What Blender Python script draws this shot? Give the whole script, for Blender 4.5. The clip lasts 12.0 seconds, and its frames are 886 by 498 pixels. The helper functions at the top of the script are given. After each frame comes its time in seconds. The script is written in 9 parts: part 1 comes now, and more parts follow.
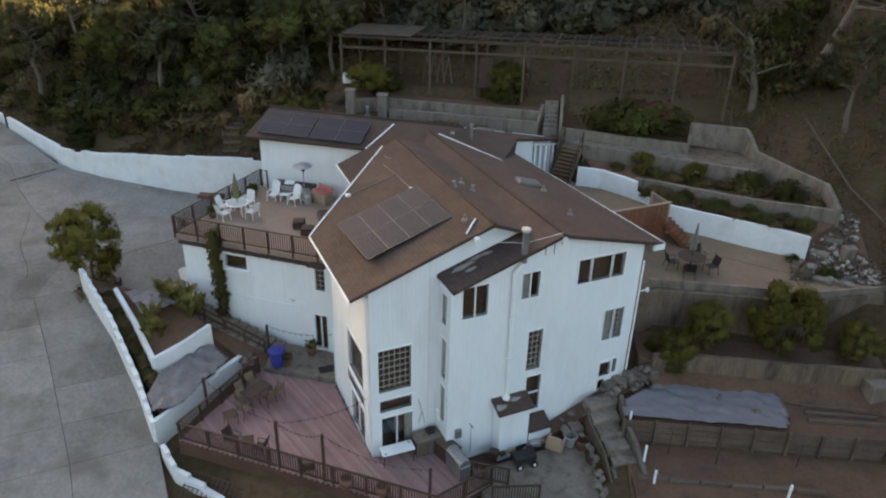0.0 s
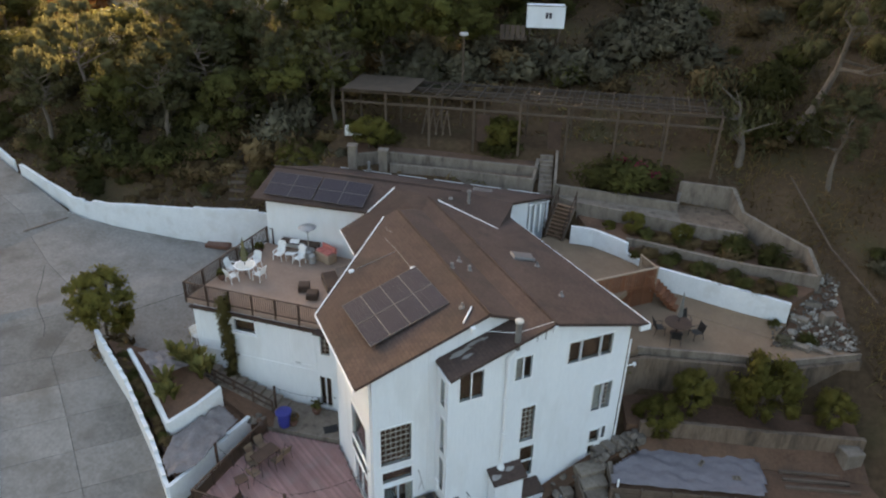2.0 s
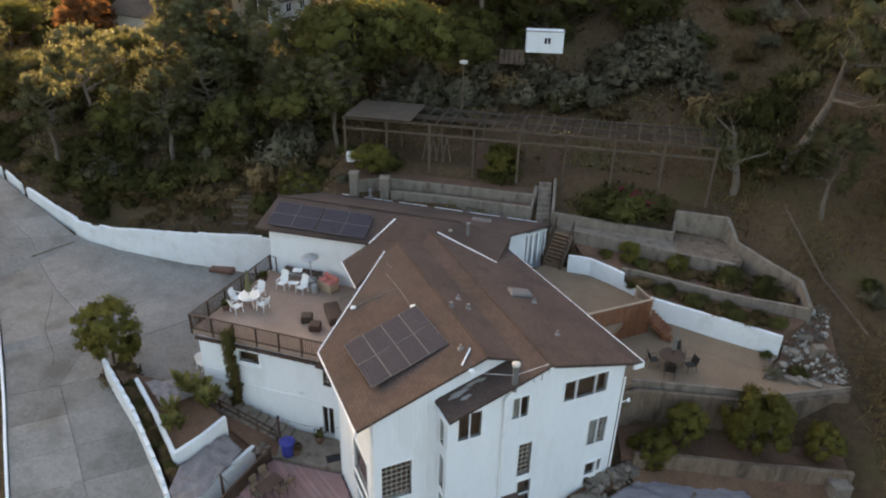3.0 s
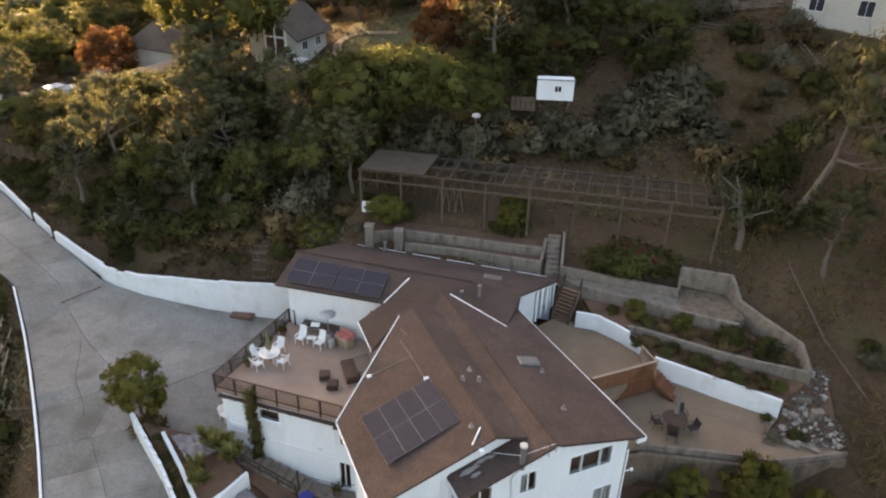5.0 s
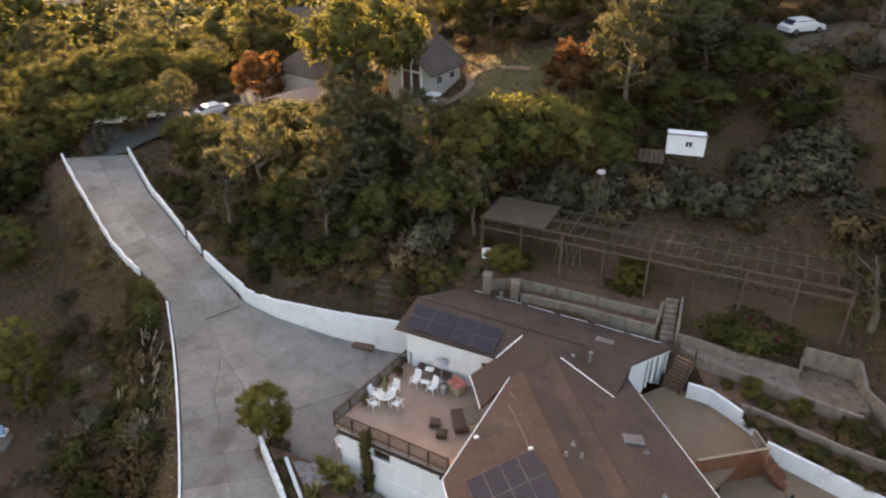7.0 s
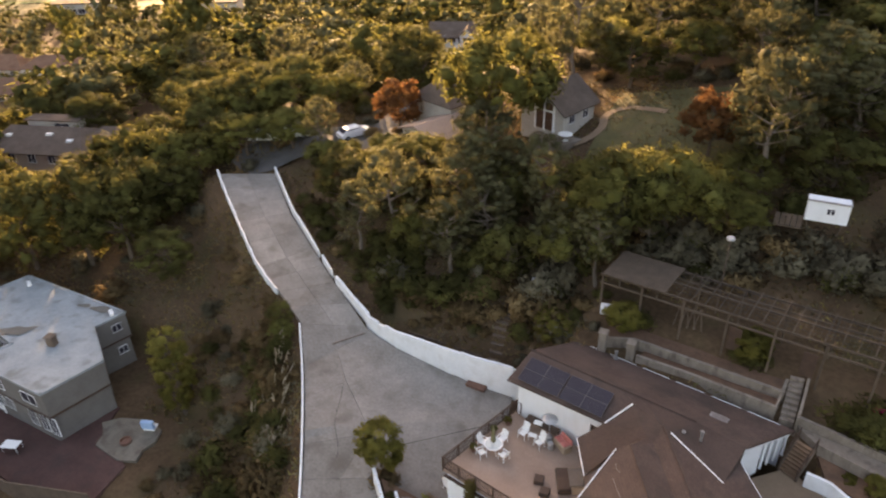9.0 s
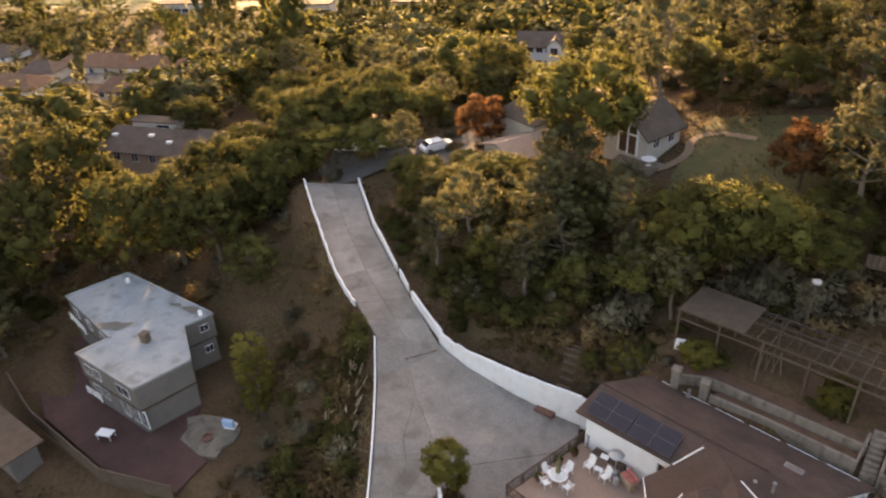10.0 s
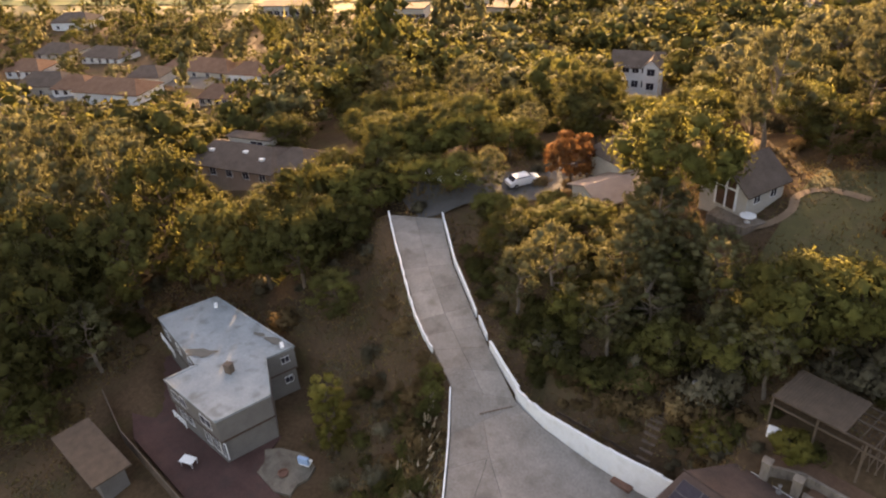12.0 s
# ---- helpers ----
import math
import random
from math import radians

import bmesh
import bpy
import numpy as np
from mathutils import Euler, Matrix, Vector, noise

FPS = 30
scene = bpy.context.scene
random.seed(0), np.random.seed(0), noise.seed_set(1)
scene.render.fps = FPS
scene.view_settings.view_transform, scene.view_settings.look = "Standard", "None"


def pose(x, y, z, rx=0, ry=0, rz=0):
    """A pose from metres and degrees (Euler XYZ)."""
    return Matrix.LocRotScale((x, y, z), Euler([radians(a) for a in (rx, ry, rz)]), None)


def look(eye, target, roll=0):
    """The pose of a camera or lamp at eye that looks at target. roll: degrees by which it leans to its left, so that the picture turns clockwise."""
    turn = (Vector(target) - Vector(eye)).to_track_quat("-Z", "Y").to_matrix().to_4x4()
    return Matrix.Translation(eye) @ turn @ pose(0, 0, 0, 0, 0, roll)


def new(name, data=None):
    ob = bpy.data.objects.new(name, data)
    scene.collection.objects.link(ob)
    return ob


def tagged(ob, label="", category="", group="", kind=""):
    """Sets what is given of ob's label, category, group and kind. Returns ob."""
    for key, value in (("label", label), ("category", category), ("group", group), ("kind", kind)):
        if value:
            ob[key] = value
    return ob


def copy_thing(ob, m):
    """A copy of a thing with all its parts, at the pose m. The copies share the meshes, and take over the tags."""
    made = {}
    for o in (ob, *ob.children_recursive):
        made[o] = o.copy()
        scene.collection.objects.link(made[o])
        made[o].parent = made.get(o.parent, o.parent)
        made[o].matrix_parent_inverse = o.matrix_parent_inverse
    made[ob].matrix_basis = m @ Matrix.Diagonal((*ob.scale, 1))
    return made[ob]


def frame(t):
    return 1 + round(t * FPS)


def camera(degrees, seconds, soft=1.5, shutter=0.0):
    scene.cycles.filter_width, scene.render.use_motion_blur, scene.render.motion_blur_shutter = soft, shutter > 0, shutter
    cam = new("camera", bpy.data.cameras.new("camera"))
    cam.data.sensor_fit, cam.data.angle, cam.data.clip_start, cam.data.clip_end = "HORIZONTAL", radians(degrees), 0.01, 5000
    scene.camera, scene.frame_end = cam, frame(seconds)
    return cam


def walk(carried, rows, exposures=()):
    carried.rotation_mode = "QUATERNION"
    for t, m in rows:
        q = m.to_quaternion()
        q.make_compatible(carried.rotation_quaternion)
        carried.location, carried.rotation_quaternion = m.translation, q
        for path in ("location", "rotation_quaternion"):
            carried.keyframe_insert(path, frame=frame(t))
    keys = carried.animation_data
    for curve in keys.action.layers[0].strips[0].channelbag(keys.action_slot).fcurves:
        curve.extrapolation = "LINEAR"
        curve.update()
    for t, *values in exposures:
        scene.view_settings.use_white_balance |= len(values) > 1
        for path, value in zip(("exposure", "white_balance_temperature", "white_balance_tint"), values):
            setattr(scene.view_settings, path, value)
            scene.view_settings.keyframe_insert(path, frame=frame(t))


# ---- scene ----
cam = camera(63.4, 12.0, 2.1, 0.5)
PATH = [
    (0, (0.749, -2.698, 18.686), (0.602, -0.926, 17.77), 1.5),
    (0.5, (0.679, -2.602, 19.835), (0.536, -0.835, 18.909), 1.6),
    (1, (0.71, -2.556, 21.042), (0.565, -0.792, 20.109), 1.5),
    (1.5, (0.683, -2.453, 22.173), (0.539, -0.692, 21.235), 1.5),
    (2, (0.672, -2.36, 23.402), (0.528, -0.604, 22.455), 1.5),
    (2.5, (0.68, -2.259, 24.592), (0.535, -0.507, 23.64), 1.5),
    (3, (0.673, -2.121, 25.783), (0.527, -0.372, 24.823), 1.5),
    (5, (0.473, -1.408, 30.627), (0.296, 0.321, 29.636), 1.2),
    (5.5, (0.407, -1.202, 31.816), (0.16, 0.513, 30.818), 1.0),
    (6, (0.265, -1.047, 33.037), (-0.061, 0.65, 32.03), 0.8),
    (6.5, (0.288, -0.789, 34.217), (-0.124, 0.885, 33.204), 0.3),
    (7, (0.294, -0.545, 35.403), (-0.202, 1.102, 34.382), -0.1),
    (9, (0.263, 0.473, 40.056), (-0.549, 1.978, 39.02), -1.8),
    (9.5, (0.225, 0.691, 41.218), (-0.679, 2.143, 40.181), -2.3),
    (10, (0.255, 0.968, 42.356), (-0.741, 2.359, 41.32), -2.8),
    (10.5, (0.098, 1.215, 43.51), (-0.976, 2.546, 42.474), -3.2),
    (11, (-0.35, 1.903, 44.671), (-1.487, 3.18, 43.633), -3.6),
    (11.5, (-0.884, 3.013, 45.71), (-2.052, 4.258, 44.668), -4.0),
    (12, (-1.811, 4.332, 46.624), (-2.983, 5.57, 45.578), -4.2),
]
walk(cam, [(t, look(eye, target, roll)) for t, eye, target, roll in PATH], [(0, 2.42, 6900, 15), (6, 2.85, 7500, 22), (12, 2.8, 8300, 30)])

# ---- light ----
SUN_AZ, SUN_EL = 39.0, 7.8          # degrees left of +y, degrees above the horizon
sun_way = Vector((-math.sin(radians(SUN_AZ)) * math.cos(radians(SUN_EL)), math.cos(radians(SUN_AZ)) * math.cos(radians(SUN_EL)), math.sin(radians(SUN_EL))))
world = bpy.data.worlds.new("sky")
scene.world = world
world.use_nodes = True
wn = world.node_tree.nodes
sky = wn.new("ShaderNodeTexSky")
sky.sky_type, sky.sun_disc = "NISHITA", False
sky.sun_elevation, sky.sun_rotation = radians(SUN_EL), radians(-SUN_AZ)
sky.air_density, sky.dust_density, sky.ozone_density = 1.0, 4.0, 1.0
wn["Background"].inputs["Strength"].default_value = 0.15
world.node_tree.links.new(sky.outputs[0], wn["Background"].inputs["Color"])
sun_data = bpy.data.lights.new("sun", "SUN")
sun_data.energy, sun_data.angle, sun_data.color = 5.0, radians(0.5), (1.0, 0.75, 0.42)
sun = new("sun", sun_data)
sun.matrix_world = look(sun_way * 200, (0, 0, 0))

# ---- materials ----


def nodes_of(name):
    m = bpy.data.materials.new(name)
    m.use_nodes = True
    nt = m.node_tree
    return m, nt, nt.nodes["Principled BSDF"], nt.nodes, nt.links


def surf(name, c1, c2, rough=0.85, coarse=0.6, fine=9.0, bump=0.25, metal=0.0, rand=0.0, island=0.0, stain=None, stain_amount=0.35, spec=0.3, depth=0.02, stretch=None):
    """A procedural surface: two colours mixed by a coarse and a fine noise, bump, optional stains and piece-to-piece change."""
    m, nt, bsdf, N, Lk = nodes_of(name)
    geo = N.new("ShaderNodeNewGeometry")
    pos = geo.outputs["Position"]
    if stretch:
        mp = N.new("ShaderNodeMapping")
        mp.inputs["Scale"].default_value = stretch
        Lk.new(pos, mp.inputs["Vector"])
        pos = mp.outputs[0]
    n1, n2 = N.new("ShaderNodeTexNoise"), N.new("ShaderNodeTexNoise")
    for n, sc, det in ((n1, coarse, 6), (n2, fine, 5)):
        n.inputs["Scale"].default_value, n.inputs["Detail"].default_value, n.inputs["Roughness"].default_value = sc, det, 0.65
        Lk.new(pos, n.inputs["Vector"])
    add = N.new("ShaderNodeMath")
    add.operation = "MULTIPLY_ADD"
    add.inputs[1].default_value = 0.55
    Lk.new(n1.outputs[0], add.inputs[0])
    half = N.new("ShaderNodeMath")
    half.operation = "MULTIPLY"
    half.inputs[1].default_value = 0.45
    Lk.new(n2.outputs[0], half.inputs[0])
    Lk.new(half.outputs[0], add.inputs[2])
    ramp = N.new("ShaderNodeValToRGB")
    ramp.color_ramp.elements[0].position, ramp.color_ramp.elements[1].position = 0.34, 0.66
    ramp.color_ramp.elements[0].color, ramp.color_ramp.elements[1].color = (*c1, 1), (*c2, 1)
    Lk.new(add.outputs[0], ramp.inputs[0])
    col = ramp.outputs[0]
    if stain:
        n3 = N.new("ShaderNodeTexNoise")
        n3.inputs["Scale"].default_value, n3.inputs["Detail"].default_value = coarse * 1.7, 8
        Lk.new(pos, n3.inputs["Vector"])
        r3 = N.new("ShaderNodeMapRange")
        r3.inputs["From Min"].default_value, r3.inputs["From Max"].default_value, r3.inputs["To Max"].default_value = 0.52, 0.7, stain_amount
        Lk.new(n3.outputs[0], r3.inputs["Value"])
        mx = N.new("ShaderNodeMixRGB")
        mx.inputs[2].default_value = (*stain, 1)
        Lk.new(r3.outputs[0], mx.inputs[0])
        Lk.new(col, mx.inputs[1])
        col = mx.outputs[0]
    if rand or island:
        src = N.new("ShaderNodeObjectInfo").outputs["Random"] if rand else geo.outputs["Random Per Island"]
        hs = N.new("ShaderNodeHueSaturation")
        mr = N.new("ShaderNodeMapRange")
        k = rand or island
        mr.inputs["To Min"].default_value, mr.inputs["To Max"].default_value = 1 - k, 1 + k
        Lk.new(src, mr.inputs["Value"])
        Lk.new(mr.outputs[0], hs.inputs["Value"])
        Lk.new(col, hs.inputs["Color"])
        col = hs.outputs[0]
    Lk.new(col, bsdf.inputs["Base Color"])
    bsdf.inputs["Roughness"].default_value, bsdf.inputs["Metallic"].default_value = rough, metal
    bsdf.inputs["Specular IOR Level"].default_value = spec
    if bump:
        b = N.new("ShaderNodeBump")
        b.inputs["Strength"].default_value, b.inputs["Distance"].default_value = bump, depth
        Lk.new(add.outputs[0], b.inputs["Height"])
        Lk.new(b.outputs[0], bsdf.inputs["Normal"])
    return m


def leafy(name, c1, c2, translucent=0.5, scale=0.35):
    """Leaves: colour changes from clump to clump and leaf to leaf; light passes through."""
    m, nt, bsdf, N, Lk = nodes_of(name)
    geo = N.new("ShaderNodeNewGeometry")
    n1 = N.new("ShaderNodeTexNoise")
    n1.inputs["Scale"].default_value, n1.inputs["Detail"].default_value = scale, 4
    Lk.new(geo.outputs["Position"], n1.inputs["Vector"])
    add = N.new("ShaderNodeMath")
    add.operation = "MULTIPLY_ADD"
    add.inputs[1].default_value = 0.13
    Lk.new(geo.outputs["Random Per Island"], add.inputs[0])
    Lk.new(n1.outputs[0], add.inputs[2])
    ramp = N.new("ShaderNodeValToRGB")
    ramp.color_ramp.elements[0].position, ramp.color_ramp.elements[1].position = 0.4, 0.78
    ramp.color_ramp.elements[0].color, ramp.color_ramp.elements[1].color = (*c1, 1), (*c2, 1)
    Lk.new(add.outputs[0], ramp.inputs[0])
    info = N.new("ShaderNodeObjectInfo")
    hs = N.new("ShaderNodeHueSaturation")
    mr = N.new("ShaderNodeMapRange")
    mr.inputs["To Min"].default_value, mr.inputs["To Max"].default_value = 0.75, 1.25
    Lk.new(info.outputs["Random"], mr.inputs["Value"])
    Lk.new(mr.outputs[0], hs.inputs["Value"])
    Lk.new(ramp.outputs[0], hs.inputs["Color"])
    Lk.new(hs.outputs[0], bsdf.inputs["Base Color"])
    bsdf.inputs["Roughness"].default_value, bsdf.inputs["Specular IOR Level"].default_value = 0.85, 0.06
    at = N.new("ShaderNodeAttribute")
    at.attribute_name = "outward"
    vt = N.new("ShaderNodeVectorTransform")
    vt.vector_type, vt.convert_from, vt.convert_to = "VECTOR", "OBJECT", "WORLD"
    Lk.new(at.outputs["Vector"], vt.inputs[0])
    sm, nm = N.new("ShaderNodeVectorMath"), N.new("ShaderNodeVectorMath")
    sm.operation, nm.operation = "MULTIPLY_ADD", "NORMALIZE"
    sm.inputs[1].default_value = (0.2, 0.2, 0.2)
    Lk.new(geo.outputs["Normal"], sm.inputs[0])
    Lk.new(vt.outputs[0], sm.inputs[2])
    Lk.new(sm.outputs[0], nm.inputs[0])
    Lk.new(nm.outputs[0], bsdf.inputs["Normal"])
    tr = N.new("ShaderNodeBsdfTranslucent")
    Lk.new(nm.outputs[0], tr.inputs["Normal"])
    Lk.new(hs.outputs[0], tr.inputs["Color"])
    mix = N.new("ShaderNodeMixShader")
    mix.inputs[0].default_value = translucent
    Lk.new(bsdf.outputs[0], mix.inputs[1])
    Lk.new(tr.outputs[0], mix.inputs[2])
    Lk.new(mix.outputs[0], N["Material Output"].inputs["Surface"])
    return m


def siding():
    """White painted board siding: narrow upright grooves, faint dirt."""
    m = surf("white_siding", (0.72, 0.735, 0.75), (0.8, 0.81, 0.82), 0.6, 0.5, 6, 0.1, stain=(0.58, 0.57, 0.54), stain_amount=0.3, stretch=(1, 1, 0.3))
    N, Lk = m.node_tree.nodes, m.node_tree.links
    tc = N.new("ShaderNodeTexCoord")
    wv = N.new("ShaderNodeTexWave")
    wv.wave_type, wv.bands_direction, wv.wave_profile = "BANDS", "X", "SAW"
    wv.inputs["Scale"].default_value, wv.inputs["Distortion"].default_value = 1.55, 0
    Lk.new(tc.outputs["Object"], wv.inputs["Vector"])
    st = N.new("ShaderNodeMapRange")
    st.inputs["From Min"].default_value, st.inputs["From Max"].default_value = 0.0, 0.08
    Lk.new(wv.outputs["Fac"], st.inputs["Value"])
    b = N.new("ShaderNodeBump")
    b.inputs["Strength"].default_value, b.inputs["Distance"].default_value = 0.6, 0.012
    Lk.new(st.outputs[0], b.inputs["Height"])
    Lk.new(b.outputs[0], N["Principled BSDF"].inputs["Normal"])
    return m


def shingles():
    """Brown composition shingles: courses across the slope, blotches and moss."""
    m = surf("roof_shingle", (0.054, 0.035, 0.029), (0.102, 0.067, 0.054), 0.92, 0.35, 7, 0.0, stain=(0.042, 0.033, 0.026), stain_amount=0.6)
    N, Lk = m.node_tree.nodes, m.node_tree.links
    tc = N.new("ShaderNodeTexCoord")
    br = N.new("ShaderNodeTexBrick")
    br.inputs["Scale"].default_value, br.inputs["Brick Width"].default_value, br.inputs["Row Height"].default_value = 1.0, 0.32, 0.16
    br.inputs["Mortar Size"].default_value = 0.012
    br.inputs["Color1"].default_value, br.inputs["Color2"].default_value, br.inputs["Mortar"].default_value = (0.9, 0.9, 0.9, 1), (1.08, 1.08, 1.08, 1), (0.72, 0.72, 0.72, 1)
    Lk.new(tc.outputs["UV"], br.inputs["Vector"])
    bsdf = N["Principled BSDF"]
    col = bsdf.inputs["Base Color"].links[0].from_socket
    mx = N.new("ShaderNodeMixRGB")
    mx.blend_type = "MULTIPLY"
    mx.inputs[0].default_value = 0.8
    Lk.new(col, mx.inputs[1])
    Lk.new(br.outputs["Color"], mx.inputs[2])
    Lk.new(mx.outputs[0], bsdf.inputs["Base Color"])
    b = N.new("ShaderNodeBump")
    b.inputs["Strength"].default_value, b.inputs["Distance"].default_value = 0.35, 0.012
    Lk.new(br.outputs["Color"], b.inputs["Height"])
    Lk.new(b.outputs[0], bsdf.inputs["Normal"])
    return m


def glass_pane():
    m, nt, bsdf, N, Lk = nodes_of("window_glass")
    bsdf.inputs["Base Color"].default_value = (0.9, 0.95, 0.95, 1)
    bsdf.inputs["Roughness"].default_value, bsdf.inputs["IOR"].default_value = 0.03, 1.5
    bsdf.inputs["Transmission Weight"].default_value = 1.0
    return m


WHITE = surf("white_paint", (0.62, 0.635, 0.645), (0.76, 0.77, 0.775), 0.6, 0.7, 8, 0.12, stain=(0.5, 0.48, 0.44), stain_amount=0.35)
TRIM = surf("white_trim", (0.74, 0.74, 0.74), (0.84, 0.84, 0.83), 0.5, 1.5, 20, 0.05)
SIDING, SHINGLE, GLASS = siding(), shingles(), glass_pane()
CONCRETE = surf("driveway_concrete", (0.135, 0.124, 0.11), (0.26, 0.24, 0.218), 0.85, 0.3, 5, 0.15, rand=0.16, stain=(0.12, 0.105, 0.088), stain_amount=0.7)
OLD_CONCRETE = surf("weathered_concrete", (0.135, 0.108, 0.085), (0.255, 0.21, 0.17), 0.9, 0.9, 9, 0.3, stain=(0.085, 0.065, 0.05), stain_amount=0.75, stretch=(1.3, 1.3, 0.45))
STAINED = surf("stained_concrete", (0.105, 0.072, 0.05), (0.205, 0.15, 0.108), 0.92, 0.9, 8, 0.3, stain=(0.045, 0.034, 0.026), stain_amount=0.8, stretch=(1.5, 1.5, 0.3))
DIMBROWN = surf("dim_window_brown", (0.06, 0.03, 0.018), (0.13, 0.065, 0.038), 0.85, 1.2, 9, 0.1)
LATTICE = surf("cream_lattice_paint", (0.4, 0.36, 0.3), (0.55, 0.5, 0.43), 0.7, 1.0, 12, 0.1)
CAPWOOD = surf("pale_cap_timber", (0.26, 0.19, 0.135), (0.38, 0.29, 0.21), 0.8, 1.0, 12, 0.2)
PALESTONE = surf("pale_rubble_stone", (0.17, 0.15, 0.125), (0.4, 0.36, 0.31), 0.9, 1.4, 9, 0.5, rand=0.3, depth=0.04)
STEPSTONE = surf("tan_step_stone", (0.13, 0.105, 0.083), (0.26, 0.215, 0.17), 0.92, 1.1, 8, 0.5, rand=0.15, stain=(0.07, 0.055, 0.042), stain_amount=0.7, depth=0.04)
STONE = surf("stone", (0.1, 0.079, 0.063), (0.225, 0.188, 0.154), 0.9, 1.4, 9, 0.5, rand=0.25, depth=0.04)
PINK = surf("pink_deck_board", (0.225, 0.128, 0.12), (0.335, 0.205, 0.192), 0.75, 0.7, 12, 0.2, rand=0.18, stain=(0.25, 0.2, 0.185), stain_amount=0.5)
TAN = surf("tan_deck_coating", (0.24, 0.165, 0.125), (0.34, 0.245, 0.19), 0.8, 0.4, 9, 0.15, stain=(0.19, 0.13, 0.1), stain_amount=0.4)
BROWN = surf("brown_stained_wood", (0.04, 0.024, 0.017), (0.085, 0.05, 0.035), 0.7, 1.5, 18, 0.2)
TIMBER = surf("weathered_timber", (0.075, 0.053, 0.039), (0.155, 0.112, 0.084), 0.85, 1.2, 14, 0.3, rand=0.15)
DECKBROWN = surf("dark_red_brown_board", (0.06, 0.03, 0.02), (0.11, 0.058, 0.04), 0.75, 1.0, 14, 0.2)
REDWOOD = surf("redwood_fence", (0.13, 0.048, 0.023), (0.22, 0.088, 0.042), 0.75, 1.0, 14, 0.2, rand=0.15)
SOIL = surf("bare_soil", (0.088, 0.047, 0.029), (0.168, 0.096, 0.061), 0.95, 0.5, 6, 0.6, stain=(0.05, 0.035, 0.025), stain_amount=0.5, depth=0.05)
TARFILL = surf("joint_filler", (0.02, 0.018, 0.017), (0.05, 0.045, 0.04), 0.9, 2, 20, 0.2)
PATIO = surf("patio_dirt", (0.165, 0.112, 0.072), (0.235, 0.163, 0.108), 0.9, 0.4, 7, 0.25, stain=(0.16, 0.11, 0.08), stain_amount=0.5)
CELL = surf("solar_cell", (0.029, 0.026, 0.034), (0.043, 0.039, 0.05), 0.38, 3, 30, 0.0, spec=0.07)
ALU = surf("aluminium", (0.15, 0.145, 0.15), (0.23, 0.225, 0.23), 0.5, 2, 30, 0.05, metal=0.5)
GALV = surf("galvanised_steel", (0.3, 0.3, 0.3), (0.48, 0.47, 0.46), 0.5, 3, 25, 0.1, metal=0.5)
DARK = surf("dark_metal", (0.02, 0.019, 0.018), (0.045, 0.04, 0.038), 0.55, 3, 25, 0.1, metal=0.3)
ROOM = surf("room_wall", (0.36, 0.2, 0.115), (0.5, 0.3, 0.18), 0.9, 0.6, 6, 0.1)
CURTAIN = surf("curtain", (0.42, 0.38, 0.33), (0.6, 0.56, 0.5), 0.9, 3, 20, 0.2)
GREYWALL = surf("grey_stucco", (0.115, 0.103, 0.094), (0.165, 0.15, 0.138), 0.9, 0.6, 9, 0.2, stain=(0.16, 0.15, 0.14), stain_amount=0.4)
GREYROOF = surf("coated_flat_roof", (0.19, 0.215, 0.225), (0.31, 0.335, 0.345), 0.8, 0.35, 5, 0.1, stain=(0.12, 0.115, 0.1), stain_amount=0.6)
BARK = surf("bark", (0.06, 0.042, 0.03), (0.15, 0.115, 0.085), 0.95, 1.5, 9, 0.5, stretch=(1, 1, 0.25))
PALEBARK = surf("pale_bark", (0.09, 0.07, 0.055), (0.2, 0.162, 0.13), 0.9, 1.2, 7, 0.4, stretch=(1, 1, 0.3))
OAK = leafy("oak_leaves", (0.062, 0.059, 0.021), (0.145, 0.14, 0.044))
GUM = leafy("eucalyptus_leaves", (0.075, 0.073, 0.037), (0.175, 0.165, 0.08))
GOLDEN = leafy("yellow_green_leaves", (0.08, 0.078, 0.024), (0.18, 0.172, 0.05))
CITRUS = leafy("citrus_leaves", (0.12, 0.11, 0.026), (0.29, 0.25, 0.066))
SAGE = leafy("grey_sage_leaves", (0.085, 0.073, 0.046), (0.19, 0.165, 0.108), 0.25)
RUSTY = leafy("dry_brown_leaves", (0.095, 0.062, 0.03), (0.21, 0.142, 0.068), 0.25)
RED = leafy("red_leaves", (0.12, 0.055, 0.022), (0.23, 0.115, 0.05))
PLUME = leafy("pampas_plume", (0.34, 0.28, 0.2), (0.55, 0.47, 0.36), 0.3)
BLADE = leafy("broad_green_blade", (0.1, 0.1, 0.03), (0.25, 0.215, 0.075), 0.3, 1.2)
VINE = leafy("olive_vine_leaves", (0.075, 0.062, 0.02), (0.17, 0.135, 0.05), 0.3)
LAWN = leafy("grass_blade", (0.075, 0.064, 0.022), (0.2, 0.16, 0.06), 0.3, 0.3)

# ---- building helpers ----


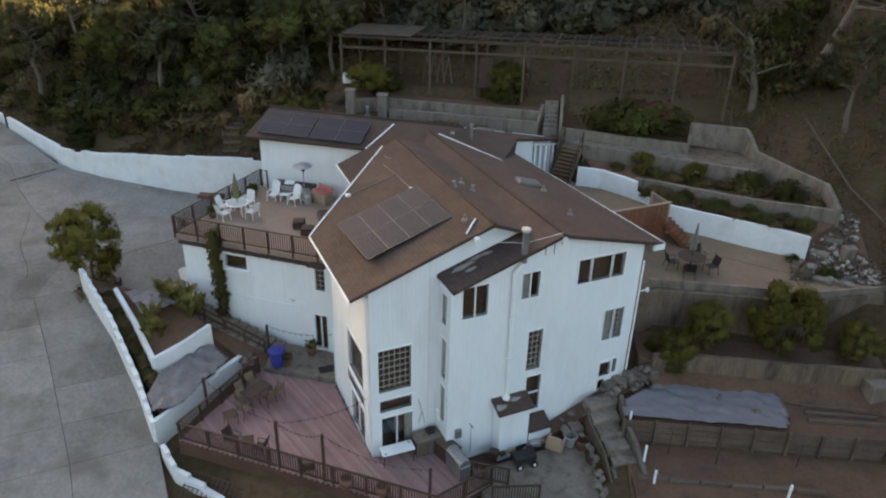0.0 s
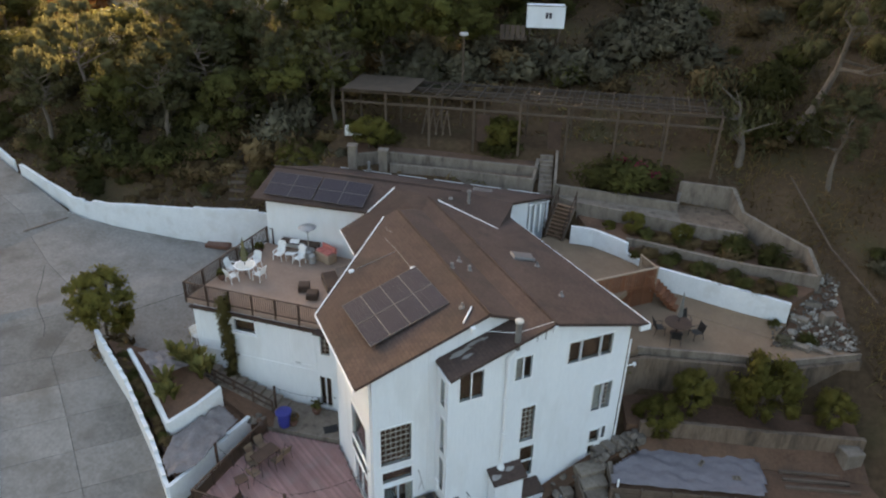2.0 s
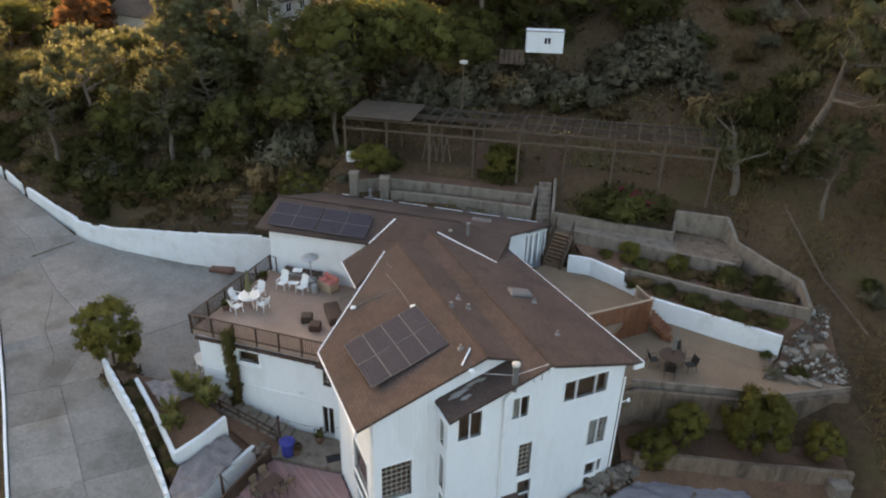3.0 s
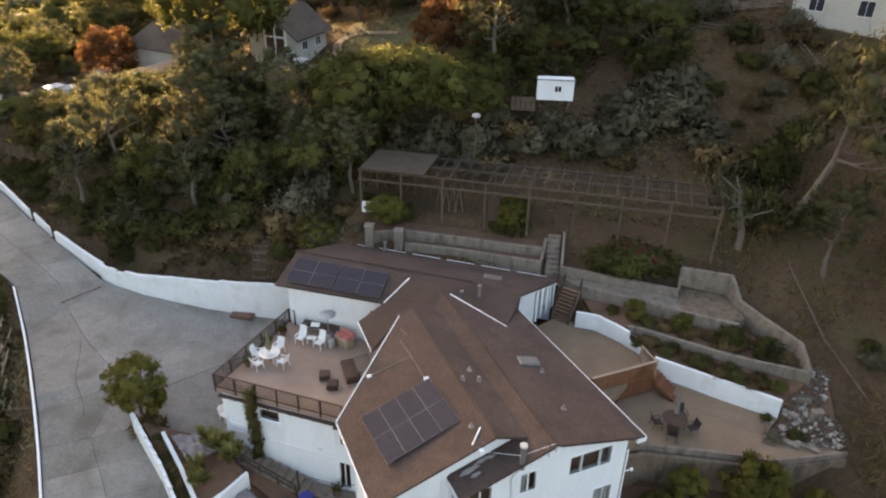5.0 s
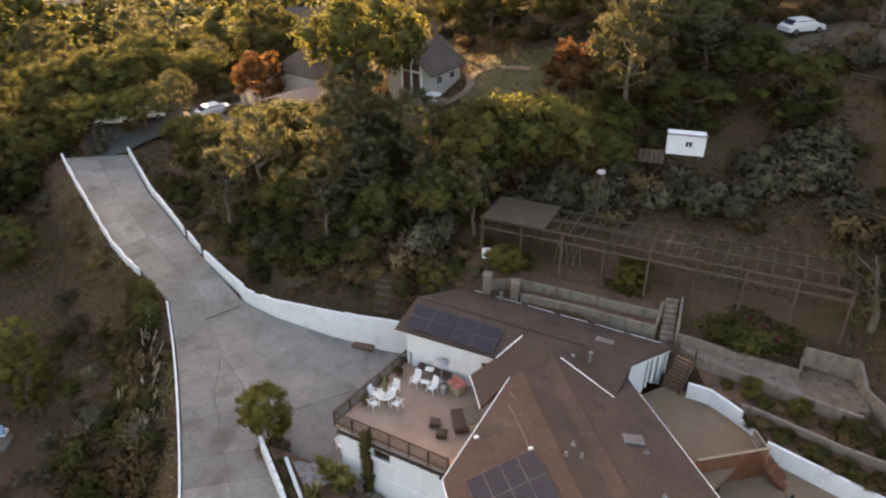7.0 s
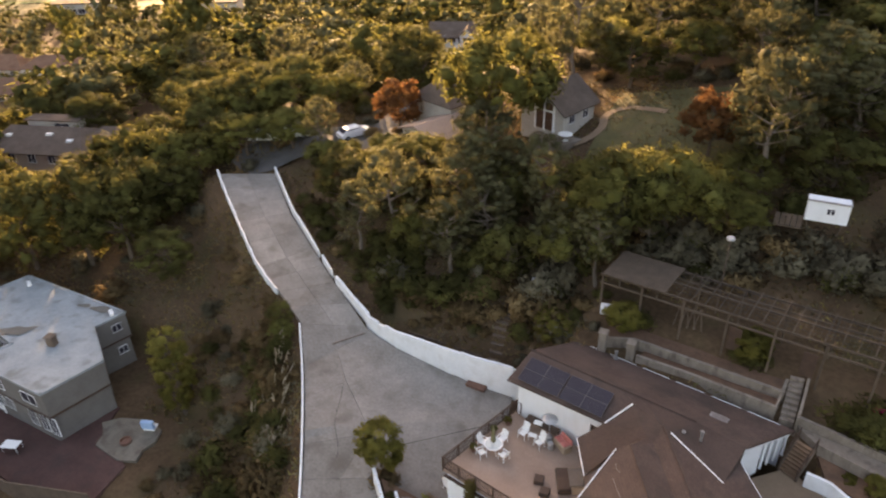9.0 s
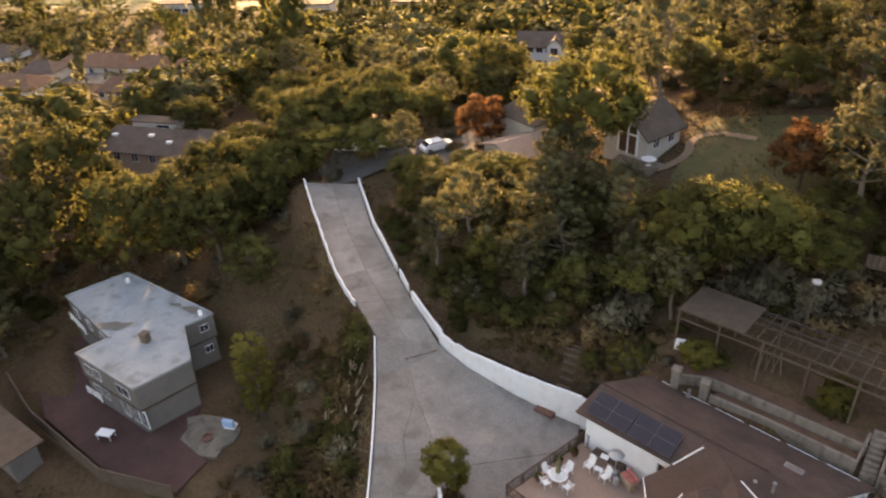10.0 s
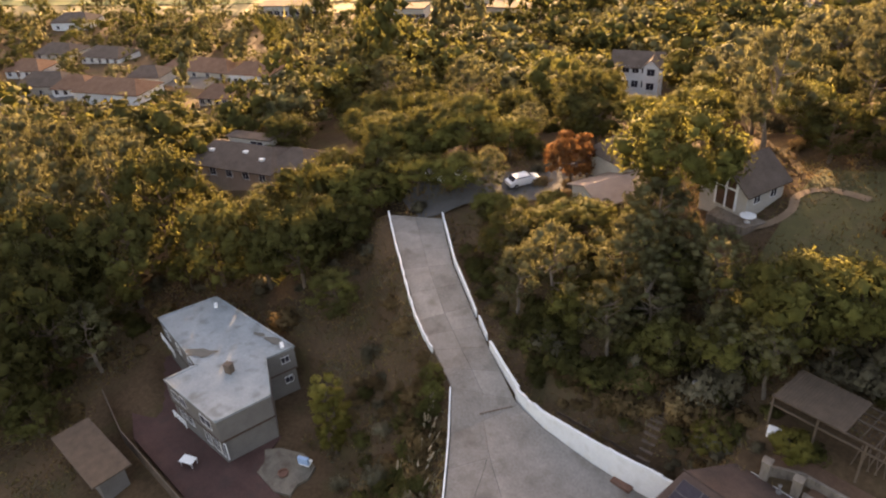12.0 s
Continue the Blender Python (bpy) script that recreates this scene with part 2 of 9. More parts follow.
def quad_mesh(name, V, mats, rounded=False):
    """A mesh from an array (n, k, 3) of separate n faces with k corners; rounded: the second half of the rows is the outward direction at each corner."""
    V = np.asarray(V, dtype=np.float32)
    if rounded:
        h = V.shape[1] // 2
        out, V = V[:, h:].reshape(-1, 3), V[:, :h]
    n, k = V.shape[:2]
    me = bpy.data.meshes.new(name)
    me.vertices.add(n * k)
    me.vertices.foreach_set("co", V.ravel())
    me.loops.add(n * k)
    me.loops.foreach_set("vertex_index", np.arange(n * k, dtype=np.int32))
    me.polygons.add(n)
    me.polygons.foreach_set("loop_start", np.arange(0, n * k, k, dtype=np.int32))
    me.update(calc_edges=True)
    if rounded:
        me.attributes.new("outward", "FLOAT_VECTOR", "POINT").data.foreach_set("vector", np.ascontiguousarray(out).ravel())
    me.materials.append(mats)
    return me


def grid_mesh(name, X, Y, Z, material):
    """A sheet over the grid of points X, Y, Z (2-d arrays)."""
    h, w = X.shape
    co = np.stack([X, Y, Z], -1).reshape(-1, 3).astype(np.float32)
    idx = np.arange(h * w, dtype=np.int32).reshape(h, w)
    f = np.stack([idx[:-1, :-1], idx[:-1, 1:], idx[1:, 1:], idx[1:, :-1]], -1).reshape(-1, 4)
    me = bpy.data.meshes.new(name)
    me.vertices.add(len(co))
    me.vertices.foreach_set("co", co.ravel())
    me.loops.add(f.size)
    me.loops.foreach_set("vertex_index", f.ravel())
    me.polygons.add(len(f))
    me.polygons.foreach_set("loop_start", np.arange(0, f.size, 4, dtype=np.int32))
    me.polygons.foreach_set("use_smooth", np.ones(len(f), dtype=bool))
    me.update(calc_edges=True)
    me.materials.append(material)
    return me


def finish(bm, name, material):
    me = bpy.data.meshes.new(name)
    bmesh.ops.recalc_face_normals(bm, faces=bm.faces)
    bm.to_mesh(me)
    bm.free()
    me.materials.append(material)
    return me


def part(name, bm, material, parent, label=""):
    ob = new(name, finish(bm, name, material))
    ob.parent = parent
    return tagged(ob, label)


def thing(name, place, label, category, group="", kind="", turn=0.0):
    ob = new(name)
    ob.matrix_basis = pose(*place, 0, 0, turn)
    ob.empty_display_size = 0.3
    return tagged(ob, label, category, group, kind)


def solid(name, bm, material, label, category, group="", kind="", place=(0, 0, 0), turn=0.0):
    ob = new(name, finish(bm, name, material))
    ob.matrix_basis = pose(*place, 0, 0, turn)
    return tagged(ob, label, category, group, kind)


def BM():
    return bmesh.new()


def bx(bm, x0, x1, y0, y1, z0, z1, m=None, soft=0.0):
    """A box, with its edges eased by soft."""
    vs = [bm.verts.new((x, y, z)) for z in (z0, z1) for y in (y0, y1) for x in (x0, x1)]
    fs = [bm.faces.new([vs[i] for i in q]) for q in ((0, 2, 3, 1), (4, 5, 7, 6), (0, 1, 5, 4), (2, 6, 7, 3), (0, 4, 6, 2), (1, 3, 7, 5))]
    if soft:
        es = list({e for f in fs for e in f.edges})
        out = bmesh.ops.bevel(bm, geom=es, offset=soft, segments=1, affect="EDGES", profile=0.7)
        vs = list({v for f in out["faces"] for v in f.verts} | {v for v in vs if v.is_valid})
    if m is not None:
        bmesh.ops.transform(bm, matrix=m, verts=vs)
    return vs


def rod(bm, a, b, r0, r1=None, n=8):
    """A tapered round bar from a to b."""
    a, b = Vector(a), Vector(b)
    r1 = r0 if r1 is None else r1
    q = (b - a).to_track_quat("Z", "Y")
    rings = []
    for p, r in ((a, r0), (b, r1)):
        rings.append([bm.verts.new(p + q @ Vector((r * math.cos(2 * math.pi * i / n), r * math.sin(2 * math.pi * i / n), 0))) for i in range(n)])
    for i in range(n):
        bm.faces.new((rings[0][i], rings[0][(i + 1) % n], rings[1][(i + 1) % n], rings[1][i]))
    bm.faces.new(rings[0][::-1])
    bm.faces.new(rings[1])


def lathe(bm, prof, n=16, centre=(0, 0, 0)):
    """A turned shape from a profile of (radius, height)."""
    cx, cy, cz = centre
    rings = [[bm.verts.new((cx + r * math.cos(2 * math.pi * i / n), cy + r * math.sin(2 * math.pi * i / n), cz + z)) for i in range(n)] for r, z in prof]
    for a, b in zip(rings[:-1], rings[1:]):
        for i in range(n):
            bm.faces.new((a[i], a[(i + 1) % n], b[(i + 1) % n], b[i]))
    bm.faces.new(rings[0][::-1])
    bm.faces.new(rings[-1])


def prism(bm, pts, thick):
    """A slab under the 3-d outline pts, thick metres down."""
    top = [bm.verts.new(p) for p in pts]
    low = [bm.verts.new((p[0], p[1], p[2] - thick)) for p in pts]
    bm.faces.new(top)
    bm.faces.new(low[::-1])
    for i in range(len(pts)):
        j = (i + 1) % len(pts)
        bm.faces.new((top[i], low[i], low[j], top[j]))


def strip_wall(bm, line, thick, drop=0.0):
    """A wall along a line of (x, y, base, top), of the given thickness."""
    P = [Vector(p[:2]) for p in line]
    prev = None
    for i, p in enumerate(line):
        d = (P[min(i + 1, len(P) - 1)] - P[max(i - 1, 0)]).normalized()
        nrm = Vector((-d.y, d.x)) * thick / 2
        ring = [bm.verts.new((p[0] + s * nrm.x, p[1] + s * nrm.y, z)) for s, z in ((1, p[2] - drop), (1, p[3]), (-1, p[3]), (-1, p[2] - drop))]
        if prev:
            for a in range(4):
                bm.faces.new((prev[a], prev[(a + 1) % 4], ring[(a + 1) % 4], ring[a]))
        else:
            bm.faces.new(ring)
        prev = ring
    bm.faces.new(prev[::-1])


def smooth_line(line, steps=6):
    """A rounded line through the given rows of numbers."""
    A = np.array(line, float)
    A = np.vstack([2 * A[0] - A[1], A, 2 * A[-1] - A[-2]])
    out = []
    for i in range(1, len(A) - 2):
        for s in np.linspace(0, 1, steps, endpoint=False):
            p0, p1, p2, p3 = A[i - 1:i + 3]
            out.append(0.5 * (2 * p1 + (p2 - p0) * s + (2 * p0 - 5 * p1 + 4 * p2 - p3) * s * s + (3 * p1 - p0 - 3 * p2 + p3) * s ** 3))
    return [tuple(p) for p in out] + [tuple(A[-2])]

# ---- the lie of the land ----
# spot heights of the hillside: x, y, z
SPOTS = ((0, -5, -13), (-25, 2, -14), (28, 0, -9), (10, 20, -4.8), (24, 27, -1.5), (30, 45, 7), (14, 53, 8.2), (3, 59, 10.2),
         (-9, 52, 6.3), (-19, 50, 2.9), (-31, 52, 3.2), (-22.5, 68, 10.3), (-51, 72, 4.2), (-64, 67, 4.2), (-57, 79, 4.8), (-44, 60, 4.2), (-55, 27, -8.2),
         (-44, 33, -7.6), (-70, 48, -4), (-62, 10, -10.5), (-100, 66, -6), (-190, 95, -14), (-62, 130, -6), (-12, 95, 16),
         (28, 72, 17.5), (60, 40, 16), (-130, -20, -16), (-120, 260, -16), (90, 180, 30), (-2, 40, 2))
SP = np.array(SPOTS, float)
KR = np.hypot(SP[:, None, 0] - SP[None, :, 0], SP[:, None, 1] - SP[None, :, 1])
one = np.ones((len(SP), 1))
A_ = np.block([[KR, one], [one.T, np.zeros((1, 1))]])
W_ = np.linalg.solve(A_, np.r_[SP[:, 2], 0])
LANE = np.array([(-60, 59.5, 3.9), (-46, 51.5, 2.4), (-37, 44, 0.7), (-32, 40.5, -0.7), (-26, 34, -1.8), (-22.5, 28, -3.2), (-18, 21, -5.3), (-14, 13, -7.6), (-10, 4, -10)], float)


def lane_z(x, y):
    """The driveway's height over the plan, and the distance from its middle line."""
    x, y = np.asarray(x, float), np.asarray(y, float)
    best, z = np.full(x.shape, 1e9), np.zeros(x.shape)
    for a, b in zip(LANE[:-1], LANE[1:]):
        d = b - a
        s = np.clip(((x - a[0]) * d[0] + (y - a[1]) * d[1]) / (d[0] ** 2 + d[1] ** 2), 0, 1)
        q = np.hypot(x - a[0] - s * d[0], y - a[1] - s * d[1])
        z = np.where(q < best, a[2] + s * d[2], z)
        best = np.minimum(best, q)
    return z, best


def inside(x, y, poly):
    """Signed distance to an outline: minus inside."""
    x, y = np.asarray(x, float), np.asarray(y, float)
    dist, odd = np.full(x.shape, 1e9), np.zeros(x.shape, bool)
    for (ax, ay), (bx_, by) in zip(poly, poly[1:] + poly[:1]):
        dx, dy = bx_ - ax, by - ay
        s = np.clip(((x - ax) * dx + (y - ay) * dy) / (dx * dx + dy * dy), 0, 1)
        dist = np.minimum(dist, np.hypot(x - ax - s * dx, y - ay - s * dy))
        hit = ((ay > y) != (by > y)) & (x < dx * (y - ay) / (dy if abs(dy) > 1e-9 else 1e-9) + ax)
        odd ^= hit
    return np.where(odd, -dist, dist)


SEC = [((-60.6, 57.2), (-54.9, 60.6)), ((-51.7, 50.4), (-48.0, 54.5)), ((-44.9, 45.4), (-42.1, 50.4)), ((-41.0, 43.4), (-37.1, 47.1)),
       ((-36.7, 41.0), (-31.5, 43.8)), ((-33.6, 37.1), (-27.6, 42.9)), ((-31.6, 34.4), (-22.2, 42.4)), ((-30.3, 32.6), (-16.3, 42.7)),
       ((-29.0, 30.7), (-15.6, 36.5)), ((-27.4, 28.2), (-22.4, 30.9)), ((-24.9, 24.2), (-19.2, 27.5)), ((-21.3, 18.4), (-14.7, 22.1)),
       ((-16.5, 10.5), (-9.8, 14.0)), ((-12, 3), (-5, 6))]
DRIVE = [s[0] for s in SEC] + [s[1] for s in SEC[::-1]]
DECK_Z, PINK_Z, UP_Z = -4.5, -4.5, 1.25
PADS = [  # outline, height
    ([(-17, 30), (-14.5, 42.5), (4, 41.5), (8, 27), (5.8, 25), (-4.4, 20.8), (-9.5, 27)], -5.2),
    ([(-13.5, 21.2), (-1.0, 17.6), (6.5, 19.5), (6.8, 24.5), (-4, 24), (-11.5, 28)], -5.0),
    ([(2.5, 36.5), (5.3, 39.6), (9, 38), (10.4, 35.6), (6.6, 30.5)], 1.9),
    ([(7.2, 28.2), (8.5, 35), (11, 35.5), (17.2, 32.8), (20.0, 30.8), (18, 29.4)], 0.6),
    ([(7.5, 26.6), (8, 28.9), (20, 28.6), (19, 26.2)], -1.9),
    ([(6.8, 23.2), (7.8, 26.5), (19, 26.2), (19.5, 23.2)], -2.95),
    ([(6.8, 19), (6.8, 23.1), (20, 23.1), (20, 18)], -4.1),
    ([(-64.5, 25), (-75, 31), (-73, 38.5), (-56.5, 38.2), (-44, 33), (-43.5, 26), (-53, 20)], -8.9),
    ([(-12, 44.2), (-12, 46.2), (4, 46.2), (12.5, 44.5), (16, 43), (4, 43)], 4.3),
    ([(-11.5, 48.4), (-10.8, 52), (15.5, 47.8), (15, 44.6)], 5.6),
]


def ground_z(x, y):
    x, y = np.asarray(x, float), np.asarray(y, float)
    z = np.full(x.shape, W_[-1])
    for (sx, sy, _), w in zip(SP, W_[:-1]):
        z = z + w * np.hypot(x - sx, y - sy)
    far = np.hypot(x + 40, y - 60)
    z = z + (-14 - z) * np.clip((far - 170) / 250, 0, 1)
    z = z + 0.35 * np.sin(x * 0.31 + 1.3 * np.sin(y * 0.17)) * np.cos(y * 0.27) * np.clip((far + 20) / 60, 0.3, 1)
    for poly, h in PADS:
        d = inside(x, y, poly)
        k = np.clip(d / 1.7, 0, 1)
        z = h + (z - h) * (k * k * (3 - 2 * k))
    lz, _ = lane_z(x, y)
    d = inside(x, y, DRIVE)
    k = np.clip((d - 0.2) / 4.5, 0, 1)
    z = (lz - 0.35) + (z - lz + 0.35) * (k * k * (3 - 2 * k))
    return z


def gz(x, y):
    return float(ground_z(np.array([x]), np.array([y]))[0])


def axis_steps(lo, a, b, hi, fine):
    mid = list(np.arange(a, b, fine))
    up, s = [b], fine
    while up[-1] < hi:
        s *= 1.13
        up.append(up[-1] + s)
    dn, s = [a], fine
    while dn[-1] > lo:
        s *= 1.13
        dn.append(dn[-1] - s)
    return np.array(dn[:0:-1] + mid + up)


def ground_material():
    m = surf("hillside_earth", (0.048, 0.031, 0.018), (0.122, 0.078, 0.046), 0.95, 0.12, 2.5, 0.7, stain=(0.07, 0.06, 0.028), stain_amount=0.75, depth=0.15, spec=0.08)
    return m


GX, GY = np.meshgrid(axis_steps(-2500, -85, 32, 2500, 0.9), axis_steps(-1500, -6, 85, 3000, 0.9))
ground = new("ground", grid_mesh("ground", GX, GY, ground_z(GX, GY), ground_material()))
tagged(ground, "brown dry earth of the steep hillside with leaf litter", "ground", kind="structure")

# ---- driveway ----
base_bm = BM()
for (l0, r0), (l1, r1) in zip(SEC[:-1], SEC[1:]):
    prism(base_bm, [(p[0], p[1], float(lane_z(*p)[0]) - 0.27) for p in (l0, r0, r1, l1)], 0.3)
prism(base_bm, [(p[0], p[1], float(lane_z(*p)[0]) - 0.27) for p in ((-15.6, 36.5), (-16.2, 31.2), (-19.0, 30.6), (-22.4, 30.9))], 0.3)
driveway = solid("driveway", base_bm, OLD_CONCRETE, "long grey concrete driveway with jointed slabs beside the white house", "driveway", kind="structure")


def mixp(a, b, s):
    return (a[0] + (b[0] - a[0]) * s, a[1] + (b[1] - a[1]) * s)


def slab_strip(A, B):
    """One large concrete panel between the rows of plan points A and B."""
    A, B = [np.array(p, float) for p in A], [np.array(p, float) for p in B]
    rows = []
    for k in range(len(A) - 1):
        for s in np.linspace(0, 1, 4, endpoint=False):
            rows.append((A[k] + (A[k + 1] - A[k]) * s, B[k] + (B[k + 1] - B[k]) * s))
    rows.append((A[-1], B[-1]))
    for end, nxt in ((0, 1), (-1, -2)):
        rows[end] = tuple(p + (q - p) / (np.linalg.norm(q - p) + 1e-6) * 0.011 for p, q in zip(rows[end], rows[nxt]))
    bm = BM()
    grid = []
    for a, b in rows:
        d = (b - a) / (np.linalg.norm(b - a) + 1e-6) * 0.011
        row = []
        for w in np.linspace(0, 1, 6):
            e = (a + d) + (b - a - 2 * d) * w
            row.append(bm.verts.new((e[0], e[1], float(lane_z(*e)[0]))))
        grid.append(row)
    for r0_, r1_ in zip(grid[:-1], grid[1:]):
        for k in range(5):
            bm.faces.new((r0_[k], r1_[k], r1_[k + 1], r0_[k + 1]))
    rim = [r_[0] for r_ in grid] + grid[-1][1:] + [r_[-1] for r_ in grid[-2::-1]] + grid[0][-2:0:-1]
    low = [bm.verts.new((v.co.x, v.co.y, v.co.z - 0.12)) for v in rim]
    for k in range(len(rim)):
        bm.faces.new((rim[k], low[k], low[(k + 1) % len(rim)], rim[(k + 1) % len(rim)]))
    part("slab", bm, CONCRETE, driveway)


# dark expansion joint across the turning place
ja, jb = np.array((-23.4, 33.0)), np.array((-15.6, 39.8))
jn = np.array((-(jb - ja)[1], (jb - ja)[0])) / np.linalg.norm(jb - ja) * 0.022
bm = BM()
prev = None
for w in np.linspace(0, 1, 40):
    c_ = ja + (jb - ja) * w
    row = [bm.verts.new((*q, float(lane_z(*q)[0]) + 0.006)) for q in (c_ - jn, c_ + jn)]
    if prev:
        bm.faces.new((prev[0], prev[1], row[1], row[0]))
    prev = row
part("expansion_joint", bm, TARFILL, driveway, "dark filled joint across the concrete")
L_, R_ = [s_[0] for s_ in SEC], [s_[1] for s_ in SEC]
MID = [mixp(a, b, 0.5) for a, b in SEC]
for i in (0, 1, 2, 3, 9, 10, 11, 12):
    k = 3 if i > 9 or i == 0 else 2
    for j in range(k):
        lft, mdl, rgt = [[mixp(e[i], e[i + 1], j / k), mixp(e[i], e[i + 1], (j + 1) / k)] for e in (L_, MID, R_)]
        slab_strip(lft, mdl)
        slab_strip(mdl, rgt)
# the wide part by the garage: one lengthwise joint and two joints across
seam = [MID[4], (-32.3, 40.2), (-29.5, 37.5), (-27.0, 35.6), (-24.9, 33.9), MID[9]]
slab_strip(L_[4:7], seam[:3])
slab_strip(L_[6:9], seam[2:5])
slab_strip(L_[8:10], seam[4:])
slab_strip(seam[:2], [R_[4], (-30.9, 43.65)])
slab_strip([(-32.3, 40.2), (-29.5, 37.5), (-27.0, 35.6), (-24.9, 33.9), (-23.4, 33.0)], [(-30.9, 43.65), (-27.6, 42.9), (-22.2, 42.4), (-16.3, 42.7), (-15.6, 39.8)])
slab_strip([(-23.4, 33.0), (-22.7, 31.2), (-19.0, 30.6)], [(-15.6, 39.8), (-15.6, 36.5), (-16.2, 31.2)])
slab_strip([(-24.9, 33.9), MID[9]], [(-23.4, 33.0), R_[9]])
crack_line = smooth_line([(-29.6, 37.2), (-28.9, 35.7), (-28.3, 34.1), (-27.6, 33.0), (-26.6, 31.9), (-26.1, 30.9)], 3)
bm = BM()
for a, b in zip(crack_line[:-1], crack_line[1:]):
    d = Vector((b[1] - a[1], a[0] - b[0])).normalized() * 0.016
    top = [bm.verts.new((p[0] + s_ * d.x, p[1] + s_ * d.y, float(lane_z(*p)[0]) + 0.004)) for p, s_ in ((a, 1), (b, 1), (b, -1), (a, -1))]
    bm.faces.new(top)
part("crack", bm, DARK, driveway, "thin dark crack filler in the concrete")
# rusty drain grate across the lane
bm = BM()
for k in range(8):
    a, b = [Vector((-33.0, 40.5)).lerp(Vector((-31.2, 43.1)), f) for f in (k / 8 + 0.006, (k + 1) / 8 - 0.006)]
    d = Vector((b.y - a.y, a.x - b.x)).normalized() * 0.085
    prism(bm, [(p.x + s_ * d.x, p.y + s_ * d.y, float(lane_z(p.x, p.y)[0]) + 0.022) for p, s_ in ((a, 1), (b, 1), (b, -1), (a, -1))], 0.03)
part("drain_grate", bm, TIMBER, driveway, "dark rusty drain grate across the lane")


def wall_thing(name, line, thick, material, label, drop=0.6, kind="structure", cat="wall"):
    bm = BM()
    strip_wall(bm, line, thick, drop)
    return solid(name, bm, material, label, cat, kind=kind)


def lz(x, y):
    return float(lane_z(x, y)[0])


# white wall on the hill side of the driveway, in stepped lengths
RW_UP = [(-36.9, 47.15, 0.86), (-35.5, 46.4, 0.88), (-34.1, 45.7, 0.9), (-32.8, 45.05, 0.98), (-31.5, 44.45, 1.08)]
RW_LOW = [(-31.65, 44.3, 1.16), (-31.2, 44.05, 1.2), (-30.05, 43.75, 1.34), (-30.0, 43.74, 1.24), (-29.2, 43.5, 1.4), (-29.15, 43.49, 1.52), (-28.0, 43.12, 1.68), (-25.3, 42.82, 2.12), (-22.6, 42.62, 2.44), (-21.1, 42.55, 2.58), (-21.06, 42.55, 2.7), (-20.0, 42.47, 2.84),
          (-18.2, 42.5, 3.0), (-16.35, 42.6, 3.12), (-16.3, 42.6, 2.95), (-15.2, 42.7, 2.9), (-13.3, 42.8, 3.0)]
wob = np.random.default_rng(29)
for line in (RW_UP, RW_LOW):
    run = []
    for (ax, ay, ah), (bx_, by, bh) in zip(line[:-1], line[1:]):
        k = max(1, round(math.dist((ax, ay), (bx_, by)) / 0.4))
        run += [(ax + (bx_ - ax) * i / k, ay + (by - ay) * i / k, ah + (bh - ah) * i / k + wob.uniform(-0.025, 0.025)) for i in range(k)]
    run = [(x, y, lz(x, y), lz(x, y) + h) for x, y, h in run + [line[-1]]]
    wall_thing("driveway_wall", run, 0.25, WHITE, "long curved white painted retaining wall with a stepped top", 0.8)
for a, b in (((-37.9, 47.9, 0.6), (-40.0, 49.3, 0.7)), ((-40.8, 49.8, 0.6), (-47.8, 54.7, 0.75)), ((-47.8, 54.7, 0.75), (-55.0, 60.9, 0.8))):
    wall_thing("driveway_wall", [(x, y, lz(x, y), lz(x, y) + h + wob.uniform(-0.06, 0.06)) for x, y, h in [tuple(np.array(a) + (np.array(b) - a) * q) for q in np.linspace(0, 1, 16)]], 0.17, WHITE, "low white painted wall beside the upper driveway", 0.8)
edge_line = smooth_line([(-60.8, 57.3, 0.5), (-51.9, 50.3, 0.46), (-45.0, 45.3, 0.42), (-41.2, 43.3, 0.32)], 9)
wob = np.random.default_rng(31)
edge_line = [(x + wob.uniform(-0.07, 0.07), y + wob.uniform(-0.07, 0.07), lz(x, y), lz(x, y) + h + wob.uniform(-0.13, 0.1)) for x, y, h in edge_line]
wall_thing("driveway_wall", edge_line, 0.17, WHITE, "low ragged white painted wall on the downhill driveway edge", 0.8)
wall_thing("kerb", smooth_line([(x, y, lz(x, y), lz(x, y) + 0.16) for x, y in ((-36.8, 40.9), (-33.75, 37.0), (-30.45, 32.5), (-27.5, 28.1), (-25.0, 24.1), (-21.4, 18.3), (-16.6, 10.4))], 4), 0.14, WHITE, "thin pale kerb on the outer driveway edge", 0.5, cat="kerb")

# ---- house ----
OX, OY, TH = -4.2, 21.4, 29.0
CU, SU = math.cos(radians(TH)), math.sin(radians(TH))
house = thing("house", (OX, OY, 0), "large white three-storey hillside house with brown shingle roofs", "house", turn=TH)


def toL(x, y):
    """Plan point of the world in the house's own directions."""
    return ((x - OX) * CU + (y - OY) * SU, -(x - OX) * SU + (y - OY) * CU)


def toW(u, v):
    return (OX + u * CU - v * SU, OY + u * SU + v * CU)


WA = radians(-10.4)


def wing(a, b):
    """Plan point of the rear wing (along, back from its ridge) in the house's own directions."""
    return toL(-13.9 + a * math.cos(WA) - b * math.sin(WA), 40.2 + a * math.sin(WA) + b * math.cos(WA))


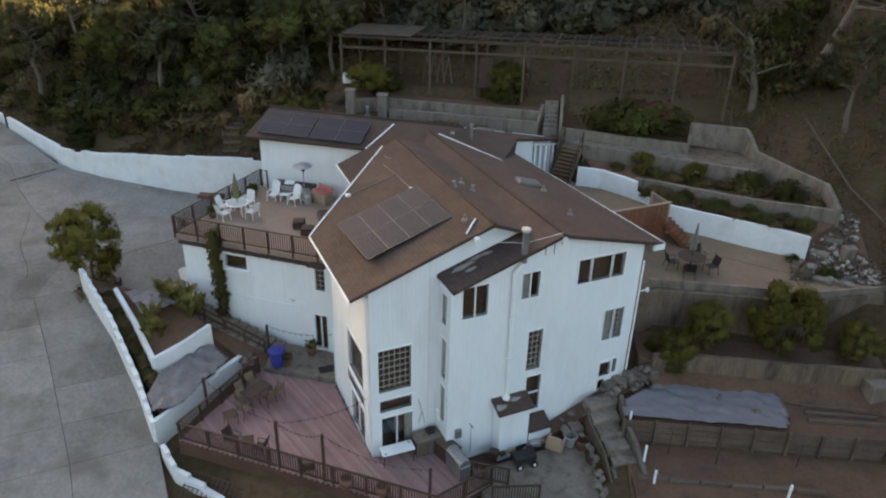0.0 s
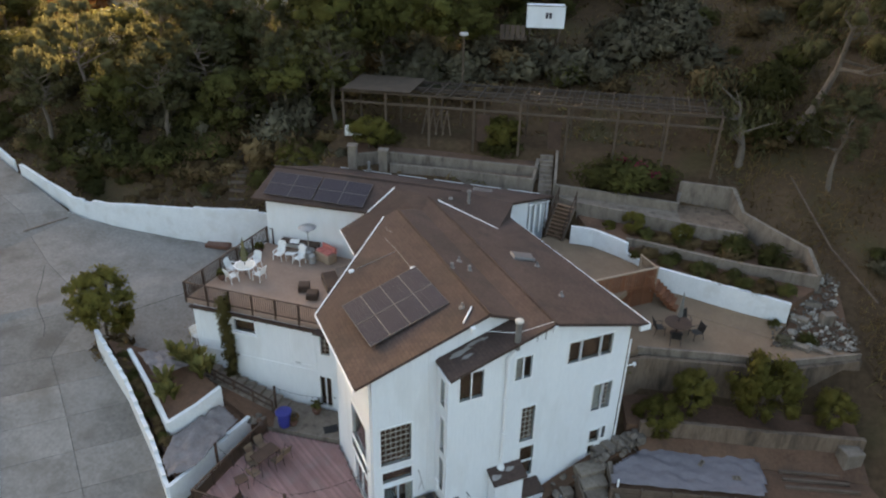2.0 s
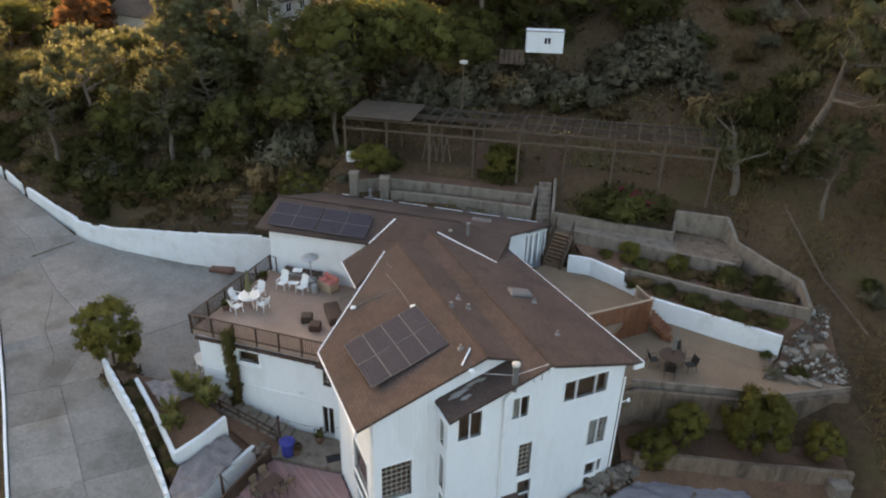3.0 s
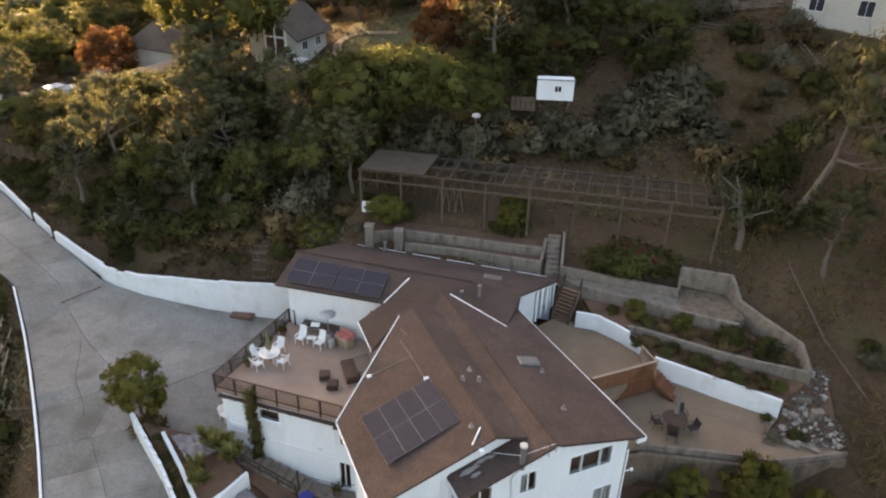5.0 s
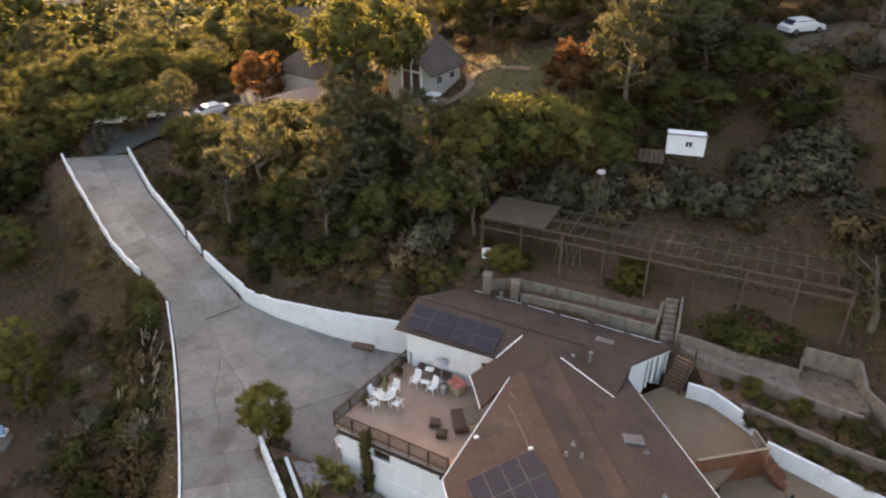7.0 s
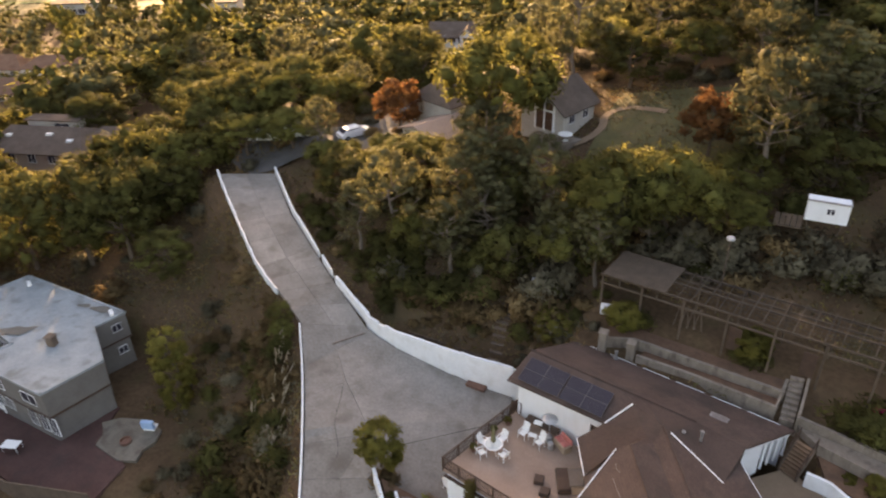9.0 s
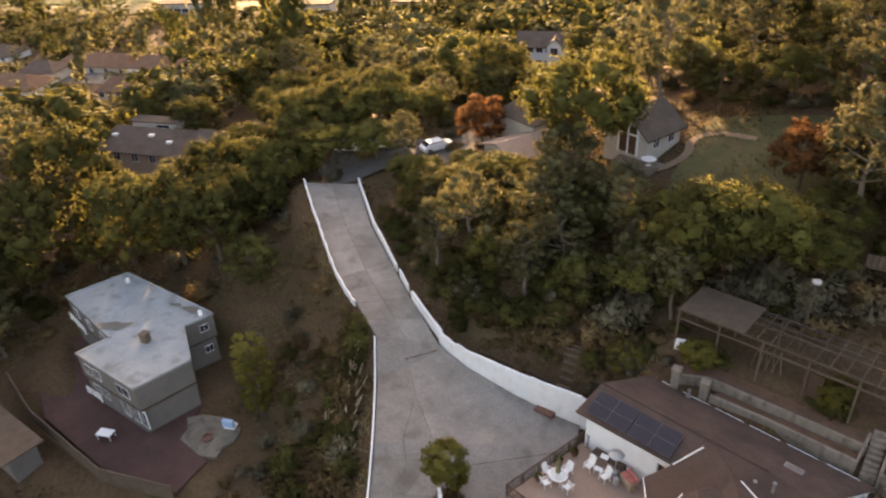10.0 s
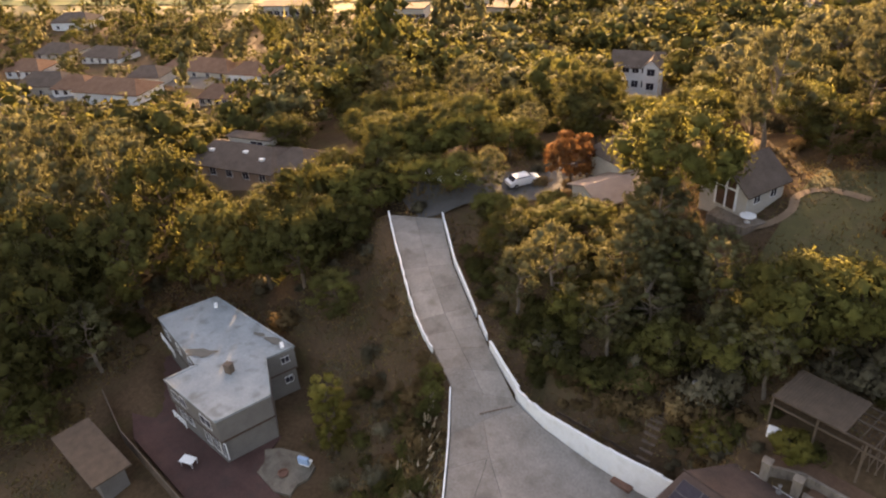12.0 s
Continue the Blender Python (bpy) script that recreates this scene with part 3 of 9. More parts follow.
def wall(name, p0, p1, base, tops, holes=(), thick=0.16, material=None):
    """An upright wall from p0 to p1 with holes (s0, s1, z0, z1); tops: rows of (s, z) of its upper edge."""
    L = math.dist(p0, p1)
    tops = tops if isinstance(tops, (list, tuple)) else [(0, tops), (L, tops)]
    ts, tz = [t[0] for t in tops], [t[1] for t in tops]
    cuts = sorted({0.0, L, *[min(max(t, 0), L) for t in ts], *[h[0] for h in holes], *[h[1] for h in holes]})
    bm = BM()
    for a, b in zip(cuts[:-1], cuts[1:]):
        if b - a < 1e-4:
            continue
        mid = (a + b) / 2
        spans = sorted((h[2], h[3]) for h in holes if h[0] < mid < h[1])
        z = base
        for z0, z1 in spans + [(None, None)]:
            if z0 is None:
                ta, tb = np.interp(a, ts, tz), np.interp(b, ts, tz)
            else:
                ta = tb = z0
            vs = [bm.verts.new(c) for c in ((a, 0, z), (b, 0, z), (b, thick, z), (a, thick, z), (a, 0, ta), (b, 0, tb), (b, thick, tb), (a, thick, ta))]
            for q in ((0, 3, 2, 1), (4, 5, 6, 7), (0, 1, 5, 4), (1, 2, 6, 5), (2, 3, 7, 6), (3, 0, 4, 7)):
                bm.faces.new([vs[i] for i in q])
            z = z1
    bmesh.ops.remove_doubles(bm, verts=bm.verts, dist=1e-4)
    ob = part(name, bm, material or SIDING, house)
    ob.matrix_basis = Matrix.Translation((p0[0], p0[1], 0)) @ Matrix.Rotation(math.atan2(p1[1] - p0[1], p1[0] - p0[0]), 4, "Z")
    return ob


def window(w, s0, s1, z0, z1, cols=1, rows=1, lattice=None, curtain=(), depth=0.05, door=False):
    """A window or glazed door in wall w: casing, panes between cols x rows bars, optional fine lattice and curtains."""
    bm = BM()
    c = 0.075
    for a in ((s0 - c, s1 + c, z1, z1 + c), (s0 - c, s1 + c, z0 - c, z0), (s0 - c, s0, z0, z1), (s1, s1 + c, z0, z1)):
        bx(bm, a[0], a[1], -0.03, 0.09, a[2], a[3])
    for i in range(1, cols):
        s = s0 + (s1 - s0) * i / cols
        bx(bm, s - 0.03, s + 0.03, 0.0, 0.08, z0, z1)
    for i in range(1, rows):
        z = z0 + (z1 - z0) * i / rows
        bx(bm, s0, s1, 0.0, 0.08, z - 0.03, z + 0.03)
    fr = part("glass_door" if door else "window", bm, TRIM, house, "sliding glass door in a white frame" if door else "window in a white painted frame")
    fr.matrix_basis = w.matrix_basis.copy()
    for i in range(cols):
        for j in range(rows):
            a, b = s0 + (s1 - s0) * i / cols, s0 + (s1 - s0) * (i + 1) / cols
            e, f = z0 + (z1 - z0) * j / rows, z0 + (z1 - z0) * (j + 1) / rows
            pb = BM()
            bx(pb, a, b, 0.045, 0.052, e, f)
            p = part("pane", pb, GLASS, fr)
            p.visible_shadow = False
    if lattice:
        lb = BM()
        nx, nz = lattice
        for i in range(1, nx):
            s = s0 + (s1 - s0) * i / nx
            bx(lb, s - 0.011, s + 0.011, 0.012, 0.035, z0, z1)
        for j in range(1, nz):
            z = z0 + (z1 - z0) * j / nz
            bx(lb, s0, s1, 0.010, 0.037, z - 0.011, z + 0.011)
        part("lattice", lb, LATTICE, fr, "thin cream lattice bars")
    for a, b in curtain:
        cb = BM()
        n = 14
        for i in range(n):
            sa, sb = s0 + (s1 - s0) * (a + (b - a) * i / n), s0 + (s1 - s0) * (a + (b - a) * (i + 1) / n)
            y = 0.13 + 0.03 * (i % 2)
            bx(cb, sa, sb, y, y + 0.03, z0 - 0.05, z1 + 0.05)
        part("curtain", cb, CURTAIN, fr, "pale hanging curtain")
    # without curtains, a dark brown sheet stands in for the dim room behind
    if not curtain:
        cb = BM()
        bx(cb, s0 - 0.05, s1 + 0.05, 0.3, 0.32, z0 - 0.05, z1 + 0.05)
        part("blind", cb, DIMBROWN, fr, "warm brown sheet behind the glass in place of the dim room")
    return fr


# roof heights over the plan of the front part
def z_left(u):
    return 4.12 + 0.362 * (u + 0.85)


def z_leftback(u):
    return 6.353 - 0.37 * (u - 5.32)


def z_mainleft(u):
    return 5.96 - 0.335 * (7.95 - u)


def z_mainright(u):
    return 5.96 - 0.25 * (u - 7.95)


HB = -5.6
# front of the narrow left part
w_front = wall("front_wall", (0, 0), (2.72, 0), HB, [(0, z_left(0) - 0.12), (2.72, z_left(2.72) - 0.12)], [(0.37, 1.85, -1.07, 1.11), (0.42, 1.88, -2.16, -1.53), (0.48, 1.92, -4.44, -2.5)])
window(w_front, 0.37, 1.85, -1.07, 1.11, lattice=(6, 7))
window(w_front, 0.42, 1.88, -2.16, -1.53)
window(w_front, 0.48, 1.92, -4.44, -2.5, cols=2, curtain=((0.78, 1.0),), door=True)
# its left side
w_side = wall("side_wall", (0, 5.75), (0, 0.16), HB, z_left(0) - 0.12, [(2.6, 4.75, -1.5, 0.46), (2.4, 4.85, -2.4, -1.85), (2.9, 4.85, -4.44, -2.72)])
window(w_side, 2.6, 4.75, -1.5, 0.46)
window(w_side, 2.4, 4.85, -2.4, -1.85)
window(w_side, 2.9, 4.85, -4.44, -2.72, cols=2, door=True)
# return wall and the wide front
w_ret = wall("return_wall", (3.06, 0.0), (3.06, -1.09), HB, 4.25, [(0.5, 0.95, 2.3, 3.7), (0.55, 1.0, -0.4, 1.55), (0.55, 1.0, -2.75, -0.9)])
window(w_ret, 0.5, 0.95, 2.3, 3.7)
window(w_ret, 0.55, 1.0, -0.4, 1.55, curtain=((0, 1),))
window(w_ret, 0.55, 1.0, -2.75, -0.9)
wall("return_wall", (2.72, 0), (3.06, 0), HB, 5.3)
wall("upper_front_wall", (3.06, 0.05), (7.4, 0.05), 4.2, [(0, z_left(3.06) - 0.12), (2.26, 6.2), (4.34, z_leftback(7.4) - 0.15)])
WIDE = [(0.54, 1.68, 2.70, 4.16), (3.26, 4.09, 3.08, 4.28), (6.02, 8.43, 3.22, 4.38), (3.8, 4.52, -0.78, 1.30), (7.75, 8.8, -0.15, 1.46), (7.9, 8.5, -2.28, -1.5), (8.62, 8.84, -2.2, -1.42), (7.9, 8.28, -3.02, -2.48), (3.9, 4.65, -3.1, -1.18)]
w_wide = wall("gable_wall", (3.06, -1.25), (12.45, -1.25), HB, [(0, z_mainleft(3.06) - 0.12), (4.89, 5.84), (9.39, z_mainright(12.45) - 0.12)], WIDE)
window(w_wide, *WIDE[0], cols=2)
window(w_wide, *WIDE[1], cols=2, curtain=((0, 0.5),))
window(w_wide, WIDE[2][0], WIDE[2][0] + 0.62, *WIDE[2][2:])
window(w_wide, WIDE[2][0] + 0.7, WIDE[2][1] - 0.7, *WIDE[2][2:])
window(w_wide, WIDE[2][1] - 0.62, WIDE[2][1], *WIDE[2][2:])
window(w_wide, *WIDE[3], lattice=(3, 7))
window(w_wide, WIDE[4][0], WIDE[4][0] + 0.5, *WIDE[4][2:], curtain=((0, 1),))
window(w_wide, WIDE[4][0] + 0.56, WIDE[4][1], *WIDE[4][2:], lattice=(2, 6))
for h in WIDE[5:8]:
    window(w_wide, *h)
window(w_wide, *WIDE[8], rows=2)
wall("right_wall", (12.45, -1.09), (11.9, 10.6), HB, z_mainright(12.45) - 0.1)
# hidden sides that close the house
wall("diagonal_wall", (0.05, 5.6), (4.7, 10.2), HB, [(0, z_left(0) - 0.15), (6.54, z_left(4.7) - 0.15)])
wall("passage_wall", (4.7, 10.2), (5.2, 14.4), 0.5, 4.1)
core = BM()
bx(core, 1.6, 2.9, 1.6, 8.0, HB, 3.9)
bx(core, 4.5, 10.6, 1.2, 10, HB, 4.6)
bx(core, 0.2, 12.2, 0.3, 9.0, 1.75, 1.95)
bx(core, 3.3, 12.2, -1.0, 0.3, 1.75, 1.95)
bx(core, 3.3, 12.2, -1.0, 8.0, -1.35, -1.15)
part("inner_wall", core, ROOM, house, "warm brown inner walls and floors behind the windows")

# rear wing walls
wf0, wf1 = wing(0.25, -2.15), wing(7.6, -2.15)
w_wing = wall("wing_wall", wf0, wf1, -2.5, 4.62, [(5.9, 6.9, 1.75, 3.6)])
window(w_wing, 5.9, 6.9, 1.75, 3.6, cols=2)
wall("wing_end_wall", wing(1.45, 4.1), wing(0.35, 0.02), -2.5, [(0, 4.25), (4.23, 5.5)])
wall("wing_end_wall", wing(0.35, -0.02), wing(0.25, -2.0), -2.5, [(0, 5.5), (1.98, 4.7)])
wall("wing_back_wall", wing(17.2, 4.3), wing(1.65, 4.3), 1.0, 4.15)
wall("wing_far_wall", wing(14.1, -0.6), wing(15.9, 4.14), 1.0, [(0, 5.0), (0.6, 5.3), (5.07, 4.15)])


def roof(name, pts, along, thick=0.16, label=""):
    """A roof slope: outline pts (u, v, z), courses run along the direction given."""
    bm = BM()
    prism(bm, pts, thick)
    uv = bm.loops.layers.uv.new("courses")
    d = Vector((*along, 0)).normalized()
    e = Vector((-d.y, d.x, 0))
    for f in bm.faces:
        for l in f.loops:
            co = l.vert.co
            l[uv].uv = (co.dot(d), co.dot(e) * 1.06 + 0.3 * co.z)
    return part(name, bm, SHINGLE, house, label)


def P3(f, *pts):
    return [(u, v, f(u)) for u, v in pts]


roof("left_roof", P3(z_left, (-0.85, -0.4), (5.32, -0.4), (5.32, 10.95), (4.49, 10.9), (-0.87, 5.66)), (0, 1))
roof("left_roof_back_slope", P3(z_leftback, (5.33, -0.4), (7.06, -0.4), (7.06, 11.6), (5.33, 10.95)), (0, 1))
roof("main_roof_left_slope", P3(z_mainleft, (2.98, -1.6), (7.95, -1.6), (7.95, 12.75), (6.9, 12.4), (6.9, 0.03), (2.98, 0.03)), (0, 1))
roof("main_roof_right_slope", P3(z_mainright, (7.96, -1.6), (13.22, -1.6), (12.3, 10.5), (10.42, 8.55), (8.3, 12.2), (7.96, 12.75)), (0, 1))


def wz(b):
    return 5.76 + 0.39 * b if b < 0 else 5.76 - 0.33 * b


def WP(a, b, z=None):
    u, v = wing(a, b)
    return (u, v, wz(b) if z is None else z)


wdir = (wing(1, 0)[0] - wing(0, 0)[0], wing(1, 0)[1] - wing(0, 0)[1])
roof("wing_roof_front_slope", [WP(-0.35, -2.75), WP(7.35, -2.6), WP(8.5, -0.9, 5.6), WP(8.5, 0), WP(0, 0)], wdir)
roof("wing_roof_back_slope", [WP(0, 0.01), WP(12.5, 0.01), WP(15.75, 0.01, 5.45), WP(17.65, 4.75), WP(1.38, 4.75)], wdir)
bm = BM()
fan = [WP(8.5, 0.005), WP(8.5, -0.9, 5.8), (7.95, 12.76, 5.95), (8.3, 12.22, 5.84), (10.44, 8.57, 5.25), (12.3, 10.5, 4.78), WP(15.3, -0.9, 5.2), WP(15.75, 0.005, 5.45), WP(12.5, 0.005)]
top = [bm.verts.new(p) for p in fan]
low = [bm.verts.new((p[0], p[1], p[2] - 0.16)) for p in fan]
for q in ((0, 1, 2), (0, 2, 3), (0, 3, 8), (8, 3, 4), (8, 4, 7), (4, 5, 7), (5, 6, 7)):
    bm.faces.new([top[i] for i in q])
rim = (1, 2, 3, 4, 5, 6, 7, 8, 0)
for i, j in zip(rim, rim[1:] + rim[:1]):
    bm.faces.new((top[i], low[i], low[j], top[j]))
part("roof_saddle", bm, SHINGLE, house)
bm = BM()
fan = [(4.5, 10.9, 6.0), (5.33, 10.97, 6.3), (7.06, 11.62, 5.68), (7.95, 12.76, 5.95), WP(8.5, -0.9, 5.78), WP(7.35, -2.6, 4.72), (*toL(-8.46, 34.63), 4.3), (*toL(-7.05, 31.82), 4.3)]
top = [bm.verts.new(p) for p in fan]
mid_ = bm.verts.new((6.75, 12.1, 5.66))
for i in range(8):
    bm.faces.new((mid_, top[i], top[(i + 1) % 8]))
g = bmesh.ops.extrude_face_region(bm, geom=list(bm.faces))
for v in g["geom"]:
    if isinstance(v, bmesh.types.BMVert):
        v.co.z -= 0.14
part("porch_roof", bm, SHINGLE, house)

# white drip edges and gutters along the roofs


def edging(name, pts, r=0.05, label="white metal roof edging", mat=None):
    bm = BM()
    for a, b in zip(pts[:-1], pts[1:]):
        a, b = Vector(a), Vector(b)
        d = b - a
        ang = math.atan2(d.y, d.x)
        m = Matrix.Translation(a) @ Matrix.Rotation(ang, 4, "Z") @ Matrix.Rotation(-math.atan2(d.z, math.hypot(d.x, d.y)), 4, "Y")
        bx(bm, 0, d.length, -r * 0.5, r * 0.5, -0.05, 0.025, m)
    return part(name, bm, mat or TRIM, house, label)


edging("rake_edging", [(-0.9, 5.68, 4.13), (4.47, 10.93, 6.06)])
edging("eave_gutter", [(-0.9, -0.4, 4.06), (-0.92, 5.66, 4.08)], 0.06, "white eaves gutter")
edging("rake_edging", [(8.32, 12.24, 5.9), (10.45, 8.6, 5.3)], 0.07)
edging("eave_gutter", [(13.25, -1.6, 4.62), (12.33, 10.5, 4.82)], 0.05, "white eaves gutter")
edging("rake_edging", [WP(7.37, -2.62, 4.74), WP(8.5, -0.9, 5.82)], 0.07)
edging("eave_gutter", [WP(-0.37, -2.78, 4.66), WP(7.35, -2.64, 4.7)], 0.04, "dark weathered eaves gutter", BROWN)
edging("rake_edging", [(*toL(-8.5, 34.65), 4.28), (*toL(-7.07, 31.8), 4.28)], 0.05)
# ---- upper deck ----
WC, NC = (-16.65, 30.82), (-14.2, 38.15)
deck_poly = [WC, (-8.0, 28.97), (-6.9, 31.6), (-7.1, 36.3), (-13.8, 37.9), NC]
bm = BM()
prism(bm, [(x, y, UP_Z) for x, y in deck_poly], 0.28)
upper_deck = solid("upper_deck", bm, TAN, "tan coated roof deck over the white garage", "deck", kind="structure")
GS0, GS1 = toL(-16.25, 30.65), toL(-7.2, 28.75)
w_gar = wall("garage_wall", GS0, GS1, HB, 0.95, [(2.6, 3.9, -0.15, 0.6), (7.9, 8.45, -0.6, 1.0 - 0.1), (7.75, 8.45, -4.2, -2.15)])
window(w_gar, 2.6, 3.9, -0.15, 0.6)
window(w_gar, 7.9, 8.45, -0.6, 0.9, lattice=(2, 5))
window(w_gar, 7.75, 8.45, -4.2, -2.15, cols=2, door=True)
wall("garage_end_wall", toL(-13.95, 38.0), toL(-16.2, 30.85), HB, 0.95)


def rail_run(owner, p0, p1, z0, z1, h, posts, step, mat, cap=0.09, skip_last=False, bal=0.02, mid=True):
    """A railing from p0 to p1: posts, top and bottom rail, balusters, each a piece of its own."""
    L = math.dist(p0, p1)
    ang = math.atan2(p1[1] - p0[1], p1[0] - p0[0])
    n = max(1, round(L / posts))

    def at(s):
        return (p0[0] + (p1[0] - p0[0]) * s, p0[1] + (p1[1] - p0[1]) * s, z0 + (z1 - z0) * s)

    key = (round(h, 2), mat.name, bal)
    if key not in rail_run.made:
        pb, bb = BM(), BM()
        bx(pb, -0.05, 0.05, -0.05, 0.05, -0.25, h + 0.06, soft=0.008)
        bx(bb, -bal, bal, -bal * 0.8, bal * 0.8, 0.12, h - 0.06)
        rail_run.made[key] = (finish(pb, "post", mat), finish(bb, "baluster", mat))
    pm, bmsh = rail_run.made[key]
    for i in range(n + (0 if skip_last else 1)):
        o = new("post", pm)
        o.parent, o.matrix_basis = owner, Matrix.Translation(at(i / n)) @ Matrix.Rotation(ang, 4, "Z")
    k = max(1, int(L / step))
    for i in range(1, k):
        o = new("baluster", bmsh)
        o.parent, o.matrix_basis = owner, Matrix.Translation(at(i / k)) @ Matrix.Rotation(ang, 4, "Z")
    for nm, za, zb, wd in (("top_rail", h, h + 0.05, cap / 2), ("bottom_rail", 0.08, 0.14, 0.035)):
        b = BM()
        a, c = Vector(at(0)), Vector(at(1))
        d = c - a
        m = Matrix.Translation(a) @ Matrix.Rotation(ang, 4, "Z") @ Matrix.Rotation(-math.atan2(d.z, L), 4, "Y")
        bx(b, 0, d.length, -wd, wd, za, zb, m)
        part(nm, b, mat, owner)


rail_run.made = {}
deck_rail = thing("deck_railing", (0, 0, 0), "dark brown wooden railing round the upper deck", "railing")
rail_run(deck_rail, WC, (-8.3, 29.04), UP_Z, UP_Z, 1.05, 1.55, 0.13, BROWN)
rail_run(deck_rail, WC, NC, UP_Z, UP_Z, 1.05, 1.5, 0.13, BROWN)
rail_run(deck_rail, NC, (-13.75, 38.0), UP_Z, UP_Z, 1.05, 1.5, 0.13, BROWN)

# ---- pink deck ----


def clip_rows(poly, angle, width):
    """Cuts an outline into parallel strips: yields (row offset, start, end) in the turned directions."""
    c, s = math.cos(angle), math.sin(angle)
    Q = [(x * c + y * s, -x * s + y * c) for x, y in poly]
    lo, hi = min(q[1] for q in Q), max(q[1] for q in Q)
    k = lo + width / 2
    while k < hi:
        xs = []
        for (ax, ay), (bx_, by) in zip(Q, Q[1:] + Q[:1]):
            if (ay > k) != (by > k):
                xs.append(ax + (bx_ - ax) * (k - ay) / (by - ay))
        xs.sort()
        for a, b in zip(xs[::2], xs[1::2]):
            if b - a > 0.05:
                yield k, a, b
        k += width


pink_poly = [(-13.2, 21.4), (-1.0, 18.35), (1.3, 20.5), (-1.2, 22.9), (-4.15, 21.25), (-7.1, 26.3), (-11.25, 26.9)]
bm = BM()
prism(bm, [(x, y, PINK_Z - 0.04) for x, y in pink_poly], 0.3)
pink_deck = solid("lower_deck", bm, BROWN, "weathered pink-stained board deck below the house", "deck", kind="structure")
PA = radians(-47)
for k, a, b in clip_rows(pink_poly, PA, 0.145):
    pb = BM()
    bx(pb, a, b, k - 0.068, k + 0.068, PINK_Z - 0.035, PINK_Z, Matrix.Rotation(PA, 4, "Z"))
    part("board", pb, PINK, pink_deck)
pink_rail = thing("deck_railing", (0, 0, 0), "dark brown wooden railing round the pink deck", "railing")
rail_run(pink_rail, (-11.2, 26.8), (-13.15, 21.45), PINK_Z, PINK_Z, 0.95, 1.5, 0.12, BROWN)
rail_run(pink_rail, (-13.15, 21.45), (-1.0, 18.45), PINK_Z, PINK_Z, 0.95, 1.6, 0.12, BROWN)
rail_run(pink_rail, (-1.0, 18.45), (1.2, 20.4), PINK_Z, PINK_Z, 0.95, 1.5, 0.12, BROWN)

bm = BM()
fx = math.atan2(18.35 - 21.4, -1.0 + 13.2)
bx(bm, 0, math.hypot(12.2, 3.05), -0.06, 0.0, -0.75, -0.03, Matrix.Translation((-13.2, 21.4, PINK_Z)) @ Matrix.Rotation(fx, 4, "Z"))
part("fascia", bm, DECKBROWN, pink_deck, "red-brown board under the deck edge")
trellis = thing("trellis", (0, 0, 0), "brown wooden lattice panel leaning below the deck", "trellis")
tm = Matrix.Translation((-12.9, 19.3, -6.75)) @ Matrix.Rotation(fx, 4, "Z") @ Matrix.Rotation(radians(35), 4, "X")
for i in range(13):
    bm = BM()
    bx(bm, 0.25 * i - 0.02, 0.25 * i + 0.02, 0, 1.9, 0, 0.03, tm)
    part("slat", bm, DECKBROWN, trellis)
for i in range(9):
    bm = BM()
    bx(bm, -0.05, 3.1, 0.23 * i - 0.02, 0.23 * i + 0.02, 0.032, 0.06, tm)
    part("slat", bm, DECKBROWN, trellis)
# landing and the steps along the garage
bm = BM()
prism(bm, [(x, y, -4.3) for x, y in ((-11.3, 27.0), (-7.0, 26.4), (-7.4, 28.6), (-10.6, 29.3))], 0.6)
solid("landing", bm, OLD_CONCRETE, "grey concrete landing between pink deck and garage", "paving", kind="structure")
steps = thing("garden_steps", (0, 0, 0), "concrete steps climbing along the white garage wall", "steps")
for i in range(11):
    s = i / 10
    x, y, z = -10.9 - 5.4 * s, 28.75 + 1.2 * s, -4.14 + 0.17 * i
    b = BM()
    bx(b, -0.35, 0.35, -0.75, 0.55, -0.5, 0.0, Matrix.Translation((x, y, z)) @ Matrix.Rotation(radians(-12), 4, "Z"), 0.015)
    part("step", b, OLD_CONCRETE, steps)

# ---- planters by the lane ----


def stepped(line, rise=0.24):
    """The same wall line with its top going down in level steps."""
    out = []
    for a, b in zip(line[:-1], line[1:]):
        a, b = np.array(a, float), np.array(b, float)
        n = max(1, round(abs(b[3] - a[3]) / rise))
        for i in range(n):
            p, q = a + (b - a) * i / n, a + (b - a) * ((i + 1) / n - 0.001)
            top = (p[3] + q[3]) / 2
            out += [(p[0], p[1], p[2], top), (q[0], q[1], q[2], top)]
    return out


for line, lab in (([(-22.3, 30.4, -2.6, -1.0), (-19.3, 27.6, -3.8, -2.35), (-16.5, 24.4, -4.9, -3.5), (-14.75, 22.1, -5.7, -4.35)], "stepped white wall along the lane"),
                  ([(-14.75, 22.1, -5.6, -4.3), (-13.9, 23.9, -5.4, -4.1), (-13.0, 25.7, -5.2, -3.9), (-12.3, 27.2, -5, -3.75)], "white stepped planter wall beside the deck"),
                  ([(-20.1, 29.8, -3.2, -1.85), (-18.0, 27.6, -3.9, -2.4), (-16.0, 25.3, -4.5, -2.98)], "white planter wall in the terraced bed"),
                  ([(-16.0, 25.3, -4.5, -2.98), (-14.9, 26.5, -4.2, -2.7), (-14.0, 27.8, -3.8, -2.4)], "white planter wall in the terraced bed"),
                  ([(-14.15, 21.55, -6.8, -4.9), (-13.2, 20.6, -7, -5.4), (-11.6, 20.0, -7.2, -5.8), (-9.5, 19.0, -7.5, -6.2)], "low white stepped wall below the deck")):
    wall_thing("planter_wall", line if "terraced bed" in lab else stepped(line), 0.22, WHITE, lab, 0.5)
bm = BM()
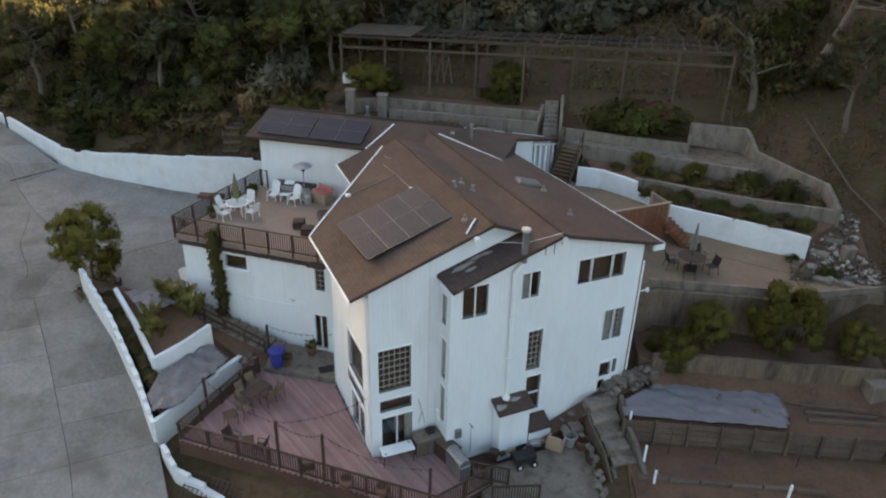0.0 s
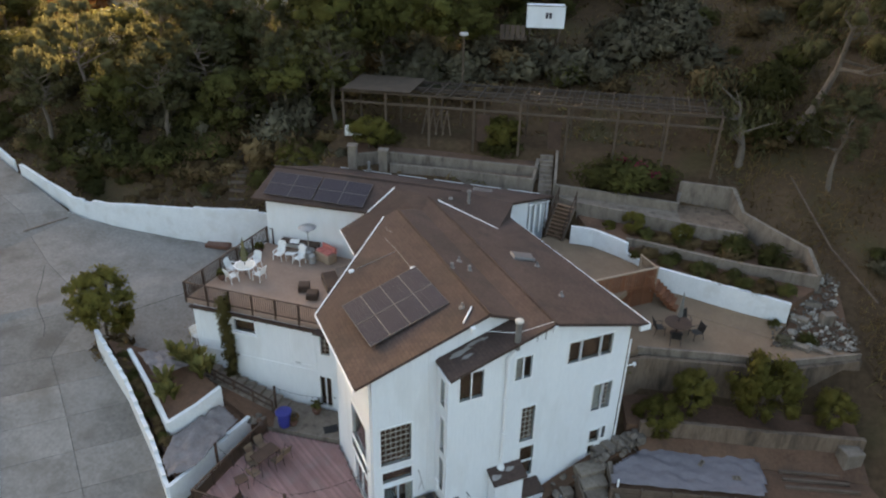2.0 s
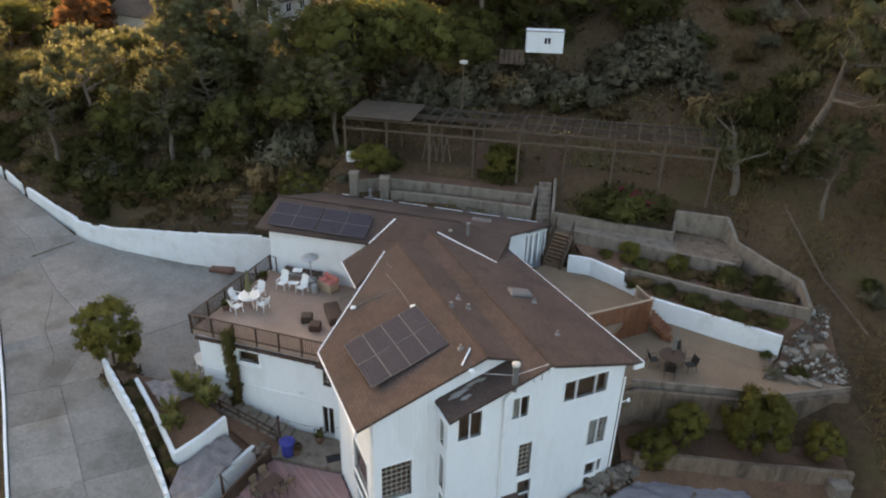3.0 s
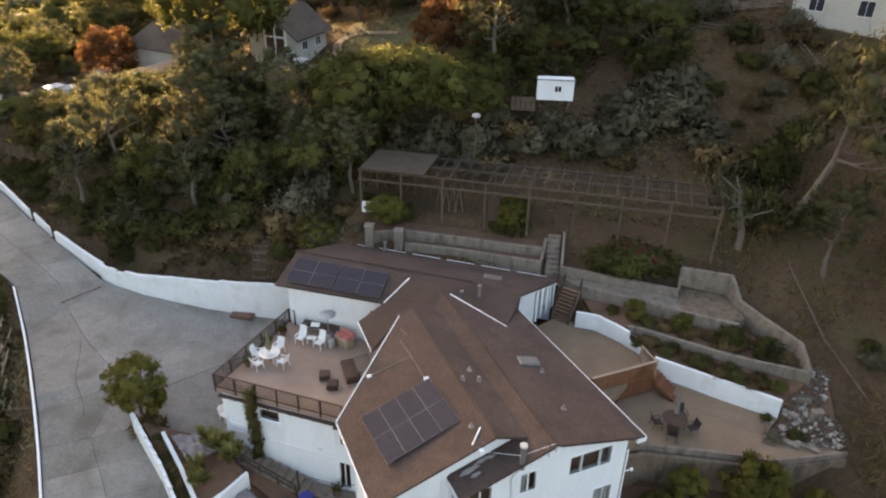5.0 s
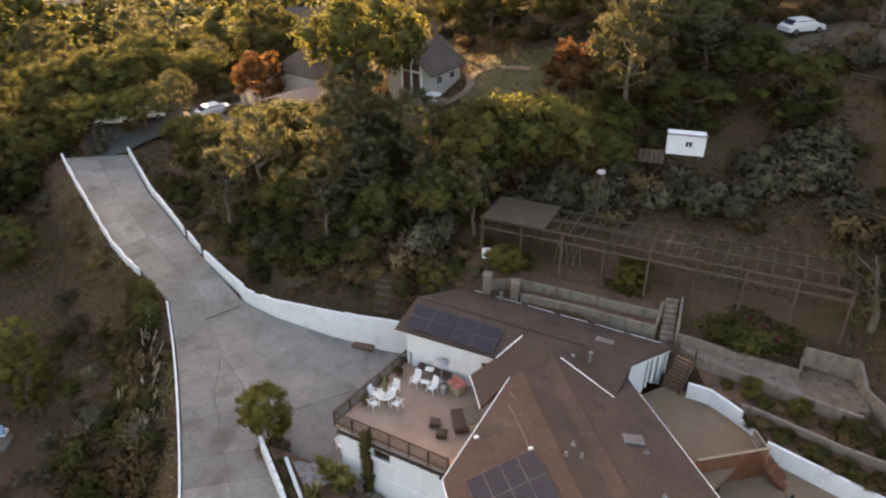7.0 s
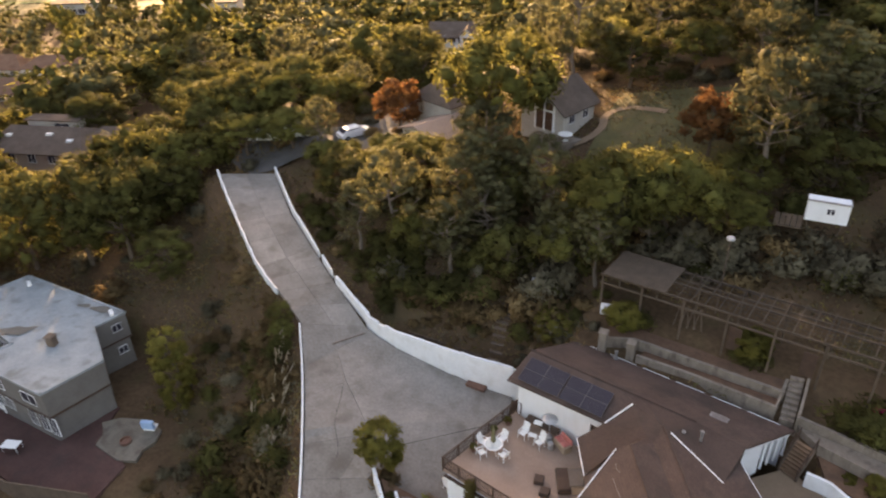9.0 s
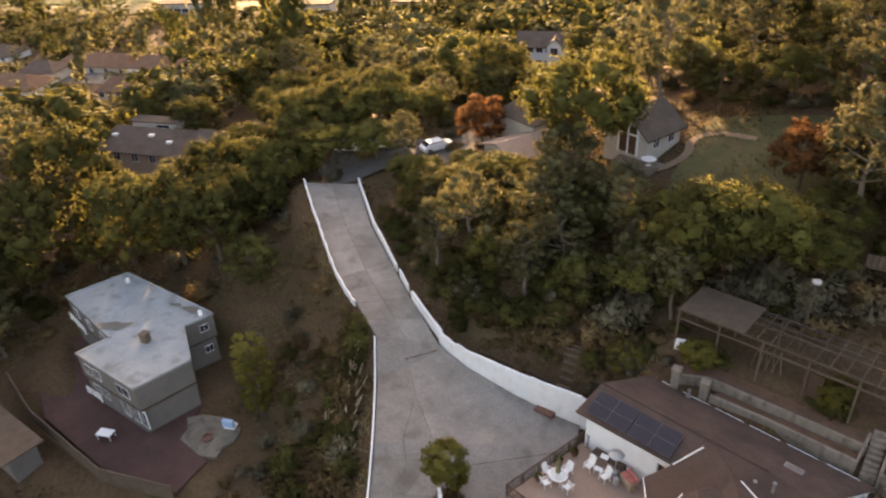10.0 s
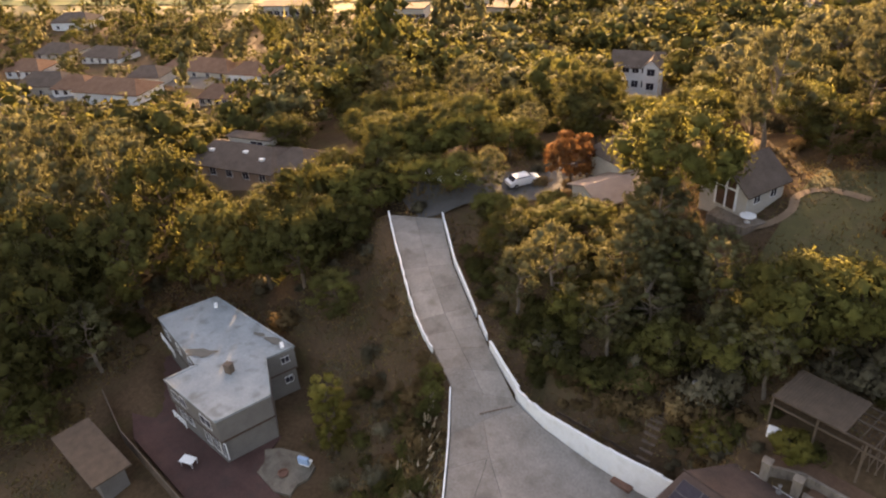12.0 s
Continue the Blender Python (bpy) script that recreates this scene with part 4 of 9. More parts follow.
prism(bm, [(-14.1, 28.0, -3.3), (-12.2, 27.1, -4.0), (-10.9, 27.0, -4.28), (-11.2, 28.4, -4.1), (-14.5, 29.2, -3.1), (-17.6, 30.0, -2.2)], 1.2)
solid("planter_soil", bm, SOIL, "brown soil between planter wall and steps", "soil", kind="structure")
bm = BM()
prism(bm, [(-20.0, 29.6, -2.2), (-16.1, 25.5, -3.15), (-14.1, 27.8, -2.6), (-17.3, 30.2, -2.0)], 0.8)
solid("planter_soil", bm, SOIL, "brown soil filling the upper planter", "soil", kind="structure")
bm = BM()
prism(bm, [(-21.7, 30.3, -1.75), (-19.0, 27.8, -2.75), (-16.25, 24.7, -3.9), (-14.65, 22.75, -4.6), (-12.4, 27.0, -4.2), (-14.4, 28.4, -3.4), (-17.5, 30.4, -2.6)], 0.8)
solid("planter_soil", bm, SOIL, "brown soil filling the lower planter", "soil", kind="structure")

# ---- right-hand terraces ----


def slab_thing(name, pts, thick, material, label, cat="paving"):
    bm = BM()
    prism(bm, pts, thick)
    return solid(name, bm, material, label, cat, kind="structure")


slab_thing("upper_patio", [(x, y, 2.1) for x, y in ((1.0, 37.0), (4.6, 40.4), (5.5, 39.4), (6.9, 39.0), (8.6, 37.9), (10.0, 36.2), (6.2, 30.2), (5.0, 31))], 0.4, PATIO, "reddish dirt patio beside the house")
slab_thing("lower_patio", [(x, y, 0.8) for x, y in ((6.5, 28.4), (6.2, 30.6), (9.5, 36.0), (10.4, 35.7), (12.8, 34.4), (15, 33.5), (17.2, 32.7), (18.8, 31.6), (20.4, 30.6), (16.0, 29.4), (13, 29.6), (8.7, 29.7))], 0.5, PATIO, "reddish dirt patio below the white wall")
wall_thing("garden_wall", [(5.42, 39.15, 2.0, 3.28), (6.1, 39.05, 2.0, 3.28), (6.86, 38.88, 2.0, 3.27), (8.05, 38.0, 2.0, 3.24), (8.74, 37.4, 2.0, 3.22), (8.76, 37.38, 2.0, 2.6), (9.5, 36.68, 1.6, 2.48)], 0.22, WHITE, "angular white garden wall beside the upper patio", 0.3)
wall_thing("garden_wall", smooth_line([(10.26, 35.85, 0.7, 2.55), (11.83, 35.15, 0.7, 2.52), (13.9, 34.15, 0.7, 2.55), (15.75, 33.35, 0.7, 2.52), (17.2, 32.85, 0.7, 2.4)]), 0.22, WHITE, "curved white garden wall behind the lower patio", 0.3)
wall_thing("retaining_wall", smooth_line([(8.75, 38.2, 2, 3.15), (10.0, 37.85, 2, 3.15), (12.2, 36.95, 2, 3.15), (15.3, 35.7, 2, 3.2), (17.4, 35.1, 1.8, 3.25), (19.0, 34.7, 1.5, 3.25)]), 0.25, OLD_CONCRETE, "weathered concrete retaining wall of the garden terrace", 0.6)
wall_thing("retaining_wall", smooth_line([(5.9, 41.25, 3, 4.05), (9.8, 39.95, 3, 4.05), (12.2, 39.1, 3, 4.05), (14.9, 38.25, 3, 4.05), (15.6, 38.1, 3, 4.05)]), 0.25, OLD_CONCRETE, "low weathered concrete terrace wall", 0.6)
wall_thing("retaining_wall", [(4.3, 42.75, 3.7, 4.6), (8.1, 41.9, 3.7, 4.55), (12.2, 41.0, 3.7, 4.5), (12.55, 42.3, 3.7, 4.7)], 0.25, OLD_CONCRETE, "weathered concrete retaining wall", 0.8)
wall_thing("retaining_wall", [(12.5, 42.5, 3.7, 5.4), (15.75, 41.85, 3.7, 5.4)], 0.26, OLD_CONCRETE, "tall weathered concrete back wall of the upper garden", 0.8)
wall_thing("retaining_wall", [(15.75, 41.85, 3.7, 5.4), (15.95, 40.9, 3.7, 4.95), (16.1, 40.2, 3.6, 4.5), (17.4, 38.4, 3.0, 4.3), (19.0, 36.45, 2.6, 4.05), (19.15, 34.7, 2.0, 3.3)], 0.26, OLD_CONCRETE, "sloping weathered concrete wall of the upper garden", 0.8)
wall_thing("retaining_wall", [(-7.0, 44.1, 3.5, 4.85), (-2.8, 43.7, 3.5, 4.85), (2.9, 42.8, 3.5, 4.85), (3.3, 45.5, 3.5, 5.3)], 0.25, OLD_CONCRETE, "weathered concrete retaining wall behind the house", 1)
wall_thing("retaining_wall", [(-9.6, 44.75, 4.0, 5.2), (-7.6, 45.5, 4.0, 5.2), (-2.0, 44.85, 4.0, 5.18), (3.3, 44.2, 4.0, 5.15)], 0.25, OLD_CONCRETE, "weathered concrete retaining wall below the pergola", 1)
slab_thing("terrace_soil", [(x, y, 5.04) for x, y in ((-9.8, 44.9), (-7.6, 45.6), (3.2, 44.3), (3.3, 46.9), (-9.8, 47.2))], 0.9, SOIL, "brown soil filled in behind the low wall", "soil")
slab_thing("terrace_soil", [(x, y, 4.45) for x, y in ((-7, 44.2), (2.9, 42.9), (3.4, 45.9), (-6.6, 45.5))], 0.8, SOIL, "brown soil of the narrow terrace", "soil")
slab_thing("terrace_soil", [(x, y, z) for x, y, z in ((9.0, 38.3, 2.85), (12.2, 37.0, 2.8), (15.3, 35.8, 2.8), (19.0, 34.85, 2.8), (18.8, 36.4, 3.0), (16.2, 38.4, 3.2), (14.9, 38.2, 3.2), (9.8, 39.9, 3.2), (5.9, 41.2, 3.2), (6.6, 39.4, 2.9))], 0.9, SOIL, "brown planted soil of the garden terrace", "soil")
slab_thing("terrace_soil", [(x, y, z) for x, y, z in ((8.9, 38.0, 2.7), (10.6, 35.9, 2.3), (12.9, 34.7, 2.25), (17.2, 33.0, 2.2), (19.0, 34.5, 2.5), (15.3, 35.6, 2.6), (12.2, 36.8, 2.6))], 0.9, SOIL, "brown planted strip behind the white wall", "soil")
slab_thing("patio_edge_soil", [(10.6, 35.55, 1.2), (17.2, 32.7, 1.15), (16.2, 31.6, 0.82), (10.9, 34.0, 0.82)], 0.5, PATIO, "dirt banked against the white wall", "soil")
slab_thing("terrace_paving", [(x, y, 3.88) for x, y in ((12.3, 41.0), (12.2, 39.2), (15.0, 38.35), (16.2, 38.9), (16.0, 40.3), (15.7, 41.75), (12.6, 42.4))], 0.8, STAINED, "grey concrete floor of the walled terrace")
slab_thing("terrace_path", [(x, y, 3.93) for x, y in ((4.3, 42.65), (5.6, 41.4), (9.8, 40.05), (12.2, 39.2), (12.25, 40.95), (8.1, 41.8))], 0.6, OLD_CONCRETE, "concrete walkway along the terrace")
wall_thing("retaining_wall", [(6.9, 28.6, -1.8, 0.55), (9, 29.4, -1.9, 0.6), (13, 29.3, -2, 0.6), (16, 29.1, -2, 0.62), (20.4, 30.4, -2, 0.7)], 0.25, STAINED, "stained concrete retaining wall under the patio", 0.4)
wall_thing("patio_kerb", [(8.6, 29.75, 0.7, 0.98), (13.1, 29.65, 0.7, 0.98), (16, 29.4, 0.7, 0.98), (20.4, 30.55, 0.7, 1.0)], 0.15, OLD_CONCRETE, "pale kerb along the patio edge", cat="kerb")
wall_thing("retaining_wall", [(8.6, 26.45, -2.9, -1.3), (10.6, 26.62, -2.9, -1.3), (12.9, 26.52, -2.9, -1.3), (15, 26.42, -2.9, -1.3), (17.1, 26.46, -2.9, -1.3), (19.6, 26.4, -2.9, -1.28)], 0.25, STAINED, "stained concrete retaining wall above the vegetable beds", 0.4)
slab_thing("terrace_soil", [(x, y, -1.75) for x, y in ((8.0, 26.7), (8.0, 29.2), (20, 29.4), (19.6, 26.5))], 0.6, SOIL, "brown soil under the citrus trees", "soil")
slab_thing("terrace_soil", [(x, y, -2.85) for x, y in ((6.9, 23.3), (8.2, 26.4), (19.3, 25.8), (20, 23.3))], 0.6, SOIL, "brown soil of the raised bed", "soil")
slab_thing("bed_back_soil", [(8.5, 26.4, -2.22), (8.7, 25.5, -2.82), (14.6, 25.4, -2.8), (19.6, 24.9, -2.8), (19.6, 26.3, -2.2), (13, 26.45, -2.2)], 0.5, SOIL, "brown soil banked up behind the tarp", "soil")
slab_thing("garden_soil", [(x, y, -4.0) for x, y in ((6.9, 17.5), (7.2, 23.3), (20, 23.3), (20, 16))], 0.6, SOIL, "bare brown soil of the lower garden", "soil")
slab_thing("yard_paving", [(x, y, -4.62) for x, y in ((1.2, 19.4), (0.2, 21.0), (4.5, 23.4), (6.6, 24.2), (6.4, 19.2), (4, 17.5))], 0.5, OLD_CONCRETE, "grey concrete yard beside the house")

# ---- grey building below the driveway ----
GB = [(-72.5, 38.0), (-74.4, 31.3), (-63.1, 29.3), (-63.8, 25.9), (-54.15, 25.7), (-52.9, 31.35), (-58.0, 34.6), (-57.15, 37.75)]
grey = thing("apartment_building", (0, 0, 0), "grey stucco two-storey building with a pale flat roof", "building")
bm = BM()
prism(bm, [(x, y, -2.78) for x, y in GB], 2.9)
part("upper_storey", bm, GREYWALL, grey)
cx, cy = -62.5, 31.5
bm = BM()
prism(bm, [(cx + (x - cx) * 0.975, cy + (y - cy) * 0.97, -5.68) for x, y in GB], 3.35)
part("lower_storey", bm, GREYWALL, grey)
# thin dark strip that draws the shadow line below the upper storey
bm = BM()
prism(bm, [(cx + (x - cx) * 1.006, cy + (y - cy) * 1.008, -5.52) for x, y in GB], 0.2)
part("storey_band", bm, BROWN, grey, "dark strip for the shade line under the upper storey")
bm = BM()
prism(bm, [(cx + (x - cx) * 1.012, cy + (y - cy) * 1.015, -2.7) for x, y in GB], 0.1)
part("roof", bm, GREYROOF, grey, "pale coated flat roof with stains")
STAIN = surf("brown_roof_stain", (0.1, 0.09, 0.075), (0.17, 0.155, 0.135), 0.9, 0.9, 6, 0.1)
for px, py, ln, wd, an, sd_ in ((-64.6, 30.6, 3.4, 0.8, 40, 1), (-59.6, 37.0, 2.6, 0.4, 8, 3), (-61.8, 36.7, 1.6, 0.25, 12, 4)):
    bm = BM()
    c_, s_ = math.cos(radians(an)), math.sin(radians(an))
    ring = [(ln / 2 * (1 + 0.22 * math.sin(3 * k + sd_) + 0.1 * math.sin(7 * k)) * math.cos(k), wd * (1 + 0.3 * math.cos(2 * k + sd_) + 0.15 * math.sin(5 * k + 1)) * math.sin(k)) for k in np.linspace(0, 2 * math.pi, 30, endpoint=False)]
    bm.faces.new([bm.verts.new((px + p * c_ - q * s_, py + p * s_ + q * c_, -2.594)) for p, q in ring])
    part("stain", bm, STAIN, grey, "brown water stain on the flat roof")
for (ax, ay), (bx_, by) in zip(GB, GB[1:] + GB[:1]):
    bm = BM()
    m = Matrix.Translation((ax, ay, -2.7)) @ Matrix.Rotation(math.atan2(by - ay, bx_ - ax), 4, "Z")
    bx(bm, -0.1, math.dist((ax, ay), (bx_, by)) + 0.1, -0.12, 0.14, -0.14, 0.09, m)
    part("roof_edge", bm, GREYROOF, grey, "raised roof edge")
# ---- plants ----
RNG = np.random.default_rng(7)


ICO = bmesh.new()
bmesh.ops.create_icosphere(ICO, subdivisions=1, radius=1)
ICO_V, ICO_F = np.array([v.co[:] for v in ICO.verts]), np.array([[v.index for v in f.verts] for f in ICO.faces])
ICO.free()
OCT_V, OCT_F = np.array([(1, 0, 0), (-1, 0, 0), (0, 1, 0), (0, -1, 0), (0, 0, 1), (0, 0, -1)], float), np.array([(0, 2, 4), (2, 1, 4), (1, 3, 4), (3, 0, 4), (2, 0, 5), (1, 2, 5), (3, 1, 5), (0, 3, 5)])


def twig_cores(centres, radii, squash, rng, fine, fill=0.48):
    """The dense lumpy inside of each clump, with its outward directions."""
    vs, fs = (ICO_V, ICO_F) if fine else (OCT_V, OCT_F)
    n = len(centres)
    k = 1 + rng.normal(size=(n, len(vs), 1)) * 0.26
    P = centres[:, None] + vs[None] * k * (np.asarray(radii)[:, None, None] * fill) * (1, 1, squash)
    far = centres - centres.mean(0)
    far = far / (np.linalg.norm(far, axis=1)[:, None] + 1e-6)
    O = vs[None] * 0.75 + far[:, None] * (0.5 if n > 1 else 0) + (0, 0, 0.1)
    O = O / (np.linalg.norm(O, axis=2)[..., None] + 1e-6)
    return np.concatenate([P[:, fs].reshape(-1, 3, 3), O[:, fs].reshape(-1, 3, 3)], 1)


def leaf_quads(centres, radii, per, size, squash=0.8, rng=None, droop=0.0, core=None, fill=0.48):
    """Leaves set in the outer part of clumps: pointed leaves, and the clumps' dense insides if core is given."""
    rng = rng or RNG
    centres, radii = np.asarray(centres, float), np.asarray(radii, float)
    C, R = np.repeat(centres, per, 0), np.repeat(radii, per)
    n = len(C)
    d = rng.normal(size=(n, 3))
    d /= np.linalg.norm(d, axis=1)[:, None]
    r = R * (0.38 + 0.85 * rng.random(n) ** 0.65)
    p = C + d * r[:, None] * (1, 1, squash)
    nrm = d * 0.7 + rng.normal(size=(n, 3)) * 0.55 + (0, 0, 0.35)
    nrm /= np.linalg.norm(nrm, axis=1)[:, None]
    t = np.cross(nrm, rng.normal(size=(n, 3)))
    t /= np.linalg.norm(t, axis=1)[:, None]
    if droop:
        t = t * (1 - droop) + np.array([0, 0, -1.0]) * droop
    b = np.cross(nrm, t)
    s = size * (0.55 + 0.9 * rng.random(n))[:, None]
    a, w = t * s * 1.5, b * s * (0.36 if droop else 0.5)
    mid = centres.mean(0)
    far = C - mid
    far /= np.linalg.norm(far, axis=1)[:, None] + 1e-6
    o = d * 0.75 + far * (0.5 if len(centres) > 1 else 0) + (0, 0, 0.1)
    o /= np.linalg.norm(o, axis=1)[:, None] + 1e-6
    L = np.stack([p - a * 0.8 - w, p - a * 0.8 + w, p + a, o, o, o], 1)
    return L if core is None else np.concatenate([L, twig_cores(centres, radii, squash, rng, core, fill)])


def crown_clumps(h, rad, trunk, n, rng, flat=0.75, ragged=0.35):
    """Clump centres and sizes of an uneven crown above a bare trunk."""
    out, rr = [], []
    ch = h - trunk
    for i in range(n):
        a, e = rng.random() * 2 * math.pi, rng.random()
        lev = e ** 0.8
        wide = rad * (1 - (abs(lev - 0.45) / 0.62) ** 2.2 * flat) * (0.45 + 0.55 * rng.random() ** 0.4)
        wob = 1 + ragged * math.sin(3 * a + h) * math.cos(2.1 * a - rad)
        out.append((wide * wob * math.cos(a), wide * wob * math.sin(a), trunk + ch * (0.06 + 0.9 * lev)))
        rr.append(rad * (0.17 + 0.15 * rng.random()))
    return np.array(out), np.array(rr)


def make_tree(name, label, h, rad, trunk, leaf, bark, n=60, per=70, size=0.3, seed=1, droop=0.0, flat=0.75, cat="tree"):
    """A tree: tapered trunk with limbs, and a crown of leaf clumps at their ends."""
    rng = np.random.default_rng(seed)
    C, R = crown_clumps(h, rad, trunk, n, rng, flat)
    t = thing(name, (0, 0, 0), label, cat)
    bm = BM()
    r0 = (0.024 if droop else 0.033) * h * (0.7 + 0.3 * rad / 4)
    knots = [Vector((0, 0, -0.6))]
    for i in range(1, 5):
        knots.append(Vector((rng.normal() * 0.05 * h * i / 4, rng.normal() * 0.05 * h * i / 4, h * 0.72 * i / 4)))
    for i in range(4):
        rod(bm, knots[i], knots[i + 1], r0 * (1 - i * 0.22), r0 * (0.8 - i * 0.2), 7)
    for i in rng.choice(len(C), min(len(C), 16), replace=False):
        s = min(0.95, max(0.3, (C[i][2] - rad * 0.5) / (h * 0.72)))
        k = min(3, int(s * 4))
        st = knots[k].lerp(knots[k + 1], s * 4 - k)
        end = Vector(C[i])
        midp = st.lerp(end, 0.5) + Vector((0, 0, -0.06 * h * rng.random()))
        rod(bm, st, midp, r0 * 0.32, r0 * 0.2, 5)
        rod(bm, midp, end, r0 * 0.2, r0 * 0.06, 5)
    part("trunk", bm, bark, t)
    me = quad_mesh("crown", leaf_quads(C, R, per, size, 0.75, rng, droop, True), leaf, True)
    cr = new("crown", me)
    cr.parent = t
    return t


def make_bush(name, label, h, rad, leaf, n=14, per=60, size=0.16, seed=3, cat="shrub", squash=0.85):
    """A low shrub: short stems and leaf clumps to the ground."""
    rng = np.random.default_rng(seed)
    t = thing(name, (0, 0, 0), label, cat)
    C = []
    for i in range(n):
        a, q = rng.random() * 6.28, rng.random() ** 0.6
        C.append((rad * q * 0.72 * math.cos(a), rad * q * 0.72 * math.sin(a), h * (0.25 + 0.5 * rng.random()) * (1.15 - 0.5 * q)))
    bm = BM()
    for c in C[:8]:
        rod(bm, (c[0] * 0.1, c[1] * 0.1, -0.2), c, 0.04, 0.015, 5)
    part("stem", bm, BARK, t)
    cr = new("crown", quad_mesh("crown", leaf_quads(C, [max(h, rad) * 0.36 * (0.7 + 0.6 * rng.random()) for _ in C], per, size, squash, rng, 0.0, False), leaf, True))
    cr.parent = t
    return t


SUN_TREES = {
    "oak": [make_tree("oak_tree", "broad dark green oak with an uneven crown", 9.5, 4.6, 2.2, OAK, BARK, 82, 62, 0.17, 11 + i) for i in range(3)],
    "gum": [make_tree("eucalyptus_tree", "tall pale-barked eucalyptus with hanging grey-green leaves", 15, 4.0, 5.0, GUM, PALEBARK, 82, 62, 0.21, 21 + i, 0.55) for i in range(3)],
    "gold": [make_tree("pine_tree", "flat-topped yellow-green umbrella tree", 8.5, 5.0, 4.2, GOLDEN, BARK, 82, 62, 0.17, 31 + i, flat=0.9) for i in range(2)],
    "cit": [make_tree("citrus_tree", "small round citrus tree with glossy leaves", 3.2, 1.7, 0.5, CITRUS, BARK, 60, 105, 0.085, 41 + i) for i in range(2)],
}
SHRUBS = {
    "sage": [make_bush("sage_shrub", "grey-green dry sage shrub", 1.7, 1.7, SAGE, 18, 56, 0.11, 51 + i) for i in range(2)],
    "green": [make_bush("green_shrub", "dark green garden shrub", 1.5, 1.3, OAK, 16, 50, 0.13, 61 + i) for i in range(2)],
    "dry": [make_bush("dry_shrub", "dry brown shrub on the slope", 1.4, 1.5, RUSTY, 16, 46, 0.14, 71 + i) for i in range(2)],
}
first_use = set()


def plant(kind, x, y, scale=1.0, tall=1.0, z=None, group="", label=""):
    """Sets one of the made plants on the ground; the first use moves the original."""
    pool = SUN_TREES.get(kind) or SHRUBS[kind]
    src = pool[int(RNG.integers(len(pool)))]
    zz = gz(x, y) if z is None else z
    m = pose(x, y, zz, 0, 0, float(RNG.random() * 360))
    if src.name in first_use:
        ob = copy_thing(src, m)
    else:
        first_use.add(src.name)
        ob = src
        ob.matrix_basis = m
    ob.scale = (scale, scale, scale * tall)
    if group or label:
        tagged(ob, label, "", group)
    return ob


# large trees in known places
for k, x, y, s, h in (("gold", -29, 66.5, 1.15, 1.2), ("gold", -67.0, 60.2, 0.85, 0.72), ("gold", -61.8, 63.8, 0.85, 0.72), ("gold", -56.8, 66.8, 0.75, 0.76), ("gold", -68.0, 71.5, 0.9, 0.9), ("gold", -62.5, 74.5, 0.9, 0.9), ("gold", -57.0, 77.5, 0.8, 0.8), ("oak", -48.2, 63.0, 0.5, 0.6),
                      ("oak", -71.6, 45.2, 1.1, 1.15), ("oak", -66.5, 46.8, 0.95, 1.2), ("oak", -78.3, 42.3, 1.05, 1.2), ("oak", -67, 50.6, 0.9, 1.1), ("oak", -74, 54, 1.0, 1.1), ("oak", -41.8, 56.8, 0.72, 0.9), ("gold", -39.9, 60.6, 0.7, 0.65),
                      ("oak", -37.0, 62.2, 0.72, 0.7), ("oak", -34.0, 61.0, 0.78, 0.72), ("gum", -27.6, 56, 0.75, 0.8), ("gum", -27.2, 60.4, 0.8, 0.8), ("oak", -23.6, 58.6, 0.7, 0.75), ("gold", -12, 54.6, 1.0, 1.05), ("gold", -8.2, 56.2, 0.85, 1.05), ("gold", -15.0, 52.4, 0.7, 0.9),
                      ("gum", -118, 41, 1.2, 1.1), ("gum", -108, 45, 1.15, 1.1), ("gum", -104, 32, 1.2, 1.1), ("oak", -90, 42, 1.3, 1.4), ("gum", -97, 38, 1.1, 1.1), ("oak", -86, 34, 1.2, 1.3), ("gum", -127, 38, 1.2, 1.1), ("oak", -84, 22, 1.2, 1.3), ("oak", -92, 28, 1.3, 1.4), ("oak", -80, 14, 1.1, 1.2),
                      ("oak", 12.5, 65, 0.74, 1.05), ("dry", -22.2, 30.9, 0.7, 1.0), ("dry", -21.3, 30.3, 0.6, 1.1), ("oak", 3.4, 64.4, 0.82, 0.8), ("oak", -68.5, 75.5, 0.85, 1.0), ("oak", -73.0, 69.5, 0.85, 1.0), ("oak", -64.5, 79.0, 0.85, 1.0), ("gold", -70.5, 57.5, 0.9, 1.0), ("oak", -75.0, 62.0, 0.8, 1.0),
                      ("gum", 21, 47, 1.0, 1.0), ("gum", 27, 44, 1.0, 1.0), ("gum", -30, 62, 1.0, 0.9), ("gum", -2, 63, 0.9, 0.9),
                      ("cit", 9.75, 27.0, 0.62, 1.15), ("cit", 11.4, 28.1, 0.58, 1.4), ("cit", 14.9, 27.9, 0.88, 1.35), ("cit", 18.5, 28.0, 0.5, 1.3)):
    ob = plant(k, x, y, s, h)
    if (x, y) in ((12.5, 65), (3.4, 64.4)):
        ob.location.z -= 1.8
    if (x, y) == (21, 47):
        ob.matrix_basis = pose(x - 0.8, y, gz(x, y), 0, 20, 0) @ pose(0, 0, 0, 0, 0, 200)
cyp = make_tree("cypress_tree", "slender yellow-green conifer beside the grey building", 10.2, 1.6, 0.8, CITRUS, BARK, 80, 90, 0.12, 83, flat=0.55)
cyp.matrix_basis = pose(-46.6, 33.8, gz(-46.6, 33.8), 0, 0, 0)
